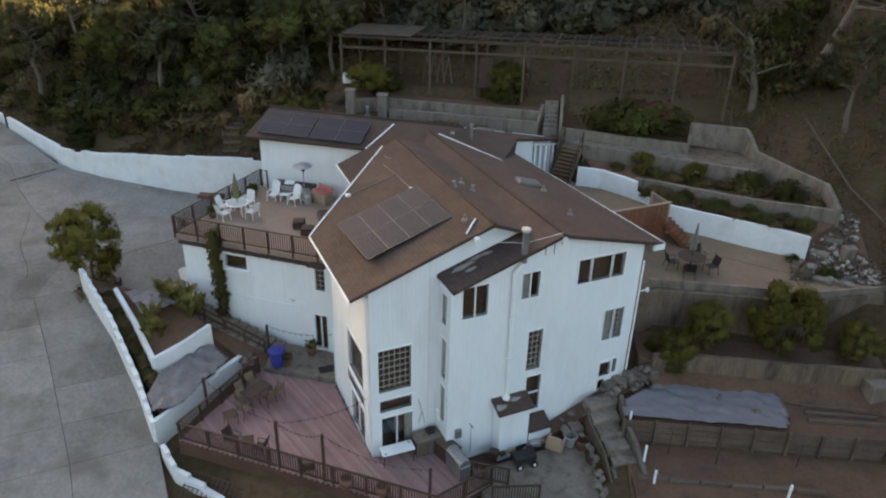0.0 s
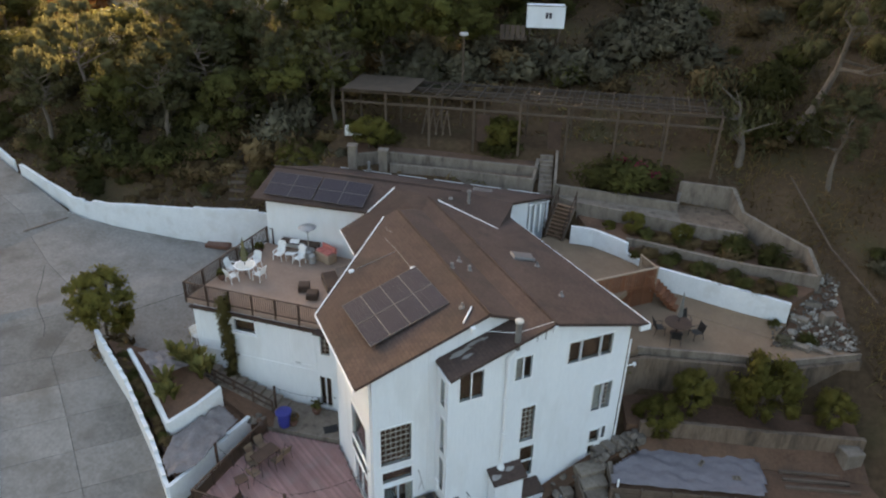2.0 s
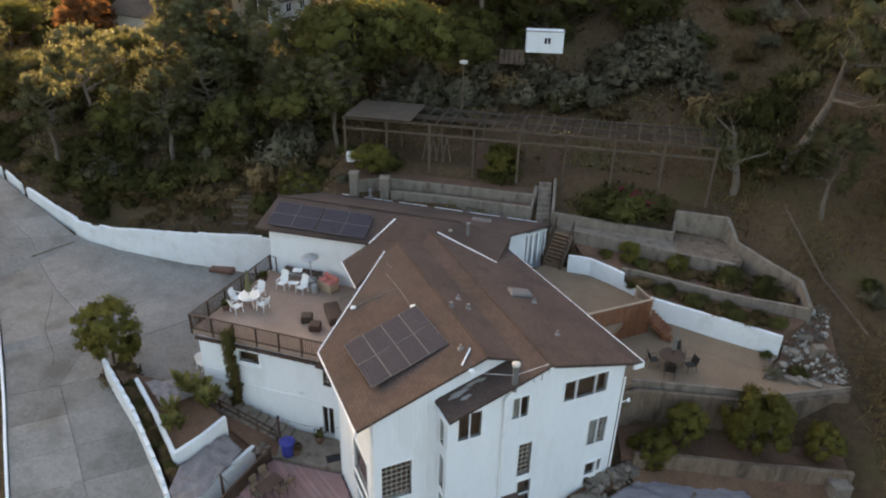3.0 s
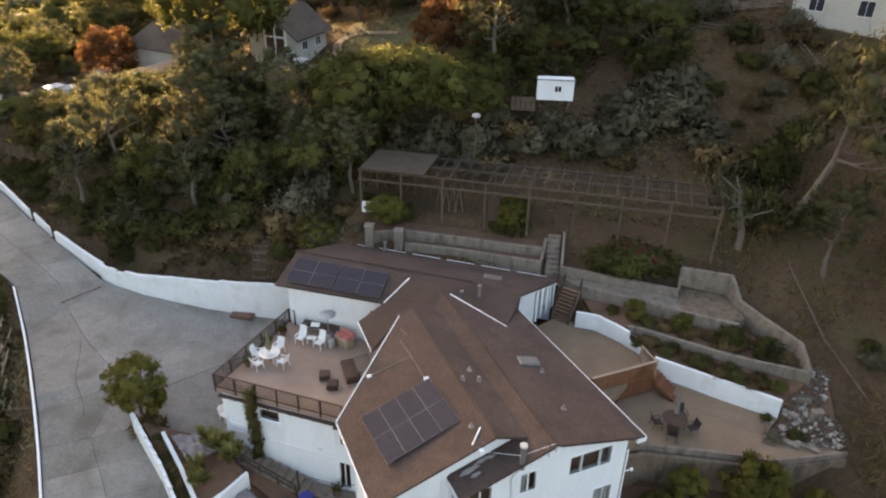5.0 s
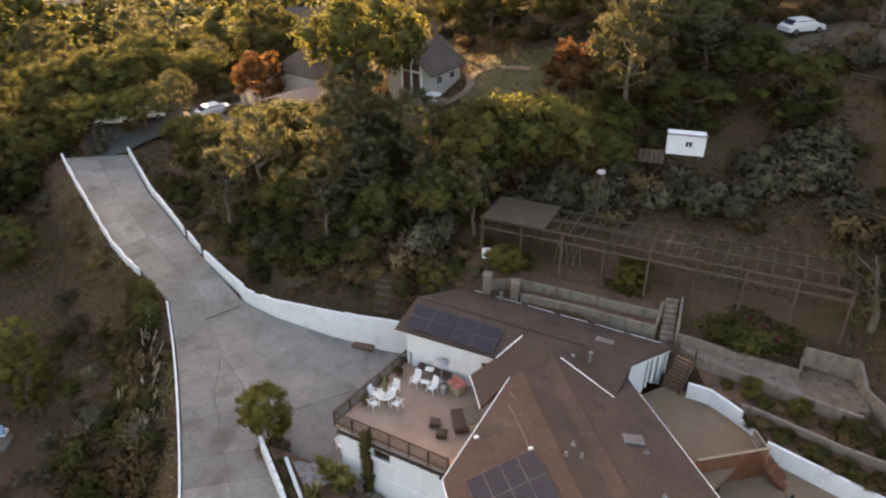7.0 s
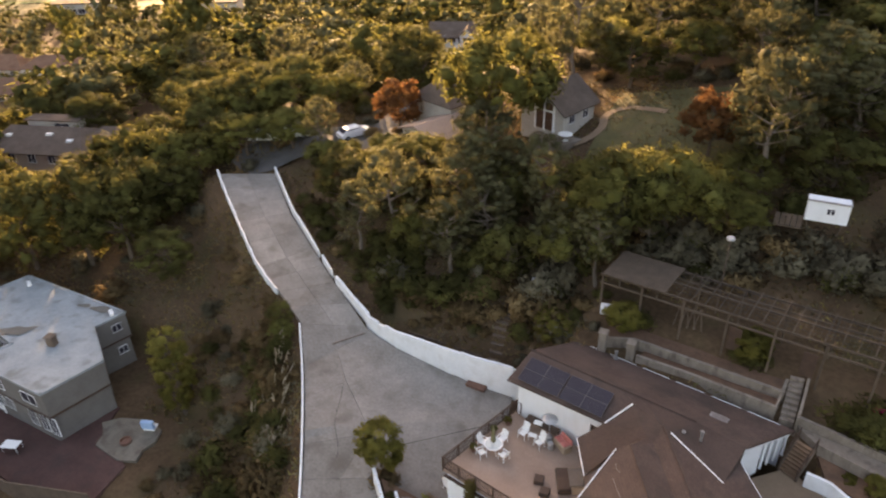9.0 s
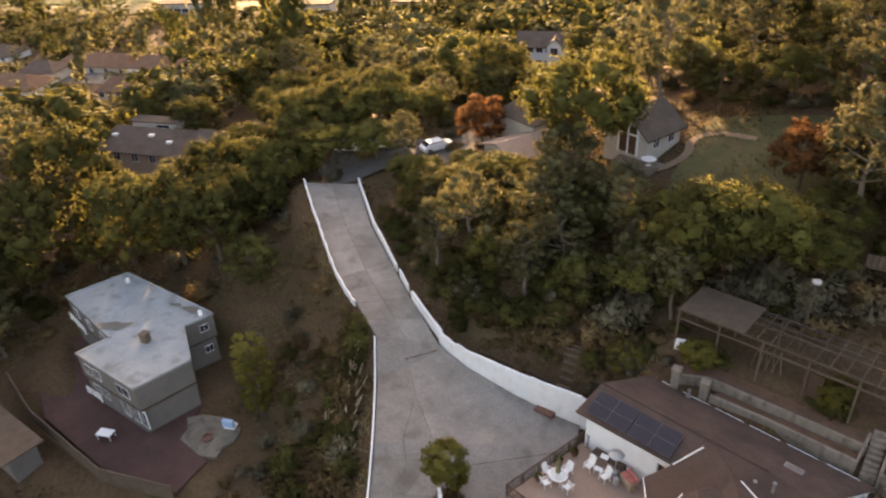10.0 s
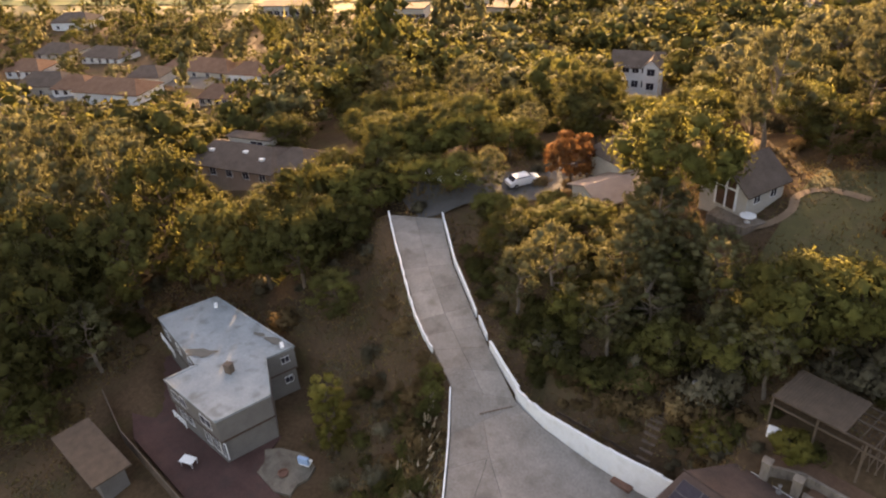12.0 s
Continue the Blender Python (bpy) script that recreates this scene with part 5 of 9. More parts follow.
lane_tree = make_tree("privet_tree", "rounded yellow-olive bush at the head of the planter", 4.3, 1.75, 0.5, CITRUS, BARK, 70, 95, 0.1, 87, flat=0.8)
lane_tree.matrix_basis = pose(-22.6, 31.8, gz(-22.6, 31.8) + 0.2, 0, 4, 0)
lane_tree.scale = (1.0, 0.82, 1.08)
red = make_tree("plum_tree", "small russet-leaved plum tree", 6.5, 2.8, 1.5, RED, BARK, 50, 60, 0.2, 77)
red.matrix_basis = pose(-45.2, 74.2, gz(-45.2, 74.2), 0, 0, 0)
copy_thing(red, pose(-7.0, 67.0, gz(-7.0, 67.0), 0, 0, 80))
# woods on the slope behind and below
LIMIT = [DRIVE, [(-13, 40), (-13, 53), (18, 52), (22, 27), (6, 18), (-15, 18)], [(-77, 24), (-76, 40), (-50, 40), (-41, 33), (-42, 18), (-66, 10)], [(-28, 63), (-29, 80), (-4, 80), (-6, 59), (-18, 59)], [(0, 52), (8, 75), (40, 75), (40, 45), (18, 45)], [(-26, 42), (-26, 50), (-13, 50), (-13, 42)], [(-43, 62), (-58, 58), (-67, 62), (-62, 85), (-40, 90)], [(-50, 38), (-40, 43), (-20, 14), (-34, 8), (-48, 18)]]
taken = []
tries = 0
while len(taken) < 62 and tries < 6000:
    tries += 1
    x, y = RNG.uniform(-115, 15), RNG.uniform(8, 105)
    if x > -28 and y < 48:
        continue
    if any(float(inside(x, y, p)) < 2.5 for p in LIMIT) or any(math.hypot(x - a, y - b) < 5.2 for a, b in taken):
        continue
    taken.append((x, y))
    k = RNG.choice(["oak", "oak", "gum", "gold"])
    plant(k, x, y, RNG.uniform(0.6, 1.0), RNG.uniform(0.8, 1.05))

# closer growth between the driveway wall and the hill house
tries, n_new = 0, 0
while n_new < 46 and tries < 4000:
    tries += 1
    x, y = RNG.uniform(-52, 6), RNG.uniform(50.5, 68)
    if float(inside(x, y, DRIVE)) < 4 or float(inside(x, y, LIMIT[3])) < 1.5 or float(inside(x, y, [(-12, 47), (-12, 53.5), (7, 60), (7, 47)])) < 0 or any(math.hypot(x - a, y - b) < 3.6 for a, b in taken):
        continue
    if x > -2 and y > 54:
        continue
    taken.append((x, y))
    n_new += 1
    plant(RNG.choice(["oak", "gum", "gold"]), x, y, RNG.uniform(0.4, 0.72), RNG.uniform(0.75, 1.05))
# woods behind the hill house
tries, n_new = 0, 0
while n_new < 20 and tries < 900:
    tries += 1
    x, y = RNG.uniform(-26, 6), RNG.uniform(79.5, 104)
    if any(math.hypot(x - a, y - b) < 4.6 for a, b in taken):
        continue
    taken.append((x, y))
    n_new += 1
    plant(RNG.choice(["oak", "gum", "gum", "gold"]), x, y, RNG.uniform(0.7, 1.05), RNG.uniform(0.8, 1.0))
# growth along the hilltop lane and behind the shed
for k, x, y, s, h in (("gum", -0.5, 67.5, 0.8, 0.85), ("gum", 4.6, 68.6, 0.75, 0.75), ("oak", 8.0, 69.5, 0.7, 0.8), ("gum", 1.8, 72.5, 0.8, 0.8), ("oak", 6.2, 74.0, 0.6, 0.7), ("gum", -4.0, 74.5, 0.85, 0.9), ("gum", 19.0, 74.5, 0.7, 0.8), ("oak", 8.5, 84.5, 0.9, 0.9), ("oak", -3.0, 90.0, 0.9, 0.9), ("oak", 3.0, 88.0, 0.9, 1.0), ("gum", 14.5, 86.5, 0.9, 0.9), ("oak", 20.0, 84.0, 0.8, 0.9),
                      ("green", 3.5, 78.2, 1.3, 1.2), ("green", 5.6, 77.8, 1.2, 1.1), ("green", 7.6, 77.3, 1.3, 1.2), ("green", 1.6, 78.8, 1.2, 1.2), ("green", 9.6, 76.7, 1.1, 1.2), ("green", 11.0, 75.2, 1.0, 1.0)):
    plant(k, x, y, s, h)
for k, x, y, s, h in (("oak", -48.5, 86.0, 0.75, 0.8), ("oak", -54.0, 89.5, 0.8, 0.85), ("gold", -44.5, 90.5, 0.7, 0.85), ("oak", -60.0, 97.5, 0.85, 0.9), ("oak", -66.0, 104.0, 0.8, 0.8), ("gum", -58.5, 84.0, 0.6, 0.7), ("oak", -64.0, 90.0, 0.75, 0.8), ("oak", -29.4, 63.0, 0.6, 0.8), ("gum", 22.1, 43.0, 0.5, 0.9), ("dry", -21.5, 30.9, 0.7, 1.5), ("dry", -20.7, 30.1, 0.55, 1.2)):
    plant(k, x, y, s, h)
# ---- fittings on the house ----
CAP = surf("grey_vent_metal", (0.15, 0.14, 0.135), (0.27, 0.26, 0.25), 0.5, 2, 20, 0.1, metal=0.4)
FLASH = surf("bleached_shingle", (0.2, 0.18, 0.165), (0.33, 0.31, 0.29), 0.9, 2.2, 12, 0.2)


def hpart(name, bm, mat, label=""):
    return part(name, bm, mat, house, label)


# flue with cap, and the white pipe down the gable
bm = BM()
lathe(bm, [(0.13, 0), (0.13, 1.35), (0.125, 1.36)], 14, (6.2, -1.42, 4.95))
flue = hpart("flue", bm, CAP, "grey metal chimney flue")
bm = BM()
lathe(bm, [(0.16, 0.0), (0.19, 0.03), (0.19, 0.12), (0.15, 0.15), (0.05, 0.17)], 16, (6.2, -1.42, 6.34))
part("cap", bm, CURTAIN, flue, "white round chimney cap")
bm = BM()
rod(bm, (6.2, -1.44, 5.0), (5.85, -1.36, 4.45), 0.1, 0.1, 10)
rod(bm, (5.85, -1.36, 4.47), (5.9, -1.36, -1.75), 0.085, 0.085, 10)
for z in (4.4, 2.2, 0.2):
    lathe(bm, [(0.12, 0), (0.12, 0.08)], 10, (5.87, -1.36, z))
lathe(bm, [(0.19, 0), (0.19, 0.1), (0.1, 0.3)], 12, (5.9, -1.36, -1.98))
hpart("downpipe", bm, TRIM, "white flue pipe running down the gable wall")
# low box bay with a dark little roof, and the hood beside it
bm = BM()
bx(bm, 5.35, 6.85, -1.95, -1.27, -5.3, -2.22)
hpart("bay", bm, SIDING, "white boarded box bay")
roof("bay_roof", [(5.2, -2.1, -2.2), (7.0, -2.1, -2.2), (7.0, -1.26, -1.86), (5.2, -1.26, -1.86)], (1, 0), 0.1)
for u, v, l, w in ((5.5, -1.75, 0.55, 0.2), (6.3, -1.55, 0.5, 0.16)):
    bm = BM()
    ring = [(u + l * (0.5 + 0.14 * math.sin(4 * k + u)) * math.cos(k), v + w * (0.6 + 0.2 * math.cos(3 * k)) * math.sin(k)) for k in np.linspace(0, 2 * math.pi, 12, endpoint=False)]
    prism(bm, [(p, q, -2.19 + 0.405 * (q + 2.1)) for p, q in ring], 0.01)
    hpart("flashing", bm, FLASH, "bleached patch on the bay roof")
roof("hood", [(6.95, -1.9, -3.85), (8.2, -1.9, -3.85), (8.05, -1.26, -3.35), (6.95, -1.26, -3.35)], (1, 0), 0.1)
bm = BM()
prism(bm, [(6.98, -1.85, -3.95), (8.15, -1.85, -3.95), (8.15, -1.27, -3.95), (6.98, -1.27, -3.95)], 1.3)
hpart("hood_base", bm, SIDING)
# bleached patches where the small roof meets the wall
for u, v, l, w in ((3.5, -0.35, 1.0, 0.3), (4.3, -0.2, 0.9, 0.2), (3.9, -0.75, 0.5, 0.22), (5.0, -0.3, 0.35, 0.12)):
    bm = BM()
    ring = [(u + l * (0.5 + (0.5 + 0.12 * math.sin(5 * k + u)) * math.cos(k)), v + w * (0.5 + 0.12 * math.cos(3 * k + v)) * math.sin(k)) for k in np.linspace(0, 2 * math.pi, 14, endpoint=False)]
    prism(bm, [(p, q, z_mainleft(p) + 0.012) for p, q in ring], 0.01)
    hpart("flashing", bm, FLASH, "bleached patch on the small roof")
# exposed white fascia at the eave corners
for box in ((2.9, 3.0, -1.62, -0.35, 3.98, 4.2), (12.7, 13.25, -1.64, -1.5, 4.35, 4.62), (-0.95, -0.85, -0.42, 0.6, 3.82, 4.02), (7.85, 8.05, -1.66, -1.56, 5.55, 5.85)):
    bm = BM()
    bx(bm, *box)
    hpart("fascia", bm, TRIM, "white painted fascia board")
# floodlight box at the tip of the upper roof, satellite wires, conduit
bm = BM()
bx(bm, 4.38, 4.6, -0.62, -0.38, 5.62, 5.95, soft=0.03)
hpart("floodlight", bm, TRIM, "white floodlight box on the eave")
bm = BM()
rod(bm, (4.6, -0.5, 5.75), (6.1, -1.45, 5.85), 0.009)
rod(bm, (6.3, -1.45, 5.85), (7.9, -1.5, 6.02), 0.009)
hpart("cable", bm, TRIM)


def conduit(pts, up=0.03, r=0.014):
    bm = BM()
    q = [(u, v, z_left(u) + up) for u, v in pts]
    for a, b in zip(q[:-1], q[1:]):
        rod(bm, a, b, r)
    hpart("conduit", bm, CAP, "thin pale conduit across the roof")


conduit([(3.92, 5.26), (3.89, 7.57), (3.8, 8.86)])
conduit([(3.82, 7.28), (1.48, 7.54)])
conduit([(4.29, 9.07), (4.15, 9.5), (4.2, 9.83)])
for u, v in ((3.95, 5.2), (1.5, 7.5)):
    bm = BM()
    bx(bm, u - 0.13, u + 0.13, v - 0.09, v + 0.09, z_left(u), z_left(u) + 0.14, soft=0.02)
    hpart("junction_box", bm, TRIM, "small white junction box")
bm = BM()
rod(bm, (4.2, -0.1, z_left(4.2) + 0.05), (4.9, 0.55, z_left(4.9) + 0.05), 0.04)
hpart("roof_strip", bm, TRIM)
# round vent holes under the gable, wall boxes and cables
for u in (7.3, 7.72):
    for k in range(4):
        bm = BM()
        rod(bm, (u, -1.27, 5.02 + 0.11 * k), (u, -1.2, 5.02 + 0.11 * k), 0.035, 0.035, 8)
        hpart("vent_hole", bm, DARK, "small round vent hole in the gable")
bm = BM()
bx(bm, 3.45, 3.75, -1.42, -1.26, -3.5, -3.05, soft=0.02)
hpart("meter_box", bm, CAP, "grey metal meter box on the wall")
bm = BM()
bx(bm, 2.96, 3.05, -0.62, -0.22, -2.95, -2.5, soft=0.015)
hpart("panel_box", bm, TRIM, "white painted panel box on the return wall")
bm = BM()
rod(bm, (2.66, -0.03, 4.3), (2.66, -0.03, -3.9), 0.022, 0.022, 6)
rod(bm, (2.66, -0.03, -2.7), (2.96, -0.03, -2.7), 0.018, 0.018, 6)
hpart("cable", bm, TRIM, "white painted cable down the front wall")
bm = BM()
rod(bm, (4.15, -1.3, -2.9), (4.15, -1.75, -2.8), 0.02, 0.02, 6)
rod(bm, (4.15, -1.5, -2.85), (4.15, -1.5, -4.4), 0.018, 0.018, 6)
hpart("bracket", bm, CAP, "thin metal hose bracket on the wall")
for u0, v0 in ((-0.06, 0.12), (12.5, -1.33)):
    bm = BM()
    rod(bm, (u0, v0, 3.75), (u0, v0, -4.3 if u0 < 1 else -2.2), 0.045, 0.045, 8)
    for z in (3.0, 0.5, -2.0):
        lathe(bm, [(0.06, 0), (0.06, 0.05)], 8, (u0, v0, z))
    hpart("downspout", bm, TRIM, "white downspout at the house corner")
bm = BM()
rod(bm, (12.55, -1.3, 2.15), (12.95, -1.35, 2.2), 0.03, 0.03, 6)
lathe(bm, [(0.03, -0.1), (0.09, 0), (0.07, 0.12), (0.02, 0.14)], 10, (12.95, -1.35, 2.15))
hpart("corner_lamp", bm, TRIM, "small white lamp on the house corner")
bm = BM()
for a, c in (((2.0, -0.06, -1.9), (2.15, -0.1, -2.6)), ((2.15, -0.1, -2.6), (2.0, -0.08, -3.2)), ((2.15, -0.1, -2.6), (2.3, -0.1, -3.3))):
    rod(bm, (a[0] + 0.2, a[1], a[2]), (c[0] + 0.2, c[1], c[2]), 0.014, 0.01, 5)
hpart("vine_stem", bm, BARK, "dry vine stem on the front wall")
# panels, belt, slots and a small hood on the garage wall
gm = w_gar.matrix_basis


def gpart(name, boxes, mat, label=""):
    b_ = BM()
    for q in boxes:
        bx(b_, *q, m=gm)
    hpart(name, b_, mat, label)


for s0, s1, z0, z1 in ((6.0, 7.6, -1.6, 0.6), (0.3, 2.35, -1.25, 0.75)):
    gpart("batten_frame", [(s0, s1, -0.03, -0.001, z1 - 0.07, z1), (s0, s1, -0.03, -0.001, z0, z0 + 0.07), (s0, s0 + 0.07, -0.03, -0.001, z0 + 0.07, z1 - 0.07), (s1 - 0.07, s1, -0.03, -0.001, z0 + 0.07, z1 - 0.07)], SIDING, "raised panel frame on the garage wall")
gpart("belt", [(0.0, 7.6, -0.04, -0.001, -1.95, -1.82)], SIDING, "raised belt along the garage wall")
for q in (1.8, 6.3):
    gpart("vent_slot", [(q, q + 0.35, -0.012, -0.002, -1.62, -1.5)], DARK, "dark vent slot in the garage wall")
gpart("window_sill", [(2.45, 4.05, -0.14, -0.001, -0.32, -0.23)], TRIM, "white window sill")
b_ = BM()
bx(b_, 7.75, 8.7, -0.55, -0.002, 1.0, 1.06, m=gm @ Matrix.Rotation(radians(0), 4, "X"))
hpart("window_hood", b_, SHINGLE, "small shingled hood over the window")
gpart("deck_beam", [(-0.1, 8.6, -0.2, -0.01, 0.86, 1.0)], BROWN, "dark brown beam under the deck edge")
for q in np.arange(0.3, 8.5, 0.75):
    gpart("joist_end", [(q, q + 0.09, -0.26, -0.2, 0.86, 0.98)], BROWN)
# vents and skylights
DOME = surf("cloudy_dome", (0.1, 0.085, 0.08), (0.17, 0.15, 0.14), 0.35, 2, 12, 0.0)
for u, v, f, kind in ((5.5, 4.0, z_leftback, 0), (6.45, 4.0, z_leftback, 0), (6.3, 4.9, z_leftback, 1), (4.6, 0.9, z_left, 1), (9.8, 0.9, z_mainright, 1), (10.3, 4.0, z_mainright, 1)):
    bm = BM()
    z = f(u)
    if kind == 0:
        lathe(bm, [(0.15, -0.05), (0.12, 0.04), (0.07, 0.06), (0.07, 0.2), (0.1, 0.22), (0.07, 0.28)], 12, (u, v, z))
    else:
        lathe(bm, [(0.16, -0.05), (0.13, 0.05), (0.05, 0.07), (0.05, 0.25)], 10, (u, v, z))
    hpart("roof_vent", bm, CAP, "small metal roof vent")
for (u, v, z, tx) in ((9.95, 4.95, z_mainright(9.95), 0.245), (*toL(-0.37, 39.6), 5.06, 0.0)):
    bm = BM()
    bx(bm, -0.6, 0.6, -0.35, 0.35, -0.05, 0.14, soft=0.02)
    sk = hpart("skylight", bm, CAP, "low metal-framed roof skylight")
    sk.matrix_basis = Matrix.Translation((u, v, z)) @ Matrix.Rotation(radians(-8) if tx else math.atan2(wdir[1], wdir[0]), 4, "Z") @ Matrix.Rotation(tx, 4, "Y")
    gb_ = BM()
    bx(gb_, -0.53, 0.53, -0.28, 0.28, 0.142, 0.16)
    part("dome", gb_, DOME, sk, "cloudy plastic skylight dome")
for a, b, hgt in ((12.2, -1.35, 0.35), (13.3, -1.3, 0.95), (4.8, 4.3, 0.5)):
    u, v = wing(a, b)
    bm = BM()
    lathe(bm, [(0.2, -0.1), (0.2, 0.04), (0.09, 0.07), (0.09, hgt), (0.14, hgt + 0.02), (0.12, hgt + 0.12)], 12, (u, v, 5.4 if b < 0 else 4.5))
    hpart("roof_vent", bm, CAP, "metal flue on the wing roof")
bm = BM()
for a in np.arange(1.6, 14.8, 2.6):
    p, q = WP(a, 4.7, wz(4.7) + 0.03), WP(a + 2.1, 4.7, wz(4.7) + 0.03)
    rod(bm, p, q, 0.022, 0.022, 6)
hpart("drip_edge", bm, TRIM, "broken white drip edge along the rear eave")
# dark ridge caps
for pts in ([(5.32, -0.42, 6.37), (5.32, 10.95, 6.37)], [(7.95, -1.62, 5.98), (7.95, 12.75, 5.98)], [WP(-0.1, 0, 5.79), WP(12.5, 0, 5.79)]):
    bm = BM()
    rod(bm, pts[0], pts[1], 0.07, 0.07, 6)
    hpart("ridge_cap", bm, SHINGLE)

# open porch at the gable end of the wing: stucco wall with a sloping shoulder, white posts and beam
pe0, pe1 = Vector(WP(15.75, 0.0, 5.45)), Vector(WP(17.65, 4.75))
pdir = (pe1 - pe0).xy.normalized()
pin = Vector((-pdir.y, pdir.x))


def along_end(s_, back, z):
    """A point under the wing's end: metres from the ridge along the rake, metres inwards, height."""
    q = pe0.xy + pdir * s_ + pin * back
    return Vector((q.x, q.y, z))


bm = BM()
low_ = [along_end(-0.75, 0.1, 1.9), along_end(2.0, 0.1, 1.9), along_end(2.0, 0.5, 1.9), along_end(-0.75, 0.5, 1.9)]
top_ = [along_end(0.0, 0.1, 5.22), along_end(2.0, 0.1, 4.78), along_end(2.0, 0.5, 4.78), along_end(0.0, 0.5, 5.22)]
lv, tv = [bm.verts.new(p) for p in low_], [bm.verts.new(p) for p in top_]
bm.faces.new(lv[::-1])
bm.faces.new(tv)
for i in range(4):
    bm.faces.new((lv[i], lv[(i + 1) % 4], tv[(i + 1) % 4], tv[i]))
hpart("porch_wall", bm, WHITE, "white stucco porch wall with a sloping shoulder")
for s_ in (2.45, 3.1, 3.8, 4.7):
    bm = BM()
    p = along_end(s_, 0.2, 0)
    bx(bm, p.x - 0.07, p.x + 0.07, p.y - 0.07, p.y + 0.07, 1.95, 5.3 - 0.265 * s_ - 0.1, soft=0.01)
    hpart("porch_post", bm, TRIM, "white porch post")
# brown strip along the rake, coloured for the dark shade under the roof edge
edging("rake_fascia", [pe0 + Vector((0, 0, -0.06)), pe1 + Vector((0, 0, -0.04))], 0.16, "dark strip for the shade under the wing roof edge", BROWN)
edging("porch_beam", [along_end(2.0, 0.2, 4.55), along_end(4.95, 0.2, 3.85)], 0.2, "white porch beam")

# ---- solar panels ----


PANELRIM = surf("panel_rim", (0.1, 0.09, 0.09), (0.16, 0.15, 0.15), 0.5, 2, 20, 0.0, metal=0.4)


def panel_mesh(w, h):
    fr = BM()
    for a in ((0, w, 0, 0.016), (0, w, h - 0.016, h), (0, 0.016, 0, h), (w - 0.016, w, 0, h)):
        bx(fr, a[0], a[1], a[2], a[3], 0, 0.045)
    ce = BM()
    bx(ce, 0.016, w - 0.016, 0.016, h - 0.016, 0.01, 0.038)
    for i in range(1, 6):
        bx(fr, w * i / 6 - 0.002, w * i / 6 + 0.002, 0.016, h - 0.016, 0.036, 0.0395)
    for i in range(1, 10 if h > w else 6):
        bx(fr, 0.016, w - 0.016, h * i / (10 if h > w else 6) - 0.002, h * i / (10 if h > w else 6) + 0.002, 0.036, 0.0395)
    ft = BM()
    for x in (0.2, w - 0.2):
        bx(ft, x - 0.03, x + 0.03, 0.1, h - 0.1, -0.12, 0.0)
    return finish(fr, "frame", PANELRIM), finish(ce, "cell_sheet", CELL), finish(ft, "rail", ALU)


def solar(m, meshes, label, group):
    t = tagged(new("solar_panel"), label, "solar panel", group)
    t.matrix_basis = m
    for nm, me in zip(("frame", "cell_sheet", "rail"), meshes):
        o = new(nm, me)
        o.parent = t
    return t


P8, P4 = panel_mesh(1.0, 1.65), panel_mesh(1.62, 1.0)
hw = pose(OX, OY, 0, 0, 0, TH)
a_l, a_t, a_b = Vector((-6.3, 25.47, 4.86)), Vector((-3.05, 27.61, 6.06)), Vector((-4.66, 22.76, 4.64))
ex = (a_t - a_l).normalized()
ey = (a_b - a_l)
ey = (ey - ex * ey.dot(ex)).normalized()
ez = ex.cross(ey)
if ez.z < 0:
    ez = -ez
basis = Matrix((ex, ey, ez)).transposed().to_4x4()
flip = ex.cross(ey).z < 0
for i in range(4):
    for j in range(2):
        o = a_l + ex * (0.03 + 1.015 * i) + ey * (1.68 * j)
        if flip:
            mm = Matrix((ex, -ey, ez)).transposed().to_4x4()
            solar(Matrix.Translation(o + ey * 1.65 + ez * 0.12) @ mm, P8, "dark blue solar panel in a silver frame on the front roof", "solar panels on the front roof")
        else:
            solar(Matrix.Translation(o + ez * 0.12) @ basis, P8, "dark blue solar panel in a silver frame on the front roof", "solar panels on the front roof")
w0, w1, w2 = [hw @ Vector(WP(a, b, wz(b) + 0.14)) for a, b in ((0.35, -2.5), (1.35, -2.5), (0.35, -1.5))]
ex, ey = (w1 - w0).normalized(), (w2 - w0).normalized()
mm = Matrix((ex, ey, ex.cross(ey))).transposed().to_4x4()
for i in range(4):
    for j in range(2):
        o = w0 + ex * (1.64 * i + (0.1 if i > 1 else 0)) + ey * 1.02 * j
        solar(Matrix.Translation(o) @ mm, P4, "dark blue solar panel in a silver frame on the rear wing", "solar panels on the rear wing")
# ---- things on the upper deck ----
WPLAST = surf("white_garden_plastic", (0.72, 0.72, 0.7), (0.8, 0.8, 0.78), 0.5, 2, 20, 0.05)
WICKER = surf("dark_wicker", (0.035, 0.022, 0.016), (0.085, 0.055, 0.04), 0.75, 4, 40, 0.4)
OLIVE = surf("olive_canvas", (0.1, 0.09, 0.045), (0.17, 0.155, 0.08), 0.9, 3, 30, 0.2)
CUSHION = surf("pink_cushion", (0.42, 0.13, 0.11), (0.55, 0.2, 0.17), 0.9, 3, 30, 0.2)
TANBOX = surf("tan_laminate", (0.28, 0.2, 0.14), (0.38, 0.28, 0.2), 0.7, 2, 18, 0.15)
TERRA = surf("glazed_pot", (0.1, 0.05, 0.035), (0.2, 0.1, 0.07), 0.5, 3, 20, 0.2)
BLUEBIN = surf("blue_plastic", (0.025, 0.03, 0.17), (0.045, 0.05, 0.26), 0.5, 2, 20, 0.1)
STEEL = surf("grill_steel", (0.25, 0.25, 0.25), (0.42, 0.42, 0.42), 0.35, 3, 30, 0.1, metal=0.8)
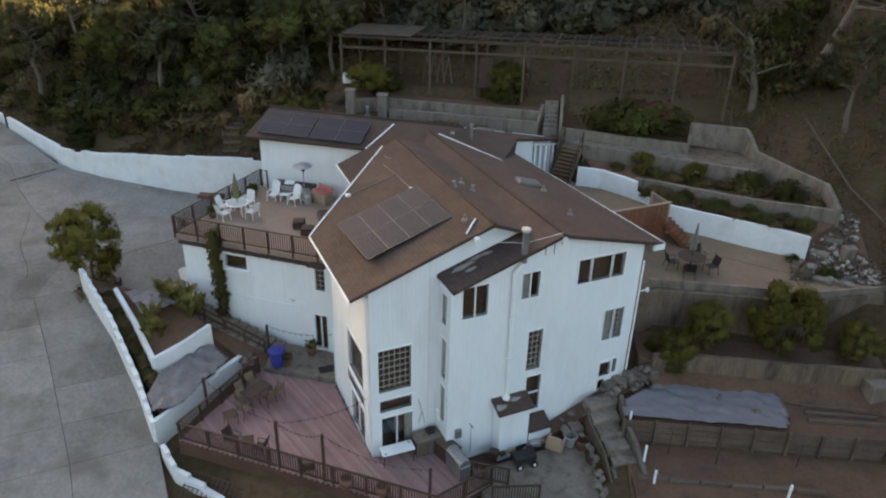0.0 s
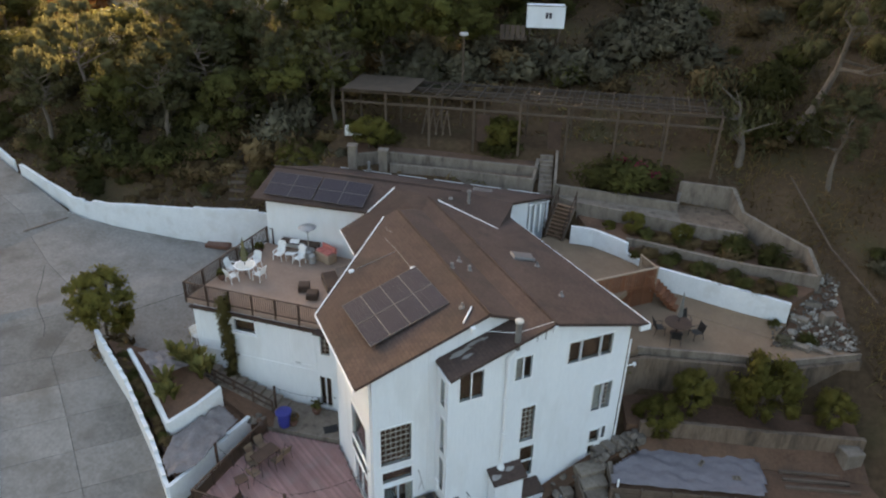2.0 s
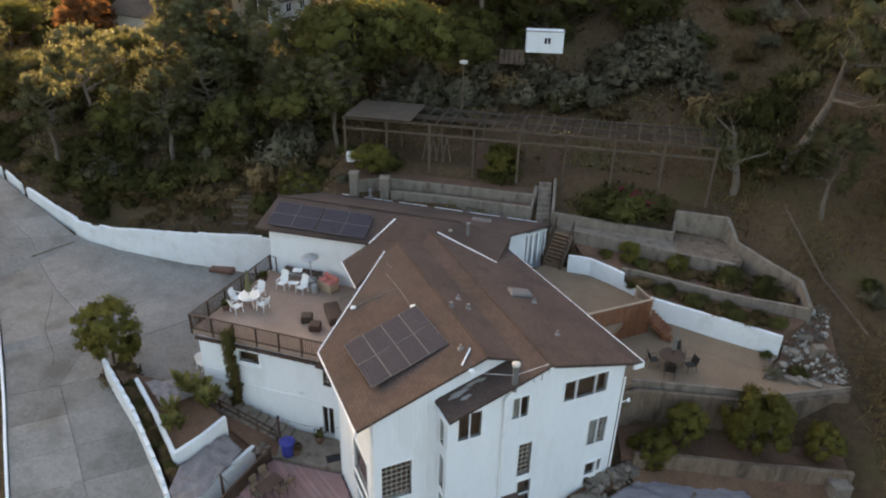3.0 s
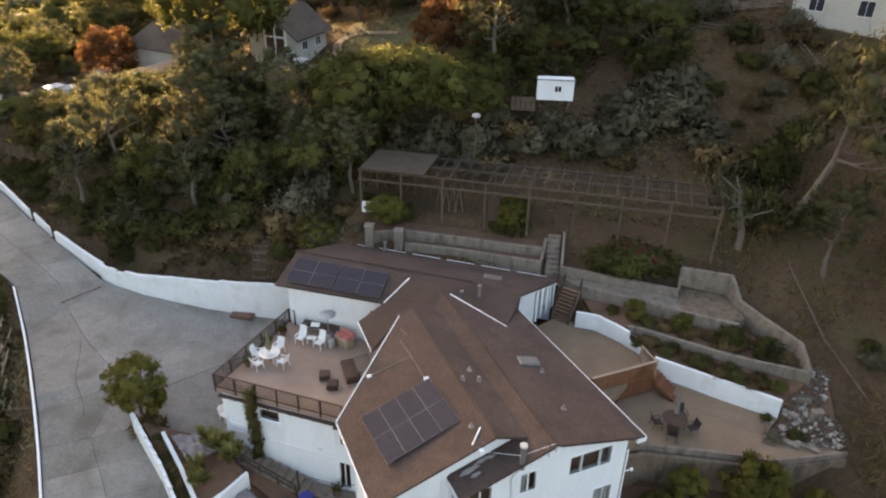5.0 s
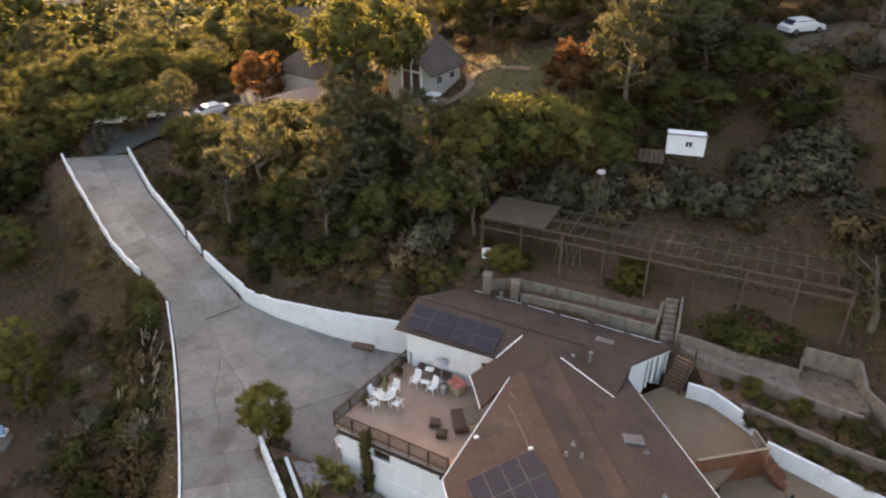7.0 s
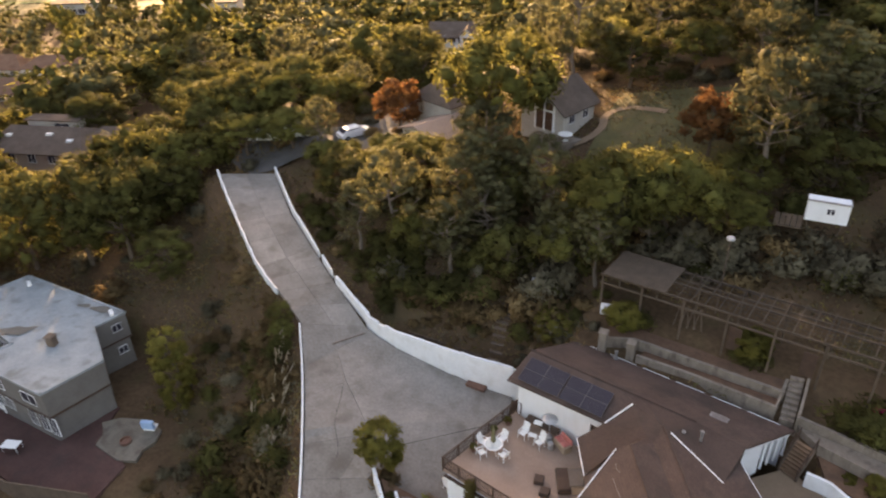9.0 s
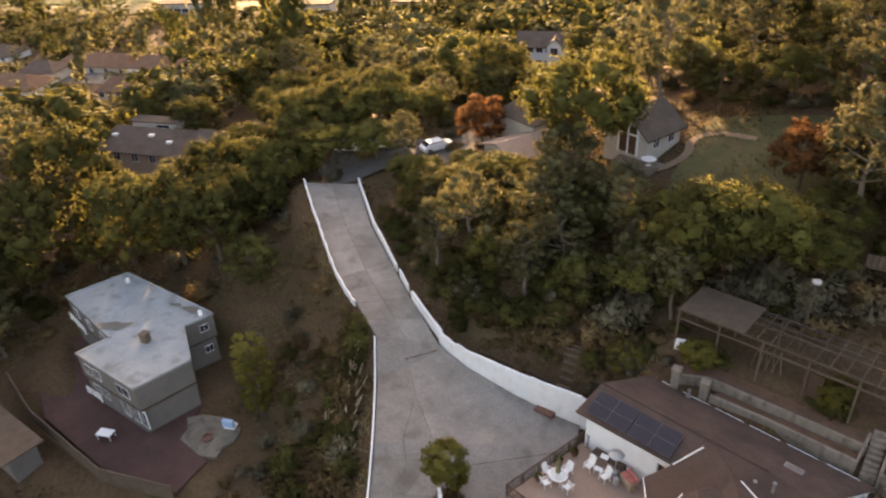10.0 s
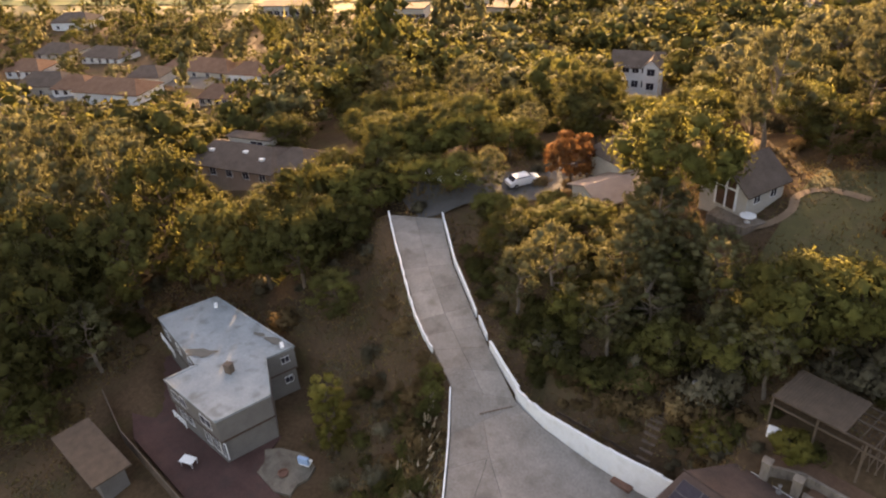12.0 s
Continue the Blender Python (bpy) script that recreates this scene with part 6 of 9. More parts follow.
BLACK = surf("black_plastic", (0.014, 0.014, 0.015), (0.03, 0.03, 0.03), 0.6, 3, 20, 0.1)
WEEDSHEET = surf("grey_weed_sheet", (0.13, 0.112, 0.108), (0.235, 0.208, 0.205), 0.6, 1.6, 7, 0.6, depth=0.08)
TARP = surf("mauve_grey_tarp", (0.15, 0.135, 0.145), (0.21, 0.19, 0.2), 0.6, 0.8, 6, 0.5, depth=0.06)


def white_chair(place, turn, tall=1.0):
    t = thing("garden_chair", place, "white plastic garden armchair on the upper deck", "chair", "white chairs on the upper deck", turn=turn)
    b = BM()
    bx(b, -0.25, 0.25, -0.25, 0.25, 0.38, 0.43, soft=0.015)
    part("seat", b, WPLAST, t)
    b, slats = BM(), []
    m = Matrix.Translation((0, 0.25, 0.42)) @ Matrix.Rotation(radians(-18), 4, "X")
    for i in range(5):
        x = -0.22 + 0.11 * i
        bx(b, x - 0.045, x + 0.045, -0.015, 0.015, 0, 0.55 * tall + 0.05 * math.sin(math.pi * i / 4), m)
        slats.append(b)
        b = BM()
    bx(b, -0.26, 0.26, -0.025, 0.02, 0.22, 0.28, m)
    back = part("backrest", b, WPLAST, t)
    for b in slats:
        part("slat", b, WPLAST, back)
    for sx in (-1, 1):
        b = BM()
        bx(b, sx * 0.27 - 0.035, sx * 0.27 + 0.035, -0.28, 0.3, 0.6, 0.64, soft=0.012)
        part("armrest", b, WPLAST, t)
        for y in (-0.24, 0.24):
            b = BM()
            rod(b, (sx * 0.3, y * 1.1, 0), (sx * 0.25, y, 0.62 if y < 0 else 0.6), 0.025, 0.025, 6)
            part("leg", b, WPLAST, t)
    return t


tb = thing("patio_table", (-14.15, 33.75, UP_Z), "round white glass-topped patio table on the upper deck", "table")
b = BM()
lathe(b, [(0.62, 0.70), (0.66, 0.71), (0.66, 0.74), (0.62, 0.745)], 28)
part("tabletop", b, WPLAST, tb)
b = BM()
lathe(b, [(0.58, 0.746), (0.58, 0.752)], 28)
part("glass_top", b, surf("frosted_glass", (0.35, 0.4, 0.4), (0.5, 0.54, 0.54), 0.15, 2, 10, 0.0, spec=0.6), tb)
for i in range(4):
    a = math.pi / 4 + i * math.pi / 2
    b = BM()
    rod(b, (0.55 * math.cos(a), 0.55 * math.sin(a), 0), (0.4 * math.cos(a), 0.4 * math.sin(a), 0.71), 0.025, 0.025, 6)
    part("leg", b, WPLAST, tb)
um = thing("patio_umbrella", (-14.15, 33.75, UP_Z), "closed olive umbrella standing in the white table", "umbrella")
b = BM()
rod(b, (0, 0, 0.02), (0, 0, 2.45), 0.022, 0.02, 8)
part("pole", b, BROWN, um)
b = BM()
lathe(b, [(0.06, 1.0), (0.2, 1.06), (0.16, 1.5), (0.1, 2.15), (0.02, 2.55)], 9)
part("canopy", b, OLIVE, um, "folded olive canvas canopy")
for dx, dy, turn in ((-0.85, 0.15, 80), (0.25, 1.0, -15), (-0.55, -0.8, 145), (0.95, -0.35, 250)):
    white_chair((-14.15 + dx, 33.75 + dy, UP_Z), turn)
white_chair((-12.75, 35.95, UP_Z), -15, 1.3)
white_chair((-11.4, 35.6, UP_Z), -25, 1.3)
ct = thing("side_table", (-12.05, 36.0, UP_Z), "small white slatted side table between two chairs", "table")
b = BM()
bx(b, -0.3, 0.3, -0.2, 0.2, 0.42, 0.45, soft=0.01)
part("tabletop", b, WPLAST, ct)
for x in (-0.25, 0.25):
    for y in (-0.16, 0.16):
        b = BM()
        rod(b, (x, y, 0), (x, y, 0.42), 0.02, 0.02, 6)
        part("leg", b, WPLAST, ct)
heater = thing("patio_heater", (-10.95, 36.35, UP_Z), "grey patio heater with a wide round hood", "heater")
b = BM()
lathe(b, [(0.24, 0), (0.24, 0.5), (0.2, 0.55), (0.03, 0.58)], 16)
part("base", b, GALV, heater)
b = BM()
rod(b, (0, 0, 0.5), (0, 0, 2.15), 0.035, 0.035, 10)
part("post", b, GALV, heater)
b = BM()
lathe(b, [(0.55, 2.15), (0.56, 2.17), (0.35, 2.28), (0.05, 2.34)], 24)
part("hood", b, GALV, heater, "pale metal hood")
b = BM()
lathe(b, [(0.1, 1.85), (0.12, 1.88), (0.12, 2.13), (0.1, 2.15)], 14)
part("burner", b, DARK, heater)
dt = thing("serving_table", (-11.7, 37.0, UP_Z), "long dark outdoor table against the white wall", "table", turn=-10.4)
b = BM()
bx(b, -1.3, 1.3, -0.35, 0.35, 0.7, 0.76, soft=0.012)
part("tabletop", b, WICKER, dt)
for x in (-1.2, 1.2):
    for y in (-0.28, 0.28):
        b = BM()
        bx(b, x - 0.04, x + 0.04, y - 0.04, y + 0.04, 0, 0.7)
        part("leg", b, WICKER, dt)
b = BM()
bx(b, -0.3, 0.3, -0.2, 0.2, 0, 0.05, Matrix.Rotation(radians(12), 4, "X"), 0.01)
solid("tray", b, WPLAST, "white tray lying on the dark table", "tray", place=(-12.0, 36.95, UP_Z + 0.8))
cab = thing("storage_bench", (-9.85, 36.2, UP_Z), "tan storage bench with pink cushions by the wall", "bench", turn=-35)
b = BM()
bx(b, -0.65, 0.65, -0.35, 0.35, 0.0, 0.6, soft=0.02)
part("body", b, TANBOX, cab)
b = BM()
bx(b, -0.62, 0.62, 0.25, 0.42, 0.55, 0.95, soft=0.04)
part("backrest", b, CUSHION, cab, "pink back cushion")
for x in (-0.32, 0.28):
    b = BM()
    bx(b, x - 0.28, x + 0.28, -0.3, 0.22, 0.6, 0.72, soft=0.04)
    part("cushion", b, CUSHION, cab, "pink seat cushion")
sofa = thing("wicker_daybed", (-8.75, 33.15, UP_Z), "dark wicker daybed with a folded canopy", "daybed", turn=-65)
b = BM()
bx(b, -1.0, 1.0, -0.45, 0.45, 0.08, 0.42, soft=0.03)
part("base", b, WICKER, sofa)
b = BM()
bx(b, -0.95, 0.95, -0.42, 0.42, 0.42, 0.52, soft=0.04)
part("cushion", b, BROWN, sofa, "dark brown cushion")
b = BM()
bx(b, -0.55, 1.0, 0.4, 1.35, 0.75, 0.88, Matrix.Rotation(radians(6), 4, "X"), 0.04)
part("canopy", b, surf("taupe_canvas", (0.1, 0.08, 0.068), (0.16, 0.13, 0.11), 0.9, 3, 25, 0.2), sofa, "taupe fabric canopy")
b = BM()
bx(b, -0.5, 0.95, 0.5, 1.3, 0.0, 0.72, soft=0.03)
part("side_table", b, TANBOX, sofa, "pale box base")
for x, y, a in ((-10.25, 32.55, 20), (-9.55, 31.75, 15)):
    st = thing("ottoman", (x, y, UP_Z), "square dark wicker ottoman on the deck", "ottoman", "ottomans on the upper deck", turn=a - 10)
    b = BM()
    bx(b, -0.33, 0.33, -0.33, 0.33, 0.05, 0.38, soft=0.03)
    part("base", b, WICKER, st)
    b = BM()
    bx(b, -0.32, 0.32, -0.32, 0.32, 0.38, 0.45, soft=0.03)
    part("cushion", b, BROWN, st)


def pot(x, y, z, r=0.25, h=0.45, leaf=None, label="round dark glazed plant pot", glaze=None):
    t = thing("plant_pot", (x, y, z), label, "pot")
    b = BM()
    lathe(b, [(r * 0.62, 0), (r * 0.95, h * 0.45), (r, h * 0.75), (r * 0.8, h * 0.93), (r * 0.86, h), (r * 0.7, h), (r * 0.66, h * 0.85)], 18)
    part("pot", b, glaze or TERRA, t)
    b = BM()
    lathe(b, [(r * 0.68, h * 0.84), (r * 0.68, h * 0.86)], 14)
    part("soil", b, SOIL, t)
    if leaf:
        o = new("leaves", quad_mesh("leaves", leaf_quads([(0, 0, h + 0.15)], [r * 1.1], 70, 0.1), leaf, True))
        o.parent = t
    return t


pot(-14.2, 36.6, UP_Z, 0.24, 0.4, CITRUS)
pot(-14.75, 35.2, UP_Z, 0.2, 0.5, OAK)
pot(-15.4, 33.1, UP_Z, 0.22, 0.4, OAK)
b = BM()
lathe(b, [(0.2, 0), (0.22, 0.05), (0.22, 0.5), (0.18, 0.58)], 14)
solid("gas_bottle", b, GALV, "squat grey gas bottle beside the heater", "bottle", place=(-10.6, 35.75, UP_Z))
b = BM()
bx(b, -0.9, 0.9, -0.35, 0.35, 0, 0.3, soft=0.05)
solid("wood_trough", b, TERRA, "long brown trough against the driveway wall", "trough", place=(-19.4, 42.1, lz(-19.4, 42.1)), turn=-4)
# climbing vine on the garage wall
vine = thing("climbing_vine", (-14.1, 29.85, -2.9), "dark green vine climbing the white garage wall", "vine")
b = BM()
for i in range(3):
    rod(b, (-0.1 + 0.1 * i, 0, -0.2), (0.05 * i - 0.05, 0.05, 4.8), 0.035, 0.02, 5)
part("stem", b, BARK, vine)
C = [(RNG.normal() * 0.12 + (0.1 if z < 1.2 else 0), -0.02 - 0.1 * RNG.random(), z) for z in np.arange(-0.2, 5.0, 0.12)]
o = new("leaves", quad_mesh("leaves", leaf_quads(C, [0.19 + (0.1 if c[2] > 3.8 else 0) + 0.08 * RNG.random() for c in C], 60, 0.085), VINE, True))
o.parent = vine

# ---- things on the pink deck and landing ----


SLING = surf("brown_sling_fabric", (0.15, 0.1, 0.065), (0.23, 0.16, 0.11), 0.8, 3, 30, 0.1)


def deck_chair(x, y, turn, fabric, z=PINK_Z, label="dark metal patio chair with tan sling on the pink deck", group="dark chairs on the pink deck"):
    t = thing("patio_chair", (x, y, z), label, "chair", group, turn=turn)
    b = BM()
    bx(b, -0.24, 0.24, -0.24, 0.24, 0.4, 0.43, soft=0.01)
    part("seat", b, fabric, t)
    b = BM()
    bx(b, -0.24, 0.24, -0.015, 0.015, 0.0, 0.5, Matrix.Translation((0, 0.24, 0.43)) @ Matrix.Rotation(radians(-14), 4, "X"), 0.008)
    part("backrest", b, fabric, t)
    for sx in (-1, 1):
        b = BM()
        rod(b, (sx * 0.27, -0.27, 0), (sx * 0.27, -0.25, 0.62), 0.016)
        rod(b, (sx * 0.27, -0.25, 0.62), (sx * 0.27, 0.3, 0.64), 0.016)
        rod(b, (sx * 0.27, 0.34, 0.0), (sx * 0.27, 0.22, 0.5), 0.016)
        rod(b, (sx * 0.26, 0.22, 0.42), (sx * 0.26, 0.38, 0.98), 0.016)
        part("side_frame", b, DARK, t)
    return t


def low_table(x, y, w, d, h, turn, name="patio_table", label="dark brown patio table on the pink deck", z=PINK_Z):
    t = thing(name, (x, y, z), label, "table", turn=turn)
    b = BM()
    bx(b, -w / 2, w / 2, -d / 2, d / 2, h - 0.04, h, soft=0.01)
    part("tabletop", b, BROWN, t)
    for sx in (-1, 1):
        for sy in (-1, 1):
            b = BM()
            rod(b, (sx * (w / 2 - 0.06), sy * (d / 2 - 0.06), 0), (sx * (w / 2 - 0.06), sy * (d / 2 - 0.06), h - 0.03), 0.02)
            part("leg", b, BROWN, t)
    return t


low_table(-10.55, 24.55, 1.4, 0.8, 0.73, 55)
for x, y, a in ((-11.25, 24.6, 60), (-11.0, 24.0, 50), (-10.75, 23.4, 150), (-9.95, 24.4, -120), (-9.7, 25.0, -125), (-11.0, 25.3, 50)):
    deck_chair(x, y, a, SLING)
low_table(-11.2, 22.75, 0.6, 0.6, 0.62, 40)
low_table(-9.85, 21.3, 0.5, 0.5, 0.5, 20)
deck_chair(-10.6, 21.35, 70, BROWN)
deck_chair(-9.2, 21.0, -100, BROWN)
deck_chair(-6.75, 20.0, -160, BROWN)
for x, y, base, h in ((-8.1, 20.25, PINK_Z, 2.6), (-5.95, 19.7, PINK_Z, 2.6), (-11.15, 28.4, -4.4, 1.8), (-1.3, 18.7, PINK_Z, 2.2), (-12.9, 24.0, -4.6, 1.7)):
    b = BM()
    bx(b, -0.06, 0.06, -0.06, 0.06, -0.2, h, soft=0.01)
    solid("light_post", b, BROWN, "square brown timber post carrying string lights", "post", "posts for string lights", place=(x, y, base))


def string_lights(a, c, sag):
    t = thing("string_lights", (0, 0, 0), "thin cable of small bulbs strung over the deck", "string lights")
    a, c = Vector(a), Vector(c)
    pts = [a.lerp(c, s) - Vector((0, 0, sag * 4 * s * (1 - s))) for s in np.linspace(0, 1, 13)]
    b = BM()
    for p, q in zip(pts[:-1], pts[1:]):
        rod(b, p, q, 0.009, 0.009, 5)
    part("cable", b, DARK, t)
    for p in pts[1:-1]:
        b = BM()
        lathe(b, [(0.01, 0.0), (0.026, -0.04), (0.022, -0.07), (0.006, -0.09)][::-1], 8, p)
        part("bulb", b, DARK, t)


string_lights((-8.1, 20.25, -1.95), (-5.95, 19.7, -1.95), 0.3)
string_lights((-5.95, 19.7, -1.95), (-1.3, 18.7, -2.35), 0.5)
string_lights((-8.1, 20.25, -1.95), (-4.4, 21.9, -1.6), 0.35)
string_lights((-11.15, 28.4, -2.65), (-7.2, 27.6, -2.3), 0.3)
string_lights((-12.9, 24.0, -2.95), (-8.1, 20.25, -1.95), 0.4)
for x, y in ((-4.95, 19.45), (-3.35, 19.2)):
    pot(x, y, PINK_Z, 0.32, 0.55, None, "round dark brown glazed plant pot on the pink deck", TERRA)
pot(-8.8, 28.4, -4.3, 0.28, 0.5, OAK)
pot(-9.85, 27.3, -4.3, 0.25, 0.4, RUSTY)
bn = thing("rain_barrel", (-10.3, 27.2, -4.3), "tall blue plastic barrel with a lid on the landing", "barrel")
b = BM()
lathe(b, [(0.27, 0), (0.33, 0.1), (0.36, 0.5), (0.34, 0.85), (0.3, 0.95)], 18)
part("barrel", b, BLUEBIN, bn)
b = BM()
lathe(b, [(0.45, 0.93), (0.46, 0.99), (0.4, 1.05), (0.1, 1.1)], 18)
part("lid", b, BLUEBIN, bn)
b = BM()
bx(b, -0.4, 0.4, -0.28, 0.28, 0, 0.03, soft=0.008)
solid("door_mat", b, BLACK, "dark rubber mat before the side door", "mat", place=(-7.7, 27.2, -4.3), turn=25)
# white folding table before the glass door
ft = thing("folding_table", (-3.04, 21.25, PINK_Z), "white folding table before the sliding door", "table", turn=27)
b = BM()
bx(b, -0.75, 0.75, -0.32, 0.32, 0.72, 0.76, soft=0.01)
part("tabletop", b, WPLAST, ft)
for x in (-0.68, 0.68):
    for y in (-0.27, 0.27):
        b = BM()
        rod(b, (x, y, 0), (x, y, 0.72), 0.016)
        part("leg", b, DARK, ft)
for x, y in ((-0.6, -0.2), (0.6, 0.2)):
    b = BM()
    lathe(b, [(0.045, 0.76), (0.045, 0.767)], 10, (x, y, 0))
    part("hole", b, BLACK, ft)
# outdoor kitchen
kt = thing("outdoor_kitchen", (-1.8, 22.15, PINK_Z), "brick and steel outdoor kitchen cabinet by the wall", "cabinet", turn=29)
b = BM()
bx(b, -0.65, 0.5, -0.35, 0.35, 0, 0.85, soft=0.015)
part("body", b, TIMBER, kt)
b = BM()
bx(b, -0.7, 0.55, -0.4, 0.4, 0.85, 0.91, soft=0.01)
part("worktop", b, OLD_CONCRETE, kt)
b = BM()
bx(b, -0.05, 0.42, -0.38, -0.352, 0.08, 0.78)
part("door", b, STEEL, kt, "grey metal door")
b = BM()
bx(b, 0.0, 0.36, -0.1, 0.3, 0.91, 1.06, soft=0.03)
part("burner", b, DARK, kt)
k2 = thing("outdoor_counter", (-0.95, 21.8, PINK_Z), "dark timber counter of the outdoor kitchen", "cabinet", turn=-45)
b = BM()
bx(b, -0.75, 0.75, -0.3, 0.3, 0, 0.84, soft=0.015)
part("body", b, BROWN, k2)
b = BM()
bx(b, -0.78, 0.78, -0.34, 0.34, 0.84, 0.9, soft=0.01)
part("worktop", b, TIMBER, k2)
gr = thing("gas_grill", (-0.3, 20.9, PINK_Z), "steel gas grill with a closed lid on the deck", "grill", turn=-55)
b = BM()
bx(b, -0.6, 0.6, -0.28, 0.28, 0.05, 0.8, soft=0.02)
part("cabinet", b, STEEL, gr)
b = BM()
n = 8
ring = []
for x in (-0.58, 0.58):
    ring.append([b.verts.new((x, 0.3 * math.cos(math.pi * i / n), 0.8 + 0.3 * math.sin(math.pi * i / n))) for i in range(n + 1)])
for i in range(n):
    b.faces.new((ring[0][i], ring[0][i + 1], ring[1][i + 1], ring[1][i]))
b.faces.new(ring[0])
b.faces.new(ring[1][::-1])
b.faces.new((ring[0][0], ring[1][0], ring[1][-1], ring[0][-1]))
part("lid", b, STEEL, gr)
b = BM()
rod(b, (-0.45, -0.33, 0.95), (0.45, -0.33, 0.95), 0.018)
part("handle", b, DARK, gr)
gate_rail = thing("yard_railing", (0, 0, 0), "brown slatted railing between deck and yard", "railing")
rail_run(gate_rail, (0.32, 20.64), (1.91, 20.36), PINK_Z, PINK_Z, 0.9, 1.6, 0.11, BROWN)
rail_run(gate_rail, (1.25, 19.3), (3.2, 19.6), PINK_Z, PINK_Z, 0.9, 1.6, 0.11, BROWN)
# handrail along the garden steps
hr = thing("step_railing", (0, 0, 0), "brown wooden handrail beside the garden steps", "railing")
p0, p1 = (-11.2, 28.0, -4.2), (-17.2, 29.7, -2.5)
for i in range(6):
    s = i / 5
    p = [p0[k] + (p1[k] - p0[k]) * s for k in range(3)]
    b = BM()
    bx(b, p[0] - 0.05, p[0] + 0.05, p[1] - 0.05, p[1] + 0.05, p[2] - 0.4, p[2] + 0.85)
    part("post", b, BROWN, hr)
for dz in (0.85, 0.45):
    b = BM()
    d = Vector(p1) - Vector(p0)
    m = Matrix.Translation(Vector(p0) + Vector((0, 0, dz))) @ d.to_track_quat("X", "Z").to_matrix().to_4x4()
    bx(b, 0, d.length, -0.03, 0.03, -0.05, 0.05, m)
    part("rail", b, BROWN, hr)


# bird-of-paradise plants and tarps in the planters
# odds and ends by the garage corner
white_chair((-17.2, 32.5, lz(-17.2, 32.5)), 60)
b = BM()
lathe(b, [(0.12, 0), (0.15, 0.3), (0.15, 0.34), (0.11, 0.32), (0.1, 0.04)], 14)
solid("bucket", b, surf("yellow_plastic", (0.45, 0.3, 0.03), (0.55, 0.38, 0.05), 0.5, 2, 20, 0.05), "yellow plastic bucket by the garage corner", "bucket", place=(-17.75, 32.9, lz(-17.75, 32.9)))


def broadleaf(x, y, z, n=22, h=1.5, seed=1):
    rng = np.random.default_rng(seed)
    t = thing("bird_of_paradise", (x, y, z), "clump of broad upright green leaves in the planter", "plant", "broad-leaved plants in the planter")
    V = []
    for i in range(n):
        a, lean = rng.random() * 6.28, rng.uniform(0.15, 0.7)
        L = h * rng.uniform(0.6, 1.1)
        d = np.array([math.cos(a), math.sin(a), 0.0])
        s = np.array([-d[1], d[0], 0.0])
        o = d * 0.1 * rng.random()
        prof = [(0.0, 0.02), (0.35, 0.03), (0.55, 0.13), (0.8, 0.15), (1.0, 0.02)]
        pts = []
        for q, w in prof:
            c = o + d * lean * L * q ** 1.6 * 0.9 + np.array([0, 0, L * (q - 0.25 * q ** 3 * lean)])
            pts.append((c - s * w, c + s * w))
        for (a0, a1), (b0, b1) in zip(pts[:-1], pts[1:]):
            V.append((a0, a1, b1, b0))
    o = new("leaves", quad_mesh("leaves", np.array(V), BLADE))
    o.parent = t
    return t


for i, (x, y, z) in enumerate(((-15.9, 28.9, -2.4), (-16.6, 29.2, -2.2), (-15.3, 28.4, -2.5), (-16.9, 27.4, -2.6), (-16.3, 26.9, -2.8), (-17.2, 29.6, -2.1), (-16.0, 29.5, -2.2), (-15.0, 28.9, -2.4), (-16.7, 26.6, -2.8))):
    broadleaf(x, y, z, 26, 1.5 if i < 4 else 1.2, i)


def draped(name, outline, z_of, label, mat, seed=0):
    """A sheet lying over uneven ground with folds, cut to an outline."""
    xs, ys = [p[0] for p in outline], [p[1] for p in outline]
    X, Y = np.meshgrid(np.linspace(min(xs), max(xs), 46), np.linspace(min(ys), max(ys), 46))
    rng = np.random.default_rng(seed)
    Z = z_of(X, Y)
    for k in range(9):
        a, f, ph = rng.random() * 3.14, rng.uniform(2, 6), rng.random() * 6
        Z = Z + (0.05 if mat is WEEDSHEET else 0.026) * np.abs(np.sin(f * (X * math.cos(a) + Y * math.sin(a)) + ph + 0.6 * np.sin(1.7 * X + 2.1 * Y)))
    me = grid_mesh(name, X, Y, Z, mat)
    bm = bmesh.new()
    bm.from_mesh(me)
    d = inside(np.array([f.calc_center_median().x for f in bm.faces]), np.array([f.calc_center_median().y for f in bm.faces]), outline)
    bmesh.ops.delete(bm, geom=[f for f, q in zip(list(bm.faces), d) if q > 0], context="FACES")
    g = bmesh.ops.extrude_face_region(bm, geom=list(bm.faces))
    for v in g["geom"]:
        if isinstance(v, bmesh.types.BMVert):
            v.co.z += 0.012
    bm.to_mesh(me)
    bm.free()
    return tagged(new(name, me), label, "tarp")


draped("tarp", [(-14.9, 22.6), (-13.9, 23.3), (-12.7, 26.6), (-14.0, 27.4), (-15.6, 25.0), (-15.6, 23.5)], lambda X, Y: -4.5 + 0.16 * (Y - 22) - 0.1 * (X + 14), "crumpled grey weed sheet spread in the lower planter", WEEDSHEET, 3)
draped("tarp", [(-19.5, 29.6), (-17.4, 27.5), (-16.0, 28.8), (-17.0, 30.0)], lambda X, Y: -2.12 + 0 * X, "crumpled grey weed sheet spread in the upper planter", WEEDSHEET, 4)
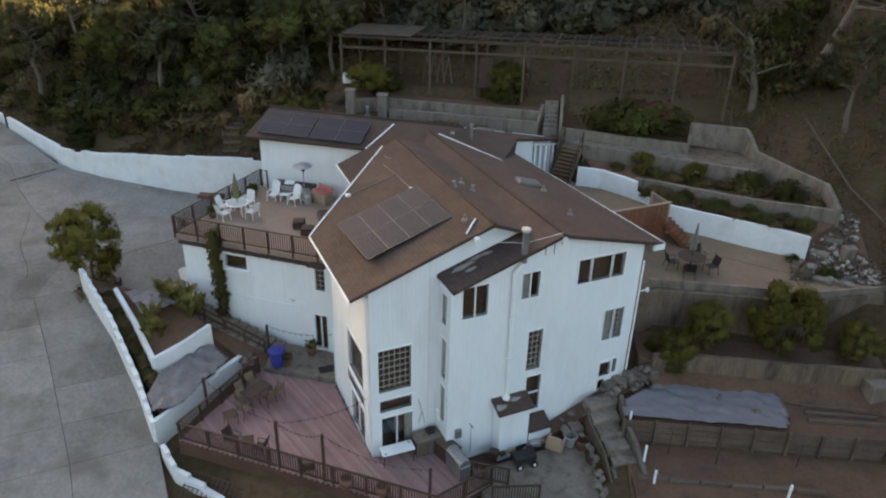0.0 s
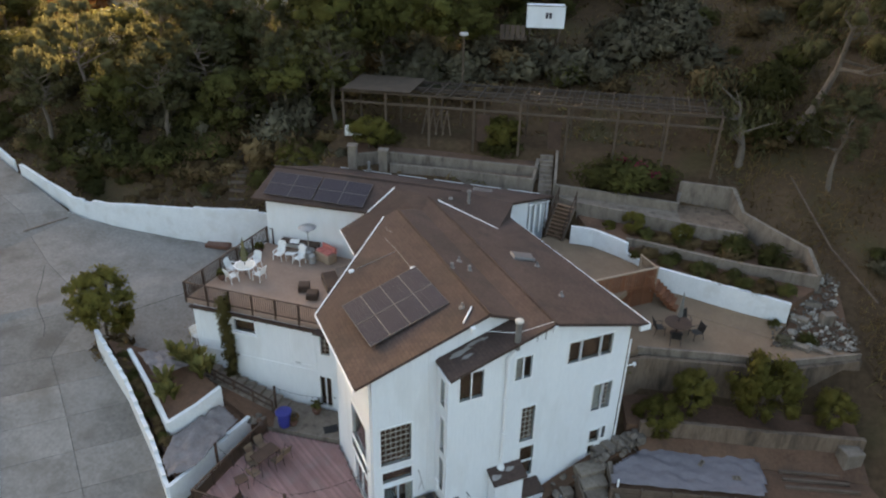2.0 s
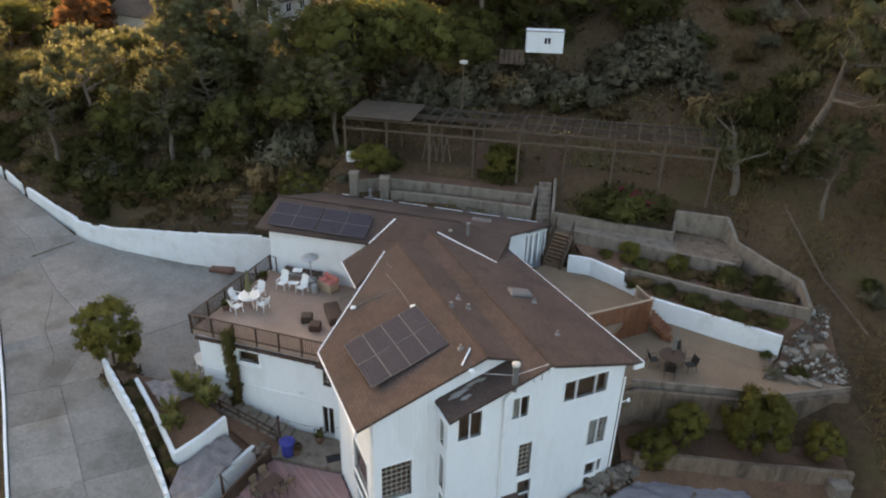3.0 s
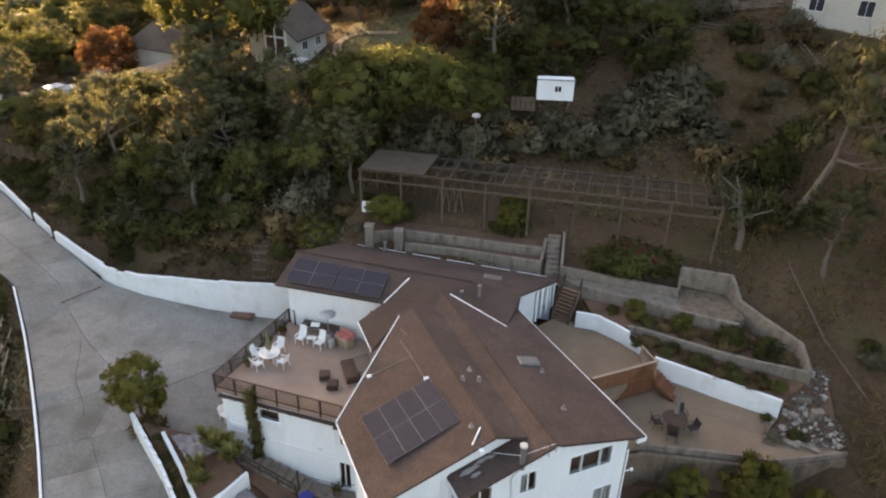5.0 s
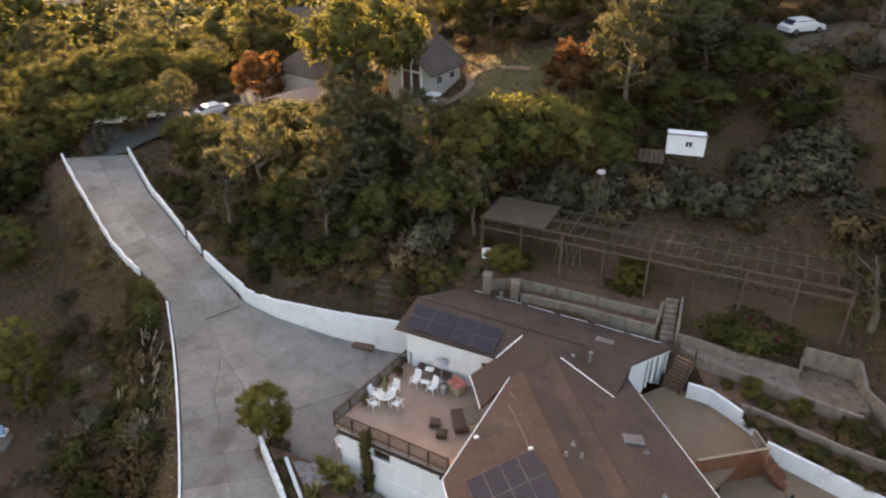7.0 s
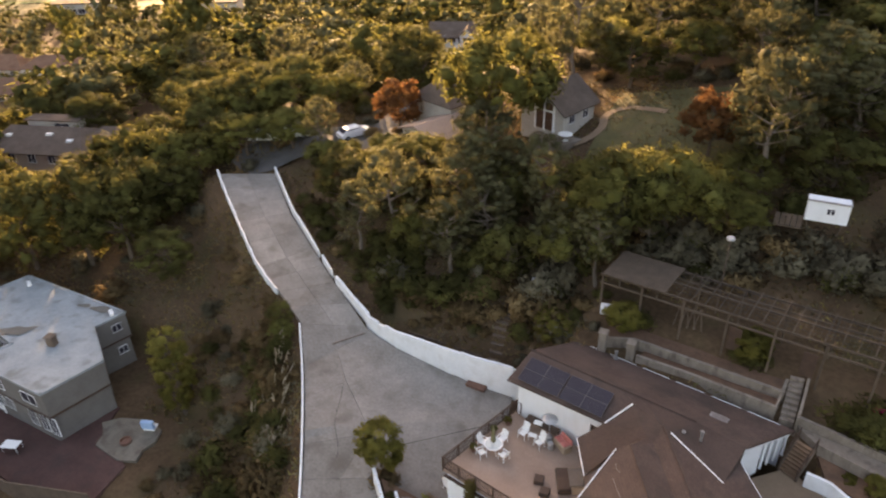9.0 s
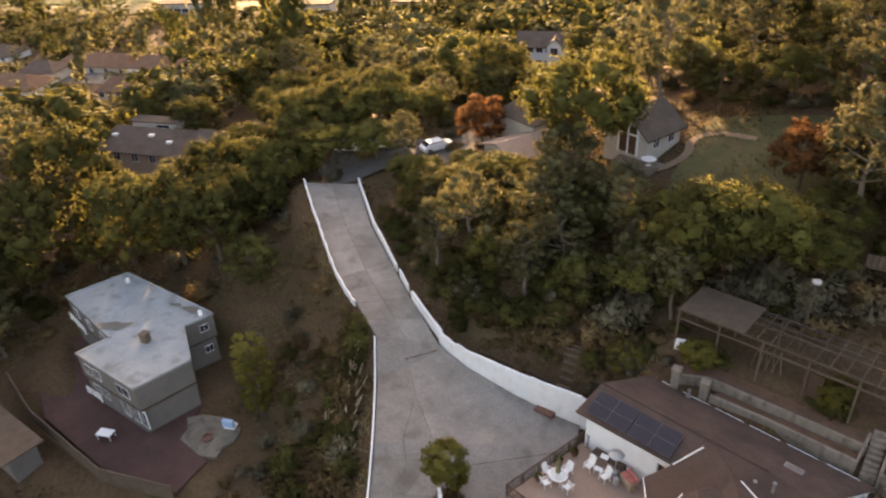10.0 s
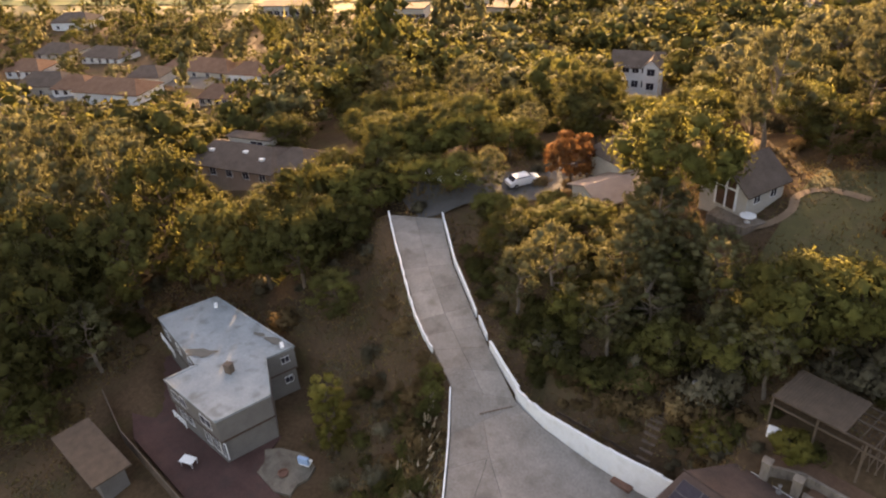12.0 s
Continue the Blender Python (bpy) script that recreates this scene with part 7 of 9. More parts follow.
for i in range(15):
    s = i / 14
    x, y = -20.75 + 4.75 * s + RNG.normal() * 0.08, 30.05 - 5.4 * s + RNG.normal() * 0.1
    plant(["dry", "green", "dry"][i % 3], x, y, RNG.uniform(0.24, 0.36), RNG.uniform(0.7, 1.1), -2.2 - 1.75 * s)
# ---- right-hand garden ----
# redwood fence of the upper patio, with a pale cap rail
fence = thing("patio_fence", (0, 0, 0), "redwood board fence with a pale cap rail", "fence")
f0, f1 = Vector((6.1, 32.45, 0.8)), Vector((10.1, 34.6, 0.8))
fl = (f1 - f0).length
fm = Matrix.Translation(f0) @ Matrix.Rotation(math.atan2(f1.y - f0.y, f1.x - f0.x), 4, "Z")
for i in range(int(fl / 0.15)):
    b = BM()
    bx(b, i * 0.15 + 0.02, i * 0.15 + 0.125, -0.012, 0.012, 0.02, 2.35 if i % 3 else 2.3, fm)
    part("board", b, REDWOOD, fence)
b = BM()
bx(b, -0.05, fl + 0.05, -0.05, -0.014, 1.22, 1.34, fm)
part("mid_rail", b, REDWOOD, fence)
b = BM()
bx(b, -0.1, fl + 0.1, -0.07, 0.07, 2.36, 2.42, fm)
part("cap_rail", b, CAPWOOD, fence, "pale timber cap rail")
for s in (0, fl / 2, fl):
    b = BM()
    bx(b, s - 0.06, s + 0.06, 0.015, 0.13, 0, 2.36, fm)
    part("post", b, REDWOOD, fence)
rail_run(fence, (10.1, 34.6), (9.4, 36.1), 2.1, 2.1, 1.0, 1.5, 0.12, CAPWOOD)
st = thing("patio_steps", (0, 0, 0), "brown timber steps between the two patios", "steps")
for i in range(7):
    b = BM()
    bx(b, -0.17, 0.17, -0.62, 0.5, -0.18 - 0.02 * i, 0.0, Matrix.Translation((10.2 + 0.21 * i, 34.95 - 0.1 * i, 1.98 - 0.17 * i)) @ Matrix.Rotation(radians(-25), 4, "Z"), 0.01)
    part("step", b, REDWOOD, st)
ws = thing("timber_stairs", (0, 0, 0), "weathered timber stairs up to the terrace", "stairs")
STAIRWOOD = surf("brown_stair_timber", (0.13, 0.075, 0.045), (0.24, 0.145, 0.09), 0.8, 1.2, 14, 0.25, rand=0.12)
sd = Vector((0.62, 1.18)).normalized()
sn = Vector((sd.y, -sd.x))
sturn = math.atan2(sn.y, sn.x)
for i in range(9):
    b = BM()
    c = Vector((4.48, 39.7)) + sd * 0.16 * i
    bx(b, -0.57, 0.57, -0.13, 0.13, -0.05, 0.0, Matrix.Translation((c.x, c.y, 2.28 + 0.205 * i)) @ Matrix.Rotation(sturn, 4, "Z"))
    part("tread", b, STAIRWOOD, ws)
for k in (-0.62, 0.62):
    b = BM()
    p0, p1 = Vector((4.4, 39.55)) + sn * k, Vector((5.15, 40.98)) + sn * k
    rod(b, (p0.x, p0.y, 2.1), (p1.x, p1.y, 4.0), 0.09, 0.09, 4)
    part("stringer", b, TIMBER, ws)
    b = BM()
    rod(b, (p0.x, p0.y, 3.05), (p1.x, p1.y, 4.9), 0.04, 0.04, 6)
    for q, z0_, z1_ in ((p0, 2.1, 3.1), (p0.lerp(p1, 0.5), 3.0, 4.0), (p1, 3.9, 5.0)):
        rod(b, (q.x, q.y, z0_), (q.x, q.y, z1_), 0.045, 0.045, 6)
    part("handrail", b, BROWN, ws)

rt = thing("patio_table", (10.95, 31.5, 0.8), "round dark brown table on the lower patio", "table")
b = BM()
lathe(b, [(0.7, 0.7), (0.73, 0.72), (0.7, 0.74)], 24)
part("tabletop", b, BROWN, rt)
b = BM()
lathe(b, [(0.35, 0), (0.33, 0.04), (0.06, 0.08), (0.05, 0.7)], 12)
part("pedestal", b, BROWN, rt)
u2 = thing("patio_umbrella", (10.95, 31.5, 0.8), "closed grey umbrella standing in the dark table", "umbrella")
b = BM()
rod(b, (0, 0, 0.05), (0, 0, 2.6), 0.022)
part("pole", b, DARK, u2)
b = BM()
lathe(b, [(0.06, 1.1), (0.15, 1.16), (0.11, 1.8), (0.05, 2.5), (0.02, 2.65)], 9)
part("canopy", b, surf("grey_canvas", (0.13, 0.12, 0.105), (0.2, 0.185, 0.165), 0.9, 3, 30, 0.2), u2, "folded grey canopy")
for x, y, a in ((9.95, 31.4, 100), (10.7, 30.55, 170), (11.9, 31.15, -70), (11.5, 32.3, 20)):
    deck_chair(x, y, a, DARK, 0.8, "dark metal chair round the patio table", "dark chairs round the patio table")
# rock pile and boulders at the end of the white wall


def boulder(x, y, z, r, seed, group, label, mat=None):
    rng = np.random.default_rng(seed)
    b = BM()
    bmesh.ops.create_icosphere(b, subdivisions=1 if r < 0.15 else 2, radius=1)
    sc = rng.uniform(0.65, 1.15, 3) * r
    ph = rng.random(3) * 9
    for v in b.verts:
        k = 1 + 0.22 * math.sin(3.1 * v.co.x + ph[0]) * math.cos(2.7 * v.co.y + ph[1]) + 0.12 * math.sin(6 * v.co.z + ph[2])
        v.co = Vector((v.co.x * sc[0] * k, v.co.y * sc[1] * k, v.co.z * sc[2] * 0.75 * k))
    return solid("boulder", b, mat or STONE, label, "rock", group, place=(x, y, z), turn=float(rng.random() * 360))


for i in range(16):
    boulder(-12.0 + RNG.normal() * 0.4, 27.3 + RNG.normal() * 0.35, -4.15 + RNG.uniform(0, 0.15), RNG.uniform(0.08, 0.22), 700 + i, "stones by the landing", "rough stone heaped at the end of the planter")
for i in range(290):
    s, w = RNG.random(), RNG.random()
    x, y = 15.9 + 4.4 * w + 0.3 * math.sin(9 * s), 30.9 + 5.0 * s
    if x < 17.4 and 32.2 < y < 34.3 or x > 18.6 + 0.5 * (35.5 - y) and y < 33.0:
        continue
    zz = 0.84 + max(0, y - 31.2) * 0.375
    boulder(x, y, zz + RNG.uniform(0.0, 0.14), RNG.uniform(0.05, 0.14) if i % 9 else RNG.uniform(0.16, 0.26), i, "rocks of the dry bank", "rough pale stone in the rubble bank", PALESTONE)
# small stones between the larger ones
rb = np.random.default_rng(61)
SM = []
for i in range(900):
    s, w = rb.random(), rb.random()
    x, y = 15.8 + 4.6 * w + 0.3 * math.sin(9 * s), 30.8 + 5.2 * s
    if x < 17.4 and 32.2 < y < 34.3:
        continue
    P = ICO_V * rb.uniform(0.03, 0.1) * rb.uniform(0.6, 1.2, 3) * (1 + rb.normal(size=(12, 1)) * 0.12) + (x, y, 0.86 + max(0, y - 31.2) * 0.375 + rb.uniform(0, 0.1))
    SM.append(P[ICO_F])
tagged(new("rubble", quad_mesh("rubble", np.concatenate(SM), STONE)), "loose small brown-grey rubble on the bank", "rubble", kind="stuff")
for x, y, z, l, d, h, a, tilt in ((17.9, 32.9, 0.75, 1.0, 0.3, 0.95, -28, 14), (19.2, 32.75, 0.8, 0.75, 0.4, 1.3, 8, 6), (17.9, 34.3, 1.75, 1.3, 0.8, 0.28, 30, 12), (18.9, 34.0, 1.7, 0.9, 0.7, 0.25, -15, -10), (17.3, 31.0, 0.75, 1.2, 0.35, 0.3, -35, 8), (18.4, 30.75, 0.7, 1.3, 0.4, 0.3, -30, 5)):
    b = BM()
    vs = bx(b, -l / 2, l / 2, -d / 2, d / 2, -0.3, h, soft=0.06)
    for v in vs:
        v.co += Vector((RNG.normal(), RNG.normal(), RNG.normal())) * 0.035
    o = solid("concrete_slab", b, OLD_CONCRETE, "broken slab of weathered concrete in the rubble", "slab", "broken slabs in the rubble")
    o.matrix_basis = pose(x, y, z, tilt, 0, a)
slab_thing("rubble_bank", [(16.2, 31.2, 0.8), (20.3, 31.2, 0.8), (20.6, 35.7, 2.45), (16.0, 35.5, 2.45), (17.3, 33.9, 1.7), (17.3, 32.7, 1.1)], 0.6, SOIL, "earth bank under the rubble", "soil")
b = BM()
rod(b, (14.5, 37.6, 3.1), (16.5, 36.95, 3.05), 0.05, 0.04, 6)
solid("pole", b, CAPWOOD, "pale wooden pole lying on the terrace", "pole")
b = BM()
knots = [(19.9, 43.7), (21.2, 38.2), (22.7, 34.5)]
for p, q in zip(knots[:-1], knots[1:]):
    rod(b, (*p, gz(*p) + 0.35), (*q, gz(*q) + 0.3), 0.06, 0.06, 6)
solid("log", b, TIMBER, "long thin log lying down the dry bank", "log")
# stone steps beside the house
ss = thing("stone_steps", (0, 0, 0), "broad stone steps descending beside the house", "steps")
STEP_EDGES = [((5.59, 24.1), (6.87, 24.66)), ((5.69, 23.5), (6.97, 23.93)), ((5.97, 22.86), (7.09, 23.19)), ((6.26, 22.26), (7.35, 22.57)), ((6.48, 21.67), (7.57, 21.94)), ((6.51, 21.08), (7.56, 21.31)), ((6.72, 20.54), (7.8, 20.73)), ((6.9, 19.9), (8.0, 20.05)), ((7.05, 19.3), (8.15, 19.4))]
for i, ((ax, ay), (bx_, by)) in enumerate(STEP_EDGES):
    b = BM()
    w = math.dist((ax, ay), (bx_, by)) / 2
    bx(b, -w, w, -0.06, 0.74, -0.5, 0.0, Matrix.Translation(((ax + bx_) / 2, (ay + by) / 2, -2.95 - 0.25 * i)) @ Matrix.Rotation(math.atan2(by - ay, bx_ - ax) + RNG.normal() * 0.04, 4, "Z"), 0.045)
    part("step", b, STEPSTONE, ss)
wall_thing("stone_edge", [(7.05, 24.8, -4, -2.6), (7.15, 24.0, -4.6, -2.9), (7.3, 23.2, -5, -3.2), (7.55, 22.5, -5, -3.45), (7.8, 21.3, -5, -3.95), (8.1, 20.0, -5.5, -4.5)], 0.2, STONE, "rough stone edging beside the steps", 0.5)
wall_thing("stone_edge", [(5.45, 24.1, -4.6, -2.98), (5.55, 23.5, -5, -3.22), (5.85, 22.8, -5, -3.5), (6.15, 22.1, -5, -3.78), (6.35, 21.0, -5.2, -4.25), (6.6, 20.0, -5.5, -4.7)], 0.09, TIMBER, "sloping pale plank edge beside the steps", 0.5)
b = BM()
prism(b, [(*toW(7.4, -1.3), -4.55), (*toW(12.7, -1.3), -2.45), (*toW(12.9, -2.2), -2.5), (*toW(7.4, -2.0), -4.58)], 0.5)
solid("bank_soil", b, SOIL, "bare soil banked against the house", "soil", kind="structure")
for i in range(30):
    u = RNG.uniform(8.3, 13.2)
    x, y = toW(u, RNG.uniform(-2.5, -1.6))
    boulder(x, y, np.interp(u, [7.4, 12.7], [-4.5, -2.45]), RNG.uniform(0.08, 0.22), 300 + i, "stones on the bank", "rough stone on the bank by the house")
for i in range(5):
    b = BM()
    bx(b, -0.4, 0.4, -0.26, 0.26, -0.5, 0.0, Matrix.Translation((6.6 + 0.5 * i, 25.75 + 0.14 * i, -2.62 + 0.16 * i)) @ Matrix.Rotation(radians(-55 + RNG.normal() * 16), 4, "Z"), 0.05)
    part("step", b, STONE, ss)
for i in range(40):
    s = RNG.random()
    x, y = 6.6 + 2.3 * s + RNG.normal() * 0.3, 25.2 + 1.0 * s + RNG.normal() * 0.25
    boulder(x, y, max(gz(x, y), -2.85 + 0.9 * s), RNG.uniform(0.07, 0.2), 500 + i, "stones beside the steps", "loose rough stone beside the steps")
for i in range(26):
    s = RNG.random()
    boulder(5.2 + 0.9 * s + RNG.normal() * 0.12, 24.4 - 4.4 * s, -3.7 - 0.9 * s, RNG.uniform(0.08, 0.22), 600 + i, "stones beside the steps", "loose rough stone beside the steps")
# yard clutter
b = BM()
vs = bx(b, -0.3, 0.3, -0.3, 0.3, 0, 0.75, soft=0.03)
solid("planter_box", b, OLD_CONCRETE, "square concrete planter standing in the yard", "planter", place=(5.0, 23.9, -4.62), turn=20)
for x, y, r, h, m_, lab in ((4.55, 24.05, 0.26, 0.5, OLD_CONCRETE, "pale round empty plant pot in the yard"), (4.75, 23.35, 0.3, 0.55, GALV, "grey metal tub standing in the yard"), (5.3, 23.2, 0.32, 0.5, TERRA, "brown clay tub standing in the yard"), (5.75, 23.0, 0.3, 0.4, BLACK, "black plastic tub in the yard")):
    t = thing("tub", (x, y, -4.62), lab, "tub")
    b = BM()
    lathe(b, [(r * 0.75, 0), (r, h), (r * 1.08, h), (r * 1.08, h + 0.04), (r * 0.9, h + 0.04), (r * 0.7, 0.08)], 16)
    part("body", b, m_, t)
wk = thing("wicker_armchair", (4.05, 23.0, -4.62), "tan wicker armchair standing in the yard", "chair", turn=160)
for nm, a in (("seat", (-0.3, 0.3, -0.3, 0.3, 0.1, 0.42)), ("backrest", (-0.33, 0.33, 0.25, 0.36, 0.3, 0.95)), ("armrest", (-0.4, -0.3, -0.3, 0.3, 0.1, 0.62)), ("armrest", (0.3, 0.4, -0.3, 0.3, 0.1, 0.62))):
    b = BM()
    bx(b, *a, soft=0.03)
    part(nm, b, TANBOX, wk)
wb = thing("garden_cart", (2.6, 21.9, -4.62), "dark garden cart with rubber wheels in the yard", "cart", turn=25)
b = BM()
bx(b, -0.55, 0.5, -0.3, 0.3, 0.28, 0.6, soft=0.03)
part("tray", b, DARK, wb)
for x, y in ((-0.35, -0.36), (-0.35, 0.36), (0.35, -0.36), (0.35, 0.36)):
    b = BM()
    rod(b, (x, y - 0.04, 0.17), (x, y + 0.04, 0.17), 0.17, 0.17, 16)
    w_ = part("wheel", b, BLACK, wb)
    b = BM()
    rod(b, (x, y - 0.05, 0.17), (x, y + 0.05, 0.17), 0.07, 0.07, 10)
    part("hub", b, TRIM, w_, "pale wheel hub")
b = BM()
rod(b, (0.5, 0, 0.4), (1.0, 0, 0.85), 0.02)
part("handle", b, DARK, wb)
for i, (x, y) in enumerate(((1.6, 22.4), (2.0, 22.7), (2.4, 22.95), (3.1, 23.2), (1.25, 22.15), (3.5, 23.5), (2.9, 22.6))):
    b = BM()
    w, h = RNG.uniform(0.15, 0.35), RNG.uniform(0.15, 0.4)
    bx(b, -w, w, -0.2, 0.2, 0, h, soft=0.03)
    solid("storage_box", b, (BROWN, TANBOX, BLACK, GALV)[i % 4], "small box of garden gear against the wall", "box", "boxes of garden gear", place=(x, y, -4.62), turn=RNG.uniform(0, 90))
# raised beds: board walls, tarp, white posts
bw = thing("bed_board_wall", (0, 0, 0), "weathered board wall of the raised bed", "wall", kind="structure")
for i in range(9):
    x0 = 6.95 + 1.45 * i
    b = BM()
    bx(b, x0, x0 + 0.12, 23.1, 23.3, -4.3, -2.72)
    part("post", b, TIMBER, bw)
    for j in range(4):
        b = BM()
        bx(b, x0 + 0.1, x0 + 1.45, 23.24 + RNG.uniform(0, 0.02), 23.29, -4.02 + 0.31 * j, -3.73 + 0.31 * j)
        part("board", b, TIMBER, bw)
bw2 = thing("bed_board_wall", (0, 0, 0), "grey sleeper edging of the lower bed", "wall", kind="structure")
for i in range(6):
    b = BM()
    bx(b, 7.4 + 1.3 * i, 8.66 + 1.3 * i, 20.7, 20.9, -4.4, -3.7 + RNG.uniform(-0.04, 0.04), soft=0.02)
    part("sleeper", b, TIMBER, bw2)
b = BM()
prism(b, [(7.2, 20.85, -3.85), (16, 20.7, -3.85), (16, 17.5, -4.0), (7.2, 17.5, -4.0)], 0.5)
solid("bed_soil", b, SOIL, "dark soil of the lowest bed", "soil", kind="structure")
draped("tarp", [(7.0, 23.4), (7.15, 24.5), (9.0, 26.1), (10.6, 26.35), (12.2, 26.2), (14.4, 25.8), (14.5, 24.5), (14.2, 23.4)], lambda X, Y: -2.78 + 0.03 * np.sin(X * 2) * np.cos(Y * 1.7), "large mauve-grey tarp over the raised bed", TARP, 8)
for x, y in ((11.6, 25.2), (13.1, 24.4)):
    cb = thing("cinder_block", (x, y, -2.74), "pale hollow concrete block holding down the tarp", "block", "blocks on the tarp", turn=float(RNG.uniform(0, 90)))
    for a in ((-0.2, 0.2, -0.1, -0.06), (-0.2, 0.2, 0.06, 0.1), (-0.2, -0.16, -0.06, 0.06), (0.16, 0.2, -0.06, 0.06), (-0.02, 0.02, -0.06, 0.06)):
        b = BM()
        bx(b, *a, 0, 0.19)
        part("web", b, OLD_CONCRETE, cb)
for x, y, z in ((7.3, 23.4, -3.45), (7.8, 21.8, -3.95), (8.05, 20.6, -4.2), (13.4, 20.2, -4.0)):
    b = BM()
    bx(b, -0.045, 0.045, -0.045, 0.045, -0.2, 1.05, soft=0.008)
    solid("white_post", b, TRIM, "short white wooden post by the beds", "post", "white posts by the beds", place=(x, y, z))
for x, y in ((11.0, 22.2), (9.0, 22.6), (14.5, 22.4)):
    b = BM()
    rod(b, (0, 0, -0.2), (0.03, 0, 1.3), 0.03, 0.02, 6)
    solid("stake", b, BROWN, "thin brown stake in the vegetable bed", "stake", "stakes in the bed", place=(x, y, -4.0))
for k in range(3):
    b = BM()
    bx(b, 15.4, 18.9 - 0.3 * k, -0.07, 0.07, -2.86, -2.7, Matrix.Translation((0, 24.27 + 0.5 * k, 0)), 0.01)
    solid("timber", b, TIMBER, "weathered timber lying on the raised bed", "timber", "timbers on the raised bed")
b = BM()
bx(b, -0.5, 0.5, -0.4, 0.4, 0, 1.2, soft=0.04)
solid("water_tank", b, OLD_CONCRETE, "grey concrete block standing by the retaining wall", "block", place=(18.9, 26.0, -2.85), turn=15)
# shrubs of the terraces
for k, x, y, s, z in (("cit", 9.3, 39.4, 0.4, 3.0), ("dry", 12.4, 38.2, 0.6, 2.75), ("green", 15.2, 37.4, 0.75, 3.0), ("cit", 12.2, 38.3, 0.36, 3.0), ("green", 17.0, 36.6, 0.8, 2.9), ("dry", 14.6, 36.6, 0.6, 2.75), ("dry", 11.0, 38.6, 0.5, 2.75), ("dry", 17.3, 36.2, 0.6, 2.75),
                      ("dry", 6.6, 40.2, 0.5, 2.4), ("cit", 7.9, 39.9, 0.25, 2.6), ("dry", 10.0, 37.2, 0.5, 2.5), ("green", 11.0, 36.4, 0.45, 2.4), ("green", 12.8, 35.6, 0.5, 2.4), ("green", 14.6, 35.0, 0.55, 2.3), ("green", 16.3, 34.5, 0.5, 2.2), ("dry", 13.6, 35.2, 0.4, 2.3),
                      ("green", 17.9, 31.3, 0.4, 0.9), ("sage", 16.6, 31.2, 0.35, 0.8), ("green", 7.5, 28.9, 0.5, 0.0), ("green", 16.5, 32.6, 0.3, 1.0), ("green", 1.0, 46.6, 0.9, 5.0), ("green", -7.8, 47, 1.0, 5.2), ("green", -0.2, 46.5, 0.6, 5.3)):
    plant(k, x, y, s, 1.0, z)
hedge = make_bush("bougainvillea_hedge", "large dark hedge with a few pink flowers", 2.6, 3.0, OAK, 40, 110, 0.13, 91, "hedge", 0.7)
hedge.matrix_basis = pose(9.3, 43.2, 4.3, 0, 0, -12)
hedge.scale = (1.25, 0.75, 0.9)
fl_ = new("flowers", quad_mesh("flowers", leaf_quads([(0.3, -0.4, 2.1), (1.2, -0.8, 1.7), (-0.4, 0.2, 2.2)], [0.5, 0.4, 0.3], 40, 0.09), leafy("bougainvillea_pink", (0.25, 0.01, 0.06), (0.5, 0.03, 0.14), 0.3), True))
fl_.parent = hedge
# white plant stand on the terrace
b = BM()
for x, y in ((-0.3, 0), (0.3, 0), (0, 0.25)):
    rod(b, (x, y, 0), (x * 0.4, y * 0.4, 0.75), 0.025)
bx(b, -0.25, 0.25, -0.15, 0.2, 0.74, 0.78)
solid("plant_stand", b, WPLAST, "white plant stand in the garden terrace", "stand", place=(12.2, 38.4, 2.95))

# low dry growth filling the terrace beds
for i in range(26):
    q = (i // 2) / 12
    if i % 2:
        x, y, z = 9.2 + 9.0 * q, 39.2 - 3.3 * q, 2.95
    else:
        x, y, z = 9.6 + 7.4 * q, 37.1 - 3.6 * q, 2.45
    plant("dry" if i % 3 else "green", x + RNG.uniform(-0.3, 0.3), y + RNG.uniform(-0.4, 0.5), RNG.uniform(0.32, 0.5), RNG.uniform(0.7, 1.2), z)
# ---- pergola behind the house ----
pg = thing("pergola", (-11.0, 47.8, 6.1), "long weathered timber pergola with wire mesh behind the house", "pergola", turn=-9.5)
OLDWOOD = surf("old_grey_timber", (0.062, 0.044, 0.031), (0.118, 0.084, 0.06), 0.88, 1.2, 14, 0.3, rand=0.2)
PL, PD = 26.0, 3.6


def pz(s):
    return 2.75 + 0.7 * s / PL


for i in range(9):
    s = PL * i / 8
    for d in (0, PD):
        b = BM()
        bx(b, s - 0.07, s + 0.07, d - 0.07, d + 0.07, -0.8, pz(s))
        part("post", b, OLDWOOD, pg)
for d in (0, PD / 2, PD):
    for k, z in ((0, 0.0), (1, -0.75)):
        if k and d == PD / 2:
            continue
        b = BM()
        m = Matrix.Translation((0, d, pz(0) + z)) @ Matrix.Rotation(-math.atan2(0.7, PL), 4, "Y")
        bx(b, -0.2, PL + 0.2, -0.06, 0.06, -0.1, 0.05, m)
        part("beam", b, OLDWOOD, pg)
for i in range(27):
    s = PL * i / 26
    b = BM()
    bx(b, s - 0.03, s + 0.03, -0.2, PD + 0.2, pz(s) + 0.05, pz(s) + 0.13)
    part("rafter", b, OLDWOOD, pg)
b = BM()
for i in range(1, 7):
    d = PD * i / 7
    rod(b, (5.2, d, pz(5.2) + 0.15), (PL, d, pz(PL) + 0.15), 0.012, 0.012, 4)
for i in range(60):
    s = 5.2 + (PL - 5.2) * i / 60
    rod(b, (s, 0, pz(s) + 0.15), (s, PD, pz(s) + 0.15), 0.008, 0.008, 4)
part("wire_mesh", b, DARK, pg, "rusty wire mesh over the rafters")
b = BM()
prev = None
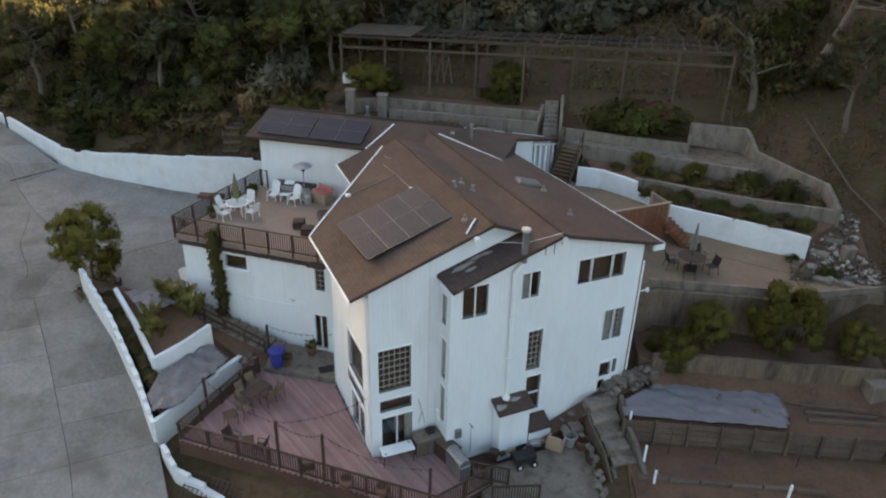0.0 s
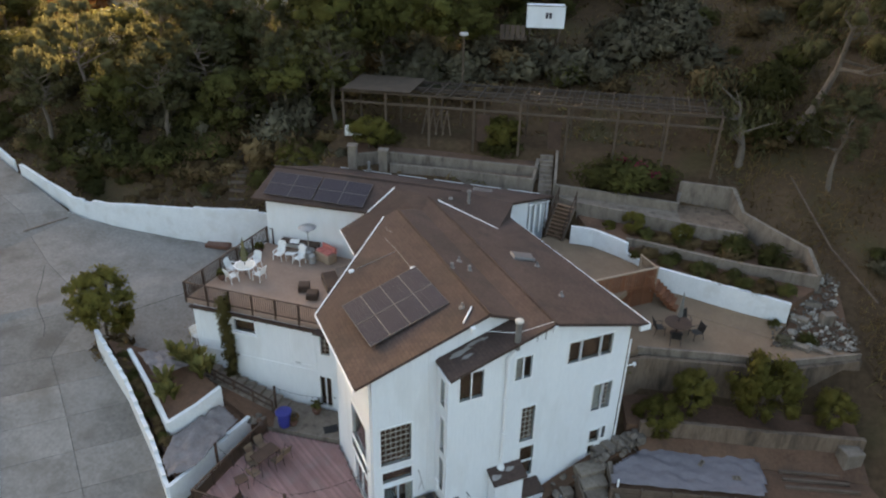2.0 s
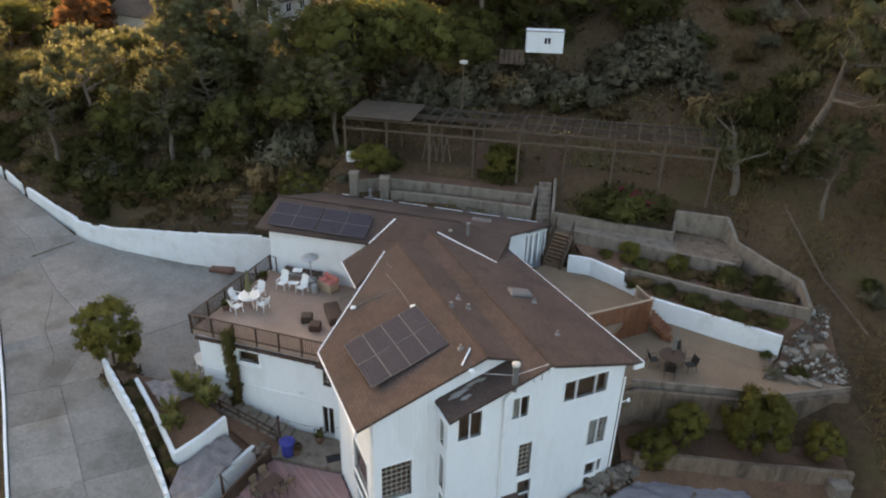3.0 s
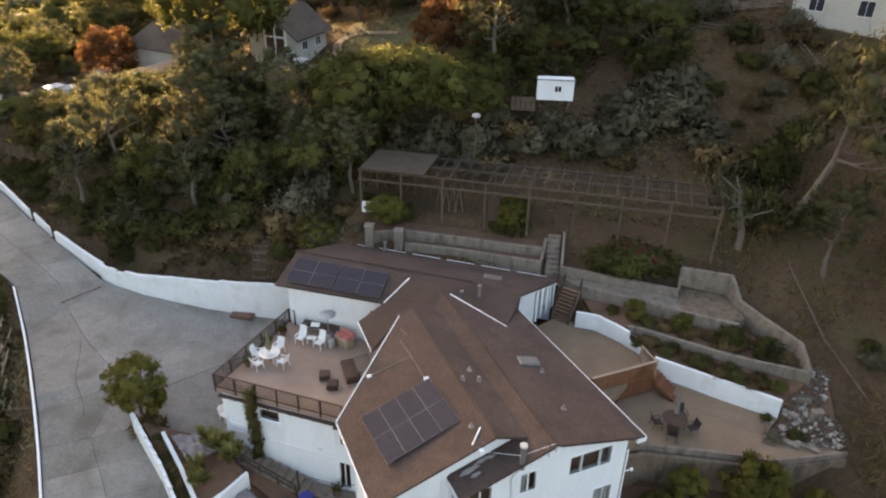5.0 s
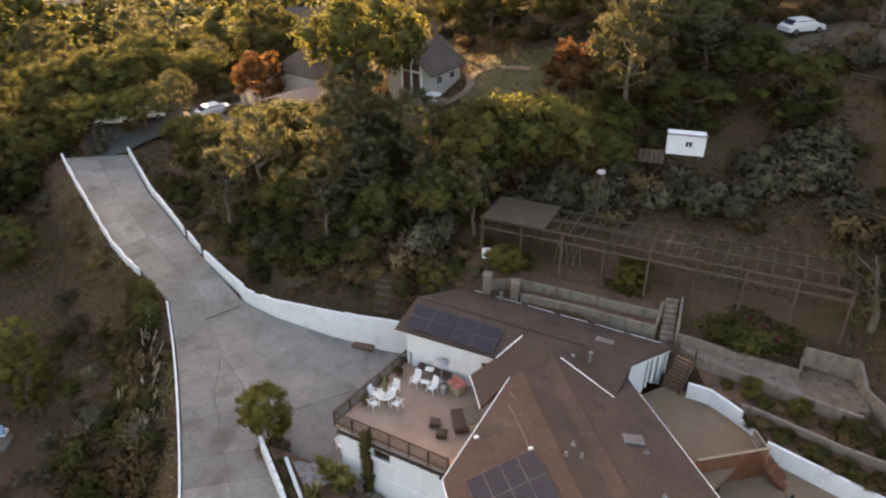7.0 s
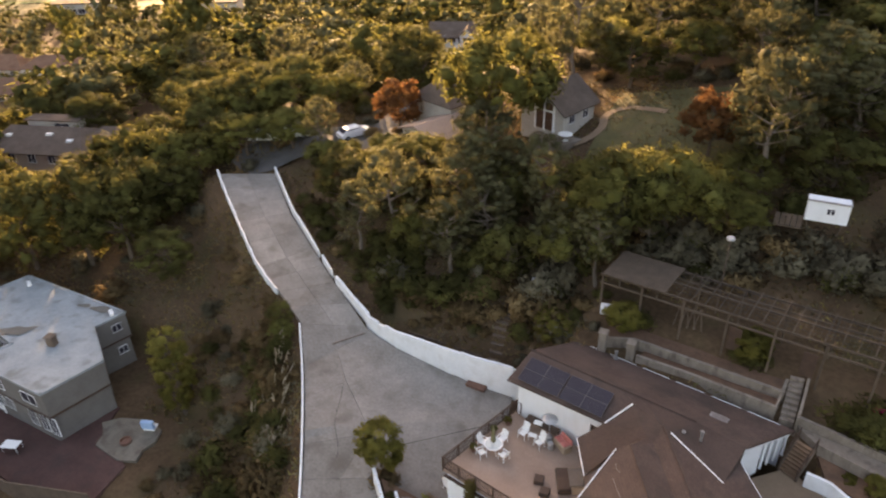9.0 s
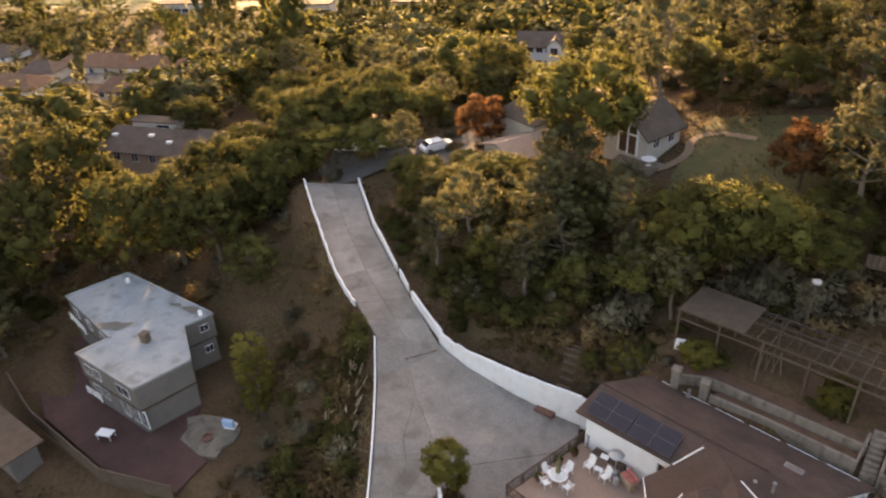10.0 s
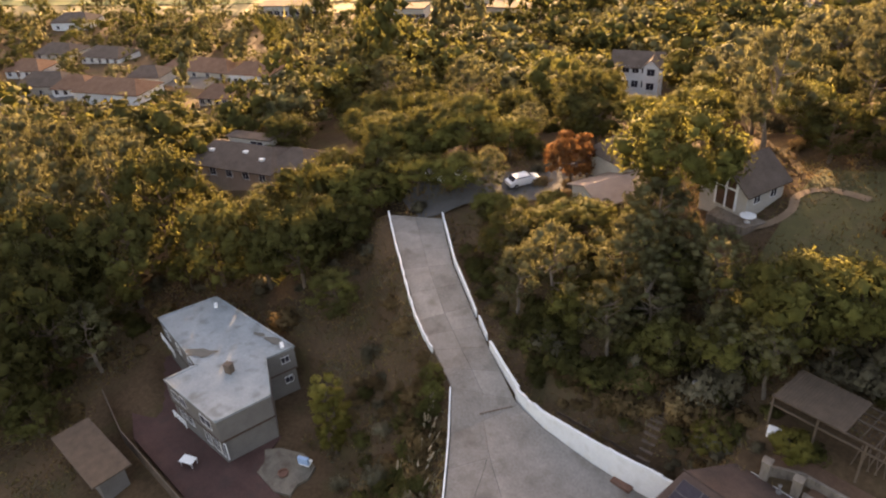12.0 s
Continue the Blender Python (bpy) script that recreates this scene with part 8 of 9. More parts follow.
for i in range(45):
    s = 5.1 * i / 44
    row = [b.verts.new((s, d, pz(s) + 0.16 + 0.025 * (i % 2))) for d in (-0.25, PD + 0.25)]
    if prev:
        b.faces.new((prev[0], row[0], row[1], prev[1]))
    prev = row
g = bmesh.ops.extrude_face_region(b, geom=list(b.faces))
for v in g["geom"]:
    if isinstance(v, bmesh.types.BMVert):
        v.co.z += 0.015
part("roof_sheet", b, OLDWOOD, pg, "corrugated sheet roof over one end")
for s, l in ((15.0, 1.6), (10.0, 0.0)):
    b = BM()
    bx(b, s, s + 0.9, -0.03, 0.03, 0.0, 2.0)
    part("door", b, BROWN, pg, "brown timber gate")
b = BM()
bx(b, -0.6, 0.6, -0.4, 0.4, 0, 0.6, soft=0.05)
solid("chest", b, WPLAST, "pale plastic chest at the end of the pergola", "chest", place=(-10.2, 47.2, 5.75), turn=10)
tr_ = thing("trestle", (-5.2, 47.6, 6.0), "pale timber trestles stacked under the pergola", "trestle")
for k in range(4):
    b = BM()
    rod(b, (0.5 * k, 0, -0.1), (0.5 * k + 0.3, 0.3, 1.7), 0.04)
    rod(b, (0.5 * k + 0.6, 0, -0.1), (0.5 * k + 0.3, 0.3, 1.7), 0.04)
    part("frame", b, TIMBER, tr_)
# stairway wall between the terraces
sw = thing("concrete_stairs", (0, 0, 0), "narrow concrete stairs between the retaining walls", "stairs")
for i in range(8):
    b = BM()
    bx(b, -0.45, 0.45, -0.18, 0.18, -0.6, 0, Matrix.Translation((3.75 + 0.02 * i, 42.6 + 0.42 * i, 4.2 + 0.19 * i)))
    part("step", b, OLD_CONCRETE, sw)
wall_thing("stair_wall", [(4.35, 42.2, 3.5, 4.9), (4.5, 44.2, 4, 5.4), (4.6, 46.0, 4.5, 6.0)], 0.18, OLD_CONCRETE, "low concrete wall beside the stairs", 0.3)
for x, y, z in ((-7.5, 44.3, 4.0), (-9.7, 44.4, 4.2)):
    b = BM()
    bx(b, -0.3, 0.3, -0.3, 0.3, -0.5, 1.7, soft=0.02)
    bx(b, -0.36, 0.36, -0.36, 0.36, 1.7, 1.8, soft=0.02)
    solid("wall_pier", b, OLD_CONCRETE, "square concrete pier of the retaining wall", "pier", place=(x, y, z))

# ---- garden behind the driveway wall ----
gs = thing("garden_stairs", (0, 0, 0), "old plank stairs up the garden slope", "stairs")
for i in range(15):
    s = i / 14
    b = BM()
    x, y = -18.9 - 0.5 * s, 44.3 + 6.0 * s
    bx(b, -0.6, 0.6, -0.14, 0.14, -0.15, 0.03, Matrix.Translation((x, y, gz(x, y) + 0.1)))
    part("tread", b, TIMBER, gs)
lf = thing("garden_fence", (0, 0, 0), "low weathered plank edging above the driveway wall", "fence")
for i in range(9):
    x0, y0 = -27.5 + 1.5 * i, 44.3 + (0.6 - 0.08 * i)
    b = BM()
    bx(b, x0, x0 + 1.46, y0, y0 + 0.06, gz(x0, y0) - 0.2, gz(x0, y0) + 0.35)
    part("plank", b, TIMBER, lf)
    b = BM()
    bx(b, x0 - 0.05, x0 + 0.05, y0 - 0.06, y0, gz(x0, y0) - 0.3, gz(x0, y0) + 0.5)
    part("post", b, TIMBER, lf)
hf = thing("hill_fence", (0, 0, 0), "low weathered post and board fence on the bare hilltop", "fence")
run = smooth_line([(17.4, 71.5), (20.3, 70.0), (23.6, 68.9), (24.9, 66.5), (26.0, 62.7)], 3)
for i, (x0, y0) in enumerate(run):
    b = BM()
    rod(b, (x0, y0, gz(x0, y0) - 0.3), (x0, y0, gz(x0, y0) + 0.8), 0.06, 0.05, 6)
    part("post", b, TIMBER, hf)
    if i:
        xa, ya = run[i - 1]
        for up in (0.3, 0.62):
            b = BM()
            rod(b, (xa, ya, gz(xa, ya) + up), (x0, y0, gz(x0, y0) + up), 0.07, 0.07, 4)
            part("rail", b, TIMBER, hf)
for x, y, zt in ((-17.15, 49.2, 5.7), (-2.56, 50.8, 12.55)):
    base = gz(x, y)
    t = thing("garden_lamp", (x, y, base), "tall pole with a pale flat lamp head", "lamp", "garden lamps on the slope")
    b = BM()
    rod(b, (0, 0, -0.3), (0, 0, zt - base - 0.1), 0.06, 0.05, 8)
    part("pole", b, TIMBER, t)
    b = BM()
    lathe(b, [(0.32, zt - base - 0.1), (0.34, zt - base - 0.06), (0.3, zt - base + 0.08), (0.08, zt - base + 0.12)], 14)
    part("lamp_head", b, GALV, t)
# white shed on stilts
sh = thing("garden_shed", (3.55, 57.6, 11.9), "small white shed standing on timber stilts", "shed", turn=2)
sb = BM()
bx(sb, -1.5, 1.5, -0.1, 1.1, 0.0, 1.7)
part("body", sb, SIDING, sh)
b = BM()
vs = bx(b, -1.58, 1.58, -0.2, 1.2, 1.7, 1.76)
for v in vs:
    if v.co.y > 1:
        v.co.z -= 0.22
part("roof", b, FLASH, sh)
b = BM()
for a in ((-0.12, 0.52, 1.2, 1.27), (-0.12, 0.52, 0.68, 0.74), (-0.12, -0.05, 0.68, 1.27), (0.45, 0.52, 0.68, 1.27), (0.17, 0.23, 0.68, 1.27)):
    bx(b, a[0], a[1], -0.14, -0.09, a[2], a[3])
wf_ = part("window", b, TRIM, sh)
b = BM()
bx(b, -0.06, 0.46, -0.115, -0.102, 0.73, 1.21)
part("pane", b, CELL, wf_)
for x in (-1.35, 1.35):
    b = BM()
    rod(b, (x, 0.1, 0.0), (x * 0.6, 0.9, -2.2), 0.07, 0.07, 6)
    part("stilt", b, TIMBER, sh)
    b = BM()
    rod(b, (x, 2.1, 0.0), (x, 2.1, -2.0), 0.07, 0.07, 6)
    part("stilt", b, TIMBER, sh)
b = BM()
for k in range(5):
    bx(b, -3.6 + 0.42 * k, -3.25 + 0.42 * k, 0.2, 0.28, -1.1, 0.1)
bx(b, -3.6, -1.5, 0.1, 1.9, -1.0, -0.9)
part("platform", b, TIMBER, sh, "weathered timber platform")
# ---- grey building: openings, yard ----


def on_wall(p, q, s, z0, w, h, owner, mat=None, out=0.05, name="window"):
    """A framed window set on the wall line p-q at distance s from p."""
    d = (Vector(q) - Vector(p)).normalized()
    m = Matrix.Translation((p[0] + d.x * s, p[1] + d.y * s, z0)) @ Matrix.Rotation(math.atan2(d.y, d.x), 4, "Z")
    b = BM()
    for a in ((-0.03, w + 0.03, h, h + 0.03), (-0.05, w + 0.05, -0.05, 0), (-0.03, 0, 0, h), (w, w + 0.03, 0, h), (w / 2 - 0.018, w / 2 + 0.018, 0, h)):
        bx(b, a[0], a[1], -out, 0.06, a[2], a[3], m)
    f = part(name, b, TRIM, owner, "white framed window")
    b = BM()
    bx(b, 0, w, -out * 0.4, 0.02, 0, h, m)
    part("pane", b, CELL, f)
    return f


A, B, C_, D, E_, F_, G_, H_ = GB
for s, w in ((1.2, 1.2), (4.6, 1.2), (8.2, 1.3)):
    on_wall(B, C_, s, -4.75, w, 1.1, grey)
for s, w in ((0.8, 1.1), (2.4, 1.1), (6.3, 2.0)):
    on_wall(D, E_, s, -4.75, w, 1.15, grey)
for s in (1.0, 2.5, 5.9, 7.6, 8.9):
    on_wall(mixp(D, (cx, cy), 0.028), mixp(E_, (cx, cy), 0.028), s, -7.9 if s > 5 else -7.4, 1.0, 2.0 if s > 5 else 1.3, grey)
on_wall(G_, H_, 1.6, -4.4, 0.9, 0.8, grey)
on_wall(G_, H_, 1.6, -7.2, 0.9, 0.8, grey)
bal = thing("balcony_rail", (0, 0, 0), "white slatted balcony rail on the grey building", "railing")
rail_run(bal, (-74.3, 30.9), (-70.2, 30.1), -5.5, -5.5, 0.8, 2.0, 0.2, TRIM)
rail_run(bal, (-63.4, 25.5), (-60.9, 25.4), -7.3, -7.3, 0.7, 2.0, 0.2, TRIM)
b = BM()
bx(b, -0.4, 0.4, -0.36, 0.36, 0, 1.15, soft=0.03)
bx(b, -0.46, 0.46, -0.42, 0.42, 1.05, 1.13, soft=0.02)
solid("roof_unit", b, TIMBER, "square brown-clad chimney block on the flat roof", "chimney", place=(-59.2, 30.9, -2.7), turn=15)
for x, y in ((-58.2, 37.0), (-70.9, 36.9)):
    b = BM()
    bx(b, -0.5, 0.5, -0.2, 0.2, 0, 0.22, soft=0.03)
    solid("roof_vent_box", b, WPLAST, "low pale vent box on the flat roof", "vent", "vent boxes on the flat roof", place=(x, y, -2.7), turn=-30)
YARD = surf("dark_red_paving", (0.055, 0.027, 0.023), (0.095, 0.05, 0.042), 0.85, 0.4, 6, 0.2, stain=(0.05, 0.035, 0.03), stain_amount=0.5)
slab_thing("courtyard", [(x, y, -8.73) for x, y in ((-75, 26), (-65.5, 21.4), (-53, 20.5), (-46, 22.5), (-46.5, 26.4), (-52, 28.9), (-53, 31.5), (-75, 31.5))], 0.4, YARD, "dark red paved court round the grey building")
slab_thing("sand_patio", [(-52.7, 29.2, -8.6), (-51.6, 30.4, -8.6), (-49.0, 31.4, -8.6), (-46.8, 31.0, -8.6), (-46.2, 29.6, -8.6), (-46.5, 28.4, -8.6), (-46.0, 27.2, -8.6), (-47.6, 26.5, -8.6), (-50.9, 26.9, -8.6), (-51.4, 28.2, -8.6)], 0.4, surf("sandy_grey_paving", (0.1, 0.085, 0.066), (0.2, 0.175, 0.14), 0.92, 0.6, 7, 0.3, stain=(0.07, 0.05, 0.04), stain_amount=0.6), "worn sandy patio below the grey building")
ch = thing("cabana_chair", (-47.7, 30.6, -8.6), "blue hooded garden chair on the sandy patio", "chair", turn=200)
b = BM()
bx(b, -0.55, 0.55, -0.4, 0.4, 0.2, 0.5, soft=0.04)
part("seat", b, WPLAST, ch)
b = BM()
vs = bx(b, -0.6, 0.6, 0.1, 0.5, 0.45, 1.35, soft=0.06)
part("hood", b, surf("pale_blue_fabric", (0.2, 0.32, 0.5), (0.32, 0.45, 0.6), 0.8, 3, 20, 0.1), ch, "pale blue fabric hood")
b = BM()
lathe(b, [(0.5, 0), (0.55, 0.25), (0.45, 0.3), (0.4, 0.1)], 16)
solid("fire_bowl", b, TERRA, "round brown fire bowl on the sandy patio", "fire bowl", place=(-48.6, 28.4, -8.6))
b = BM()
bx(b, -0.8, 0.8, -0.5, 0.5, 0.7, 0.76, soft=0.02)
for x in (-0.7, 0.7):
    for y in (-0.4, 0.4):
        rod(b, (x, y, 0), (x, y, 0.7), 0.03)
solid("picnic_table", b, WPLAST, "white table in the dark courtyard", "table", place=(-57.4, 23.2, -8.73), turn=20)
shed2 = thing("lean_to_shed", (-65.0, 17.0, -9.6), "low shed with a flat grey-brown roof below the building", "shed", turn=-2)
b = BM()
bx(b, -4.2, 4.2, -1.2, 1.4, -0.8, 2.9)
part("body", b, GREYWALL, shed2)
b = BM()
bx(b, -5.0, 5.0, -2.0, 2.0, 2.92, 3.06)
part("roof", b, OLDWOOD, shed2)
wall_thing("yard_fence", [(-74, 22.5, -8.6, -7.2), (-66, 20.6, -8.6, -7.2), (-53, 19.8, -8.6, -7.2), (-45.5, 22, -8.4, -7.1)], 0.1, TIMBER, "timber fence round the courtyard", 0.5)

# ---- houses beyond ----
HROOF = surf("grey_brown_roof", (0.075, 0.056, 0.046), (0.14, 0.108, 0.088), 0.95, 0.5, 6, 0.2, spec=0.06)
TROOF = surf("terracotta_roof", (0.13, 0.072, 0.048), (0.22, 0.13, 0.088), 0.92, 0.6, 6, 0.2, spec=0.06)
CREAM = surf("cream_stucco", (0.38, 0.345, 0.295), (0.52, 0.48, 0.42), 0.85, 0.6, 8, 0.15)


def simple_house(x, y, z, turn, L, D_, H, rise, label, wall_m, roof_m, rows=1, cols=4, hip=0.0, base=2.0, group=""):
    """A far house: walls, a pitched roof with overhang, windows."""
    t = thing("neighbour_house", (x, y, z), label, "house", group, turn=turn)
    b = BM()
    prof = [(-D_ / 2, H), (0, H + (rise if not hip else 0)), (D_ / 2, H)]
    vs0 = [b.verts.new((-L / 2, yy, zz)) for yy, zz in ((-D_ / 2, -base), *prof, (D_ / 2, -base))]
    vs1 = [b.verts.new((L / 2, yy, zz)) for yy, zz in ((-D_ / 2, -base), *prof, (D_ / 2, -base))]
    b.faces.new(vs0[::-1])
    b.faces.new(vs1)
    for i in range(5):
        j = (i + 1) % 5
        b.faces.new((vs0[i], vs0[j], vs1[j], vs1[i]))
    part("wall", b, wall_m, t)
    o = 0.5
    k = o * rise / (D_ / 2)
    for sgn in (-1, 1):
        b = BM()
        pts = [(-L / 2 - o, sgn * (D_ / 2 + o), H - k + 0.05), (L / 2 + o, sgn * (D_ / 2 + o), H - k + 0.05), (L / 2 + o - hip, 0, H + rise + 0.06), (-L / 2 - o + hip, 0, H + rise + 0.06)]
        prism(b, pts, 0.15)
        part("roof", b, roof_m, t)
    if hip:
        for sgn in (-1, 1):
            b = BM()
            prism(b, [(sgn * (L / 2 + o), -D_ / 2 - o, H - k + 0.05), (sgn * (L / 2 + o), D_ / 2 + o, H - k + 0.05), (sgn * (L / 2 + o - hip), 0, H + rise + 0.06)], 0.15)
            part("roof", b, roof_m, t)
    for r in range(rows):
        for c in range(cols):
            s = L * (c + 0.5) / cols - 0.6
            for sgn in (-1, 1):
                p, q = ((-L / 2, -D_ / 2), (L / 2, -D_ / 2)) if sgn < 0 else ((L / 2, D_ / 2), (-L / 2, D_ / 2))
                on_wall(p, q, s, 0.9 + 2.8 * r, 1.2, 1.3, t)
    return t


# hill house with the tall glazed front
hh = simple_house(-23.5, 71.6, 11.1, 72, 5.4, 5.6, 2.5, 2.1, "pale stone hill house with a tall glazed gable", CREAM, HROOF, 0, 3, base=4)
on_wall((-2.7, -2.8), (2.7, -2.8), 3.4, 0.9, 0.9, 0.8, hh)
on_wall((-2.7, -2.8), (2.7, -2.8), 1.0, 0.9, 0.9, 0.8, hh)
b = BM()
m = Matrix.Translation((-2.77, -0.4, 0))
for y, h in ((-1.2, 3.0), (0.0, 3.7), (1.2, 3.6)):
    bx(b, -0.1, 0.1, y - 0.09, y + 0.09, 0, h, m)
bx(b, -0.1, 0.1, -1.3, 1.3, 2.1, 2.28, m)
gf = part("glazed_front", b, TRIM, hh, "white framed tall glazing")
b = BM()
bx(b, -0.03, 0.05, -1.15, 1.15, 0.1, 3.0, m)
part("pane", b, DIMBROWN, gf, "brown curtained glazing")
slab_thing("house_terrace", [(x, y, 10.75) for x, y in ((-25.0, 67.2), (-21.0, 66.4), (-19.6, 68.8), (-24.8, 69.4))], 1.2, OLD_CONCRETE, "pale paved terrace of the hill house")
b = BM()
lathe(b, [(0.75, 0.68), (0.78, 0.72), (0.75, 0.74), (0.06, 0.72)][::-1], 18)
lathe(b, [(0.3, 0), (0.05, 0.06), (0.05, 0.68)], 10)
solid("terrace_table", b, WPLAST, "round white table on the hill house terrace", "table", place=(-21.2, 67.7, 10.75))
pth = np.array(smooth_line([(-24.6, 67.6), (-22.6, 67.2), (-20.4, 67.9), (-19.0, 69.2), (-18.3, 71.0), (-18.6, 73.0), (-17.4, 74.5), (-15.4, 74.7), (-12.5, 74.0)], 8))
pd_ = np.gradient(pth, axis=0)
pd_ /= np.linalg.norm(pd_, axis=1)[:, None]
pn_ = np.stack([-pd_[:, 1], pd_[:, 0]], 1) * 0.45
PX, PY = np.stack([pth[:, 0] - pn_[:, 0], pth[:, 0] + pn_[:, 0]], 1), np.stack([pth[:, 1] - pn_[:, 1], pth[:, 1] + pn_[:, 1]], 1)
tagged(new("garden_path", grid_mesh("garden_path", PX, PY, ground_z(PX, PY) + 0.2, PATIO)), "pale curved path round the hill house terrace", "path", kind="structure")
X, Y = np.meshgrid(np.linspace(-18.5, -3.5, 34), np.linspace(58, 79, 44))
lawn = new("lawn", grid_mesh("lawn", X, Y, ground_z(X, Y) + 0.12, surf("dry_lawn", (0.05, 0.047, 0.02), (0.105, 0.094, 0.038), 0.95, 0.3, 5, 0.4, stain=(0.11, 0.085, 0.05), stain_amount=0.5)))
tagged(lawn, "sloping dry yellow-green lawn beside the hill house", "lawn", kind="structure")
simple_house(-37.6, 72.0, 5.9, 65, 8, 6.0, 2.4, 1.0, "low cream garage with a shallow tan roof", CREAM, TAN, 1, 2)
simple_house(-39.4, 77.8, 6.9, 70, 6.4, 6.2, 3.4, 2.3, "cream house with a steep grey roof among trees", CREAM, HROOF, 1, 3, 1.5)
big = simple_house(-105, 65.6, -5.0, 18, 17, 10, 2.7, 2.2, "long low house with a wide dark brown roof", TAN, HROOF, 1, 5, 3)
b = BM()
bx(b, -4.0, 4.5, 1.2, 3.4, 4.0, 5.3)
clere = part("clerestory", b, CREAM, big, "cream clerestory above the roof")
b = BM()
bx(b, -4.4, 4.9, 0.9, 3.8, 5.3, 5.45)
part("roof", b, HROOF, clere, "flat dark roof")
on_wall((-4.0, 1.2), (4.5, 1.2), 4.6, 4.35, 2.6, 0.6, big)
for px, py in ((-5.6, -2.4), (1.2, -2.0), (5.2, -3.1)):
    b = BM()
    bx(b, px, px + 0.9, py, py + 0.6, 2.7 + 2.2 * (1 + py / 5) + 0.05, 2.7 + 2.2 * (1 + py / 5) + 0.42)
    part("skylight", b, WPLAST, big, "pale skylight on the roof")
simple_house(-95.6, 69.8, -5.2, 18, 8, 9, 2.8, 2.2, "house wing with a dark brown hipped roof", CREAM, HROOF, 1, 3, 3.5)
wh = simple_house(-66, 131, -2.4, 20, 9, 7, 5.0, 1.9, "white two-storey house with a cross gable and many windows", WHITE, HROOF, 2, 5, base=5)
b = BM()
g0 = [b.verts.new((x, -4.6, z)) for x, z in ((1.6, -5), (4.4, -5), (4.4, 5.3), (3.0, 6.7), (1.6, 5.3))]
g1 = [b.verts.new((v.co.x, 0.0, v.co.z)) for v in g0]
b.faces.new(g0)
b.faces.new(g1[::-1])
for i in range(5):
    b.faces.new((g0[i], g1[i], g1[(i + 1) % 5], g0[(i + 1) % 5]))
cg = part("gable", b, WHITE, wh, "white cross gable")
for sg in (-1, 1):
    b = BM()
    prism(b, [(3.0, -4.9, 6.78), (3.0, 0.0, 6.78), (3.0 + sg * 1.75, 0.0, 5.03), (3.0 + sg * 1.75, -4.9, 5.03)], 0.12)
    part("roof", b, HROOF, cg)
for z in (0.9, 3.6):
    on_wall((1.6, -4.6), (4.4, -4.6), 0.7, z, 1.4, 1.3, wh)
simple_house(-45, 184, 2.0, 30, 14, 10, 4.0, 3.5, "far house with a blue-grey hipped roof", CREAM, HROOF, 1, 3, 4)
simple_house(34.0, 70.0, gz(30, 68.5) + 0.1, -28, 16, 9, 4.6, 1.2, "cream hilltop house with dark windows", CREAM, HROOF, 1, 4)
for i, (x, y, a, L, D_, tr, rf) in enumerate(((-192, 84, 22, 34, 13, 2.4, 1), (-160, 95, 25, 13, 9, 2.2, 1), (-152, 97, 25, 15, 9, 1.8, 1), (-224, 79, 30, 26, 12, 2.6, 0), (-212, 82, 30, 18, 11, 2.4, 1), (-191, 110, 20, 38, 13, 2.2, 1), (-168, 112, 20, 20, 11, 2.0, 1), (-262, 99, 24, 24, 12, 2.4, 0), (-240, 105, 20, 26, 12, 2.2, 0), (-196, 96, 28, 16, 10, 2.0, 0), (-250, 84, 30, 20, 12, 2.4, 1), (-214, 60, 25, 20, 12, 2.4, 0), (-300, 122, 30, 26, 13, 2.5, 0), (-95, 210, 20, 16, 10, 2.5, 0), (-130, 150, 20, 18, 11, 2.4, 1))):
    simple_house(x, y, gz(x, y) - 0.5, a, L * 0.62, D_ * 0.8, 2.8 if i % 3 else 3.6, tr, "pale suburban house with a red-brown hipped roof" if rf else "pale suburban house with a grey hipped roof", CREAM if i % 2 else WHITE, TROOF if rf else HROOF, 1, 3 + i % 3, D_ * 0.34, group="houses in the valley")
for i, (x, y, a, L, D_) in enumerate(((-190, 190, 25, 20, 8), (-150, 205, 20, 18, 8), (-235, 176, 28, 24, 9), (-120, 235, 25, 40, 20), (-172, 214, 25, 22, 8), (-206, 226, 22, 24, 9))):
    t = thing("warehouse", (x, y, gz(x, y) - 0.3), "long flat-roofed pale building in the far valley", "building", "flat-roofed buildings in the valley", turn=a)
    b = BM()
    bx(b, -L / 2, L / 2, -D_ / 2, D_ / 2, -1, 4.2)
    part("wall", b, CREAM, t)
    b = BM()
    bx(b, -L / 2 - 0.4, L / 2 + 0.4, -D_ / 2 - 0.4, D_ / 2 + 0.4, 4.22, 4.6)
    part("roof", b, HROOF, t)
    for c in range(8):
        on_wall((-L / 2, -D_ / 2), (L / 2, -D_ / 2), L * (c + 0.3) / 8, 1.0, 2.4, 1.6, t)
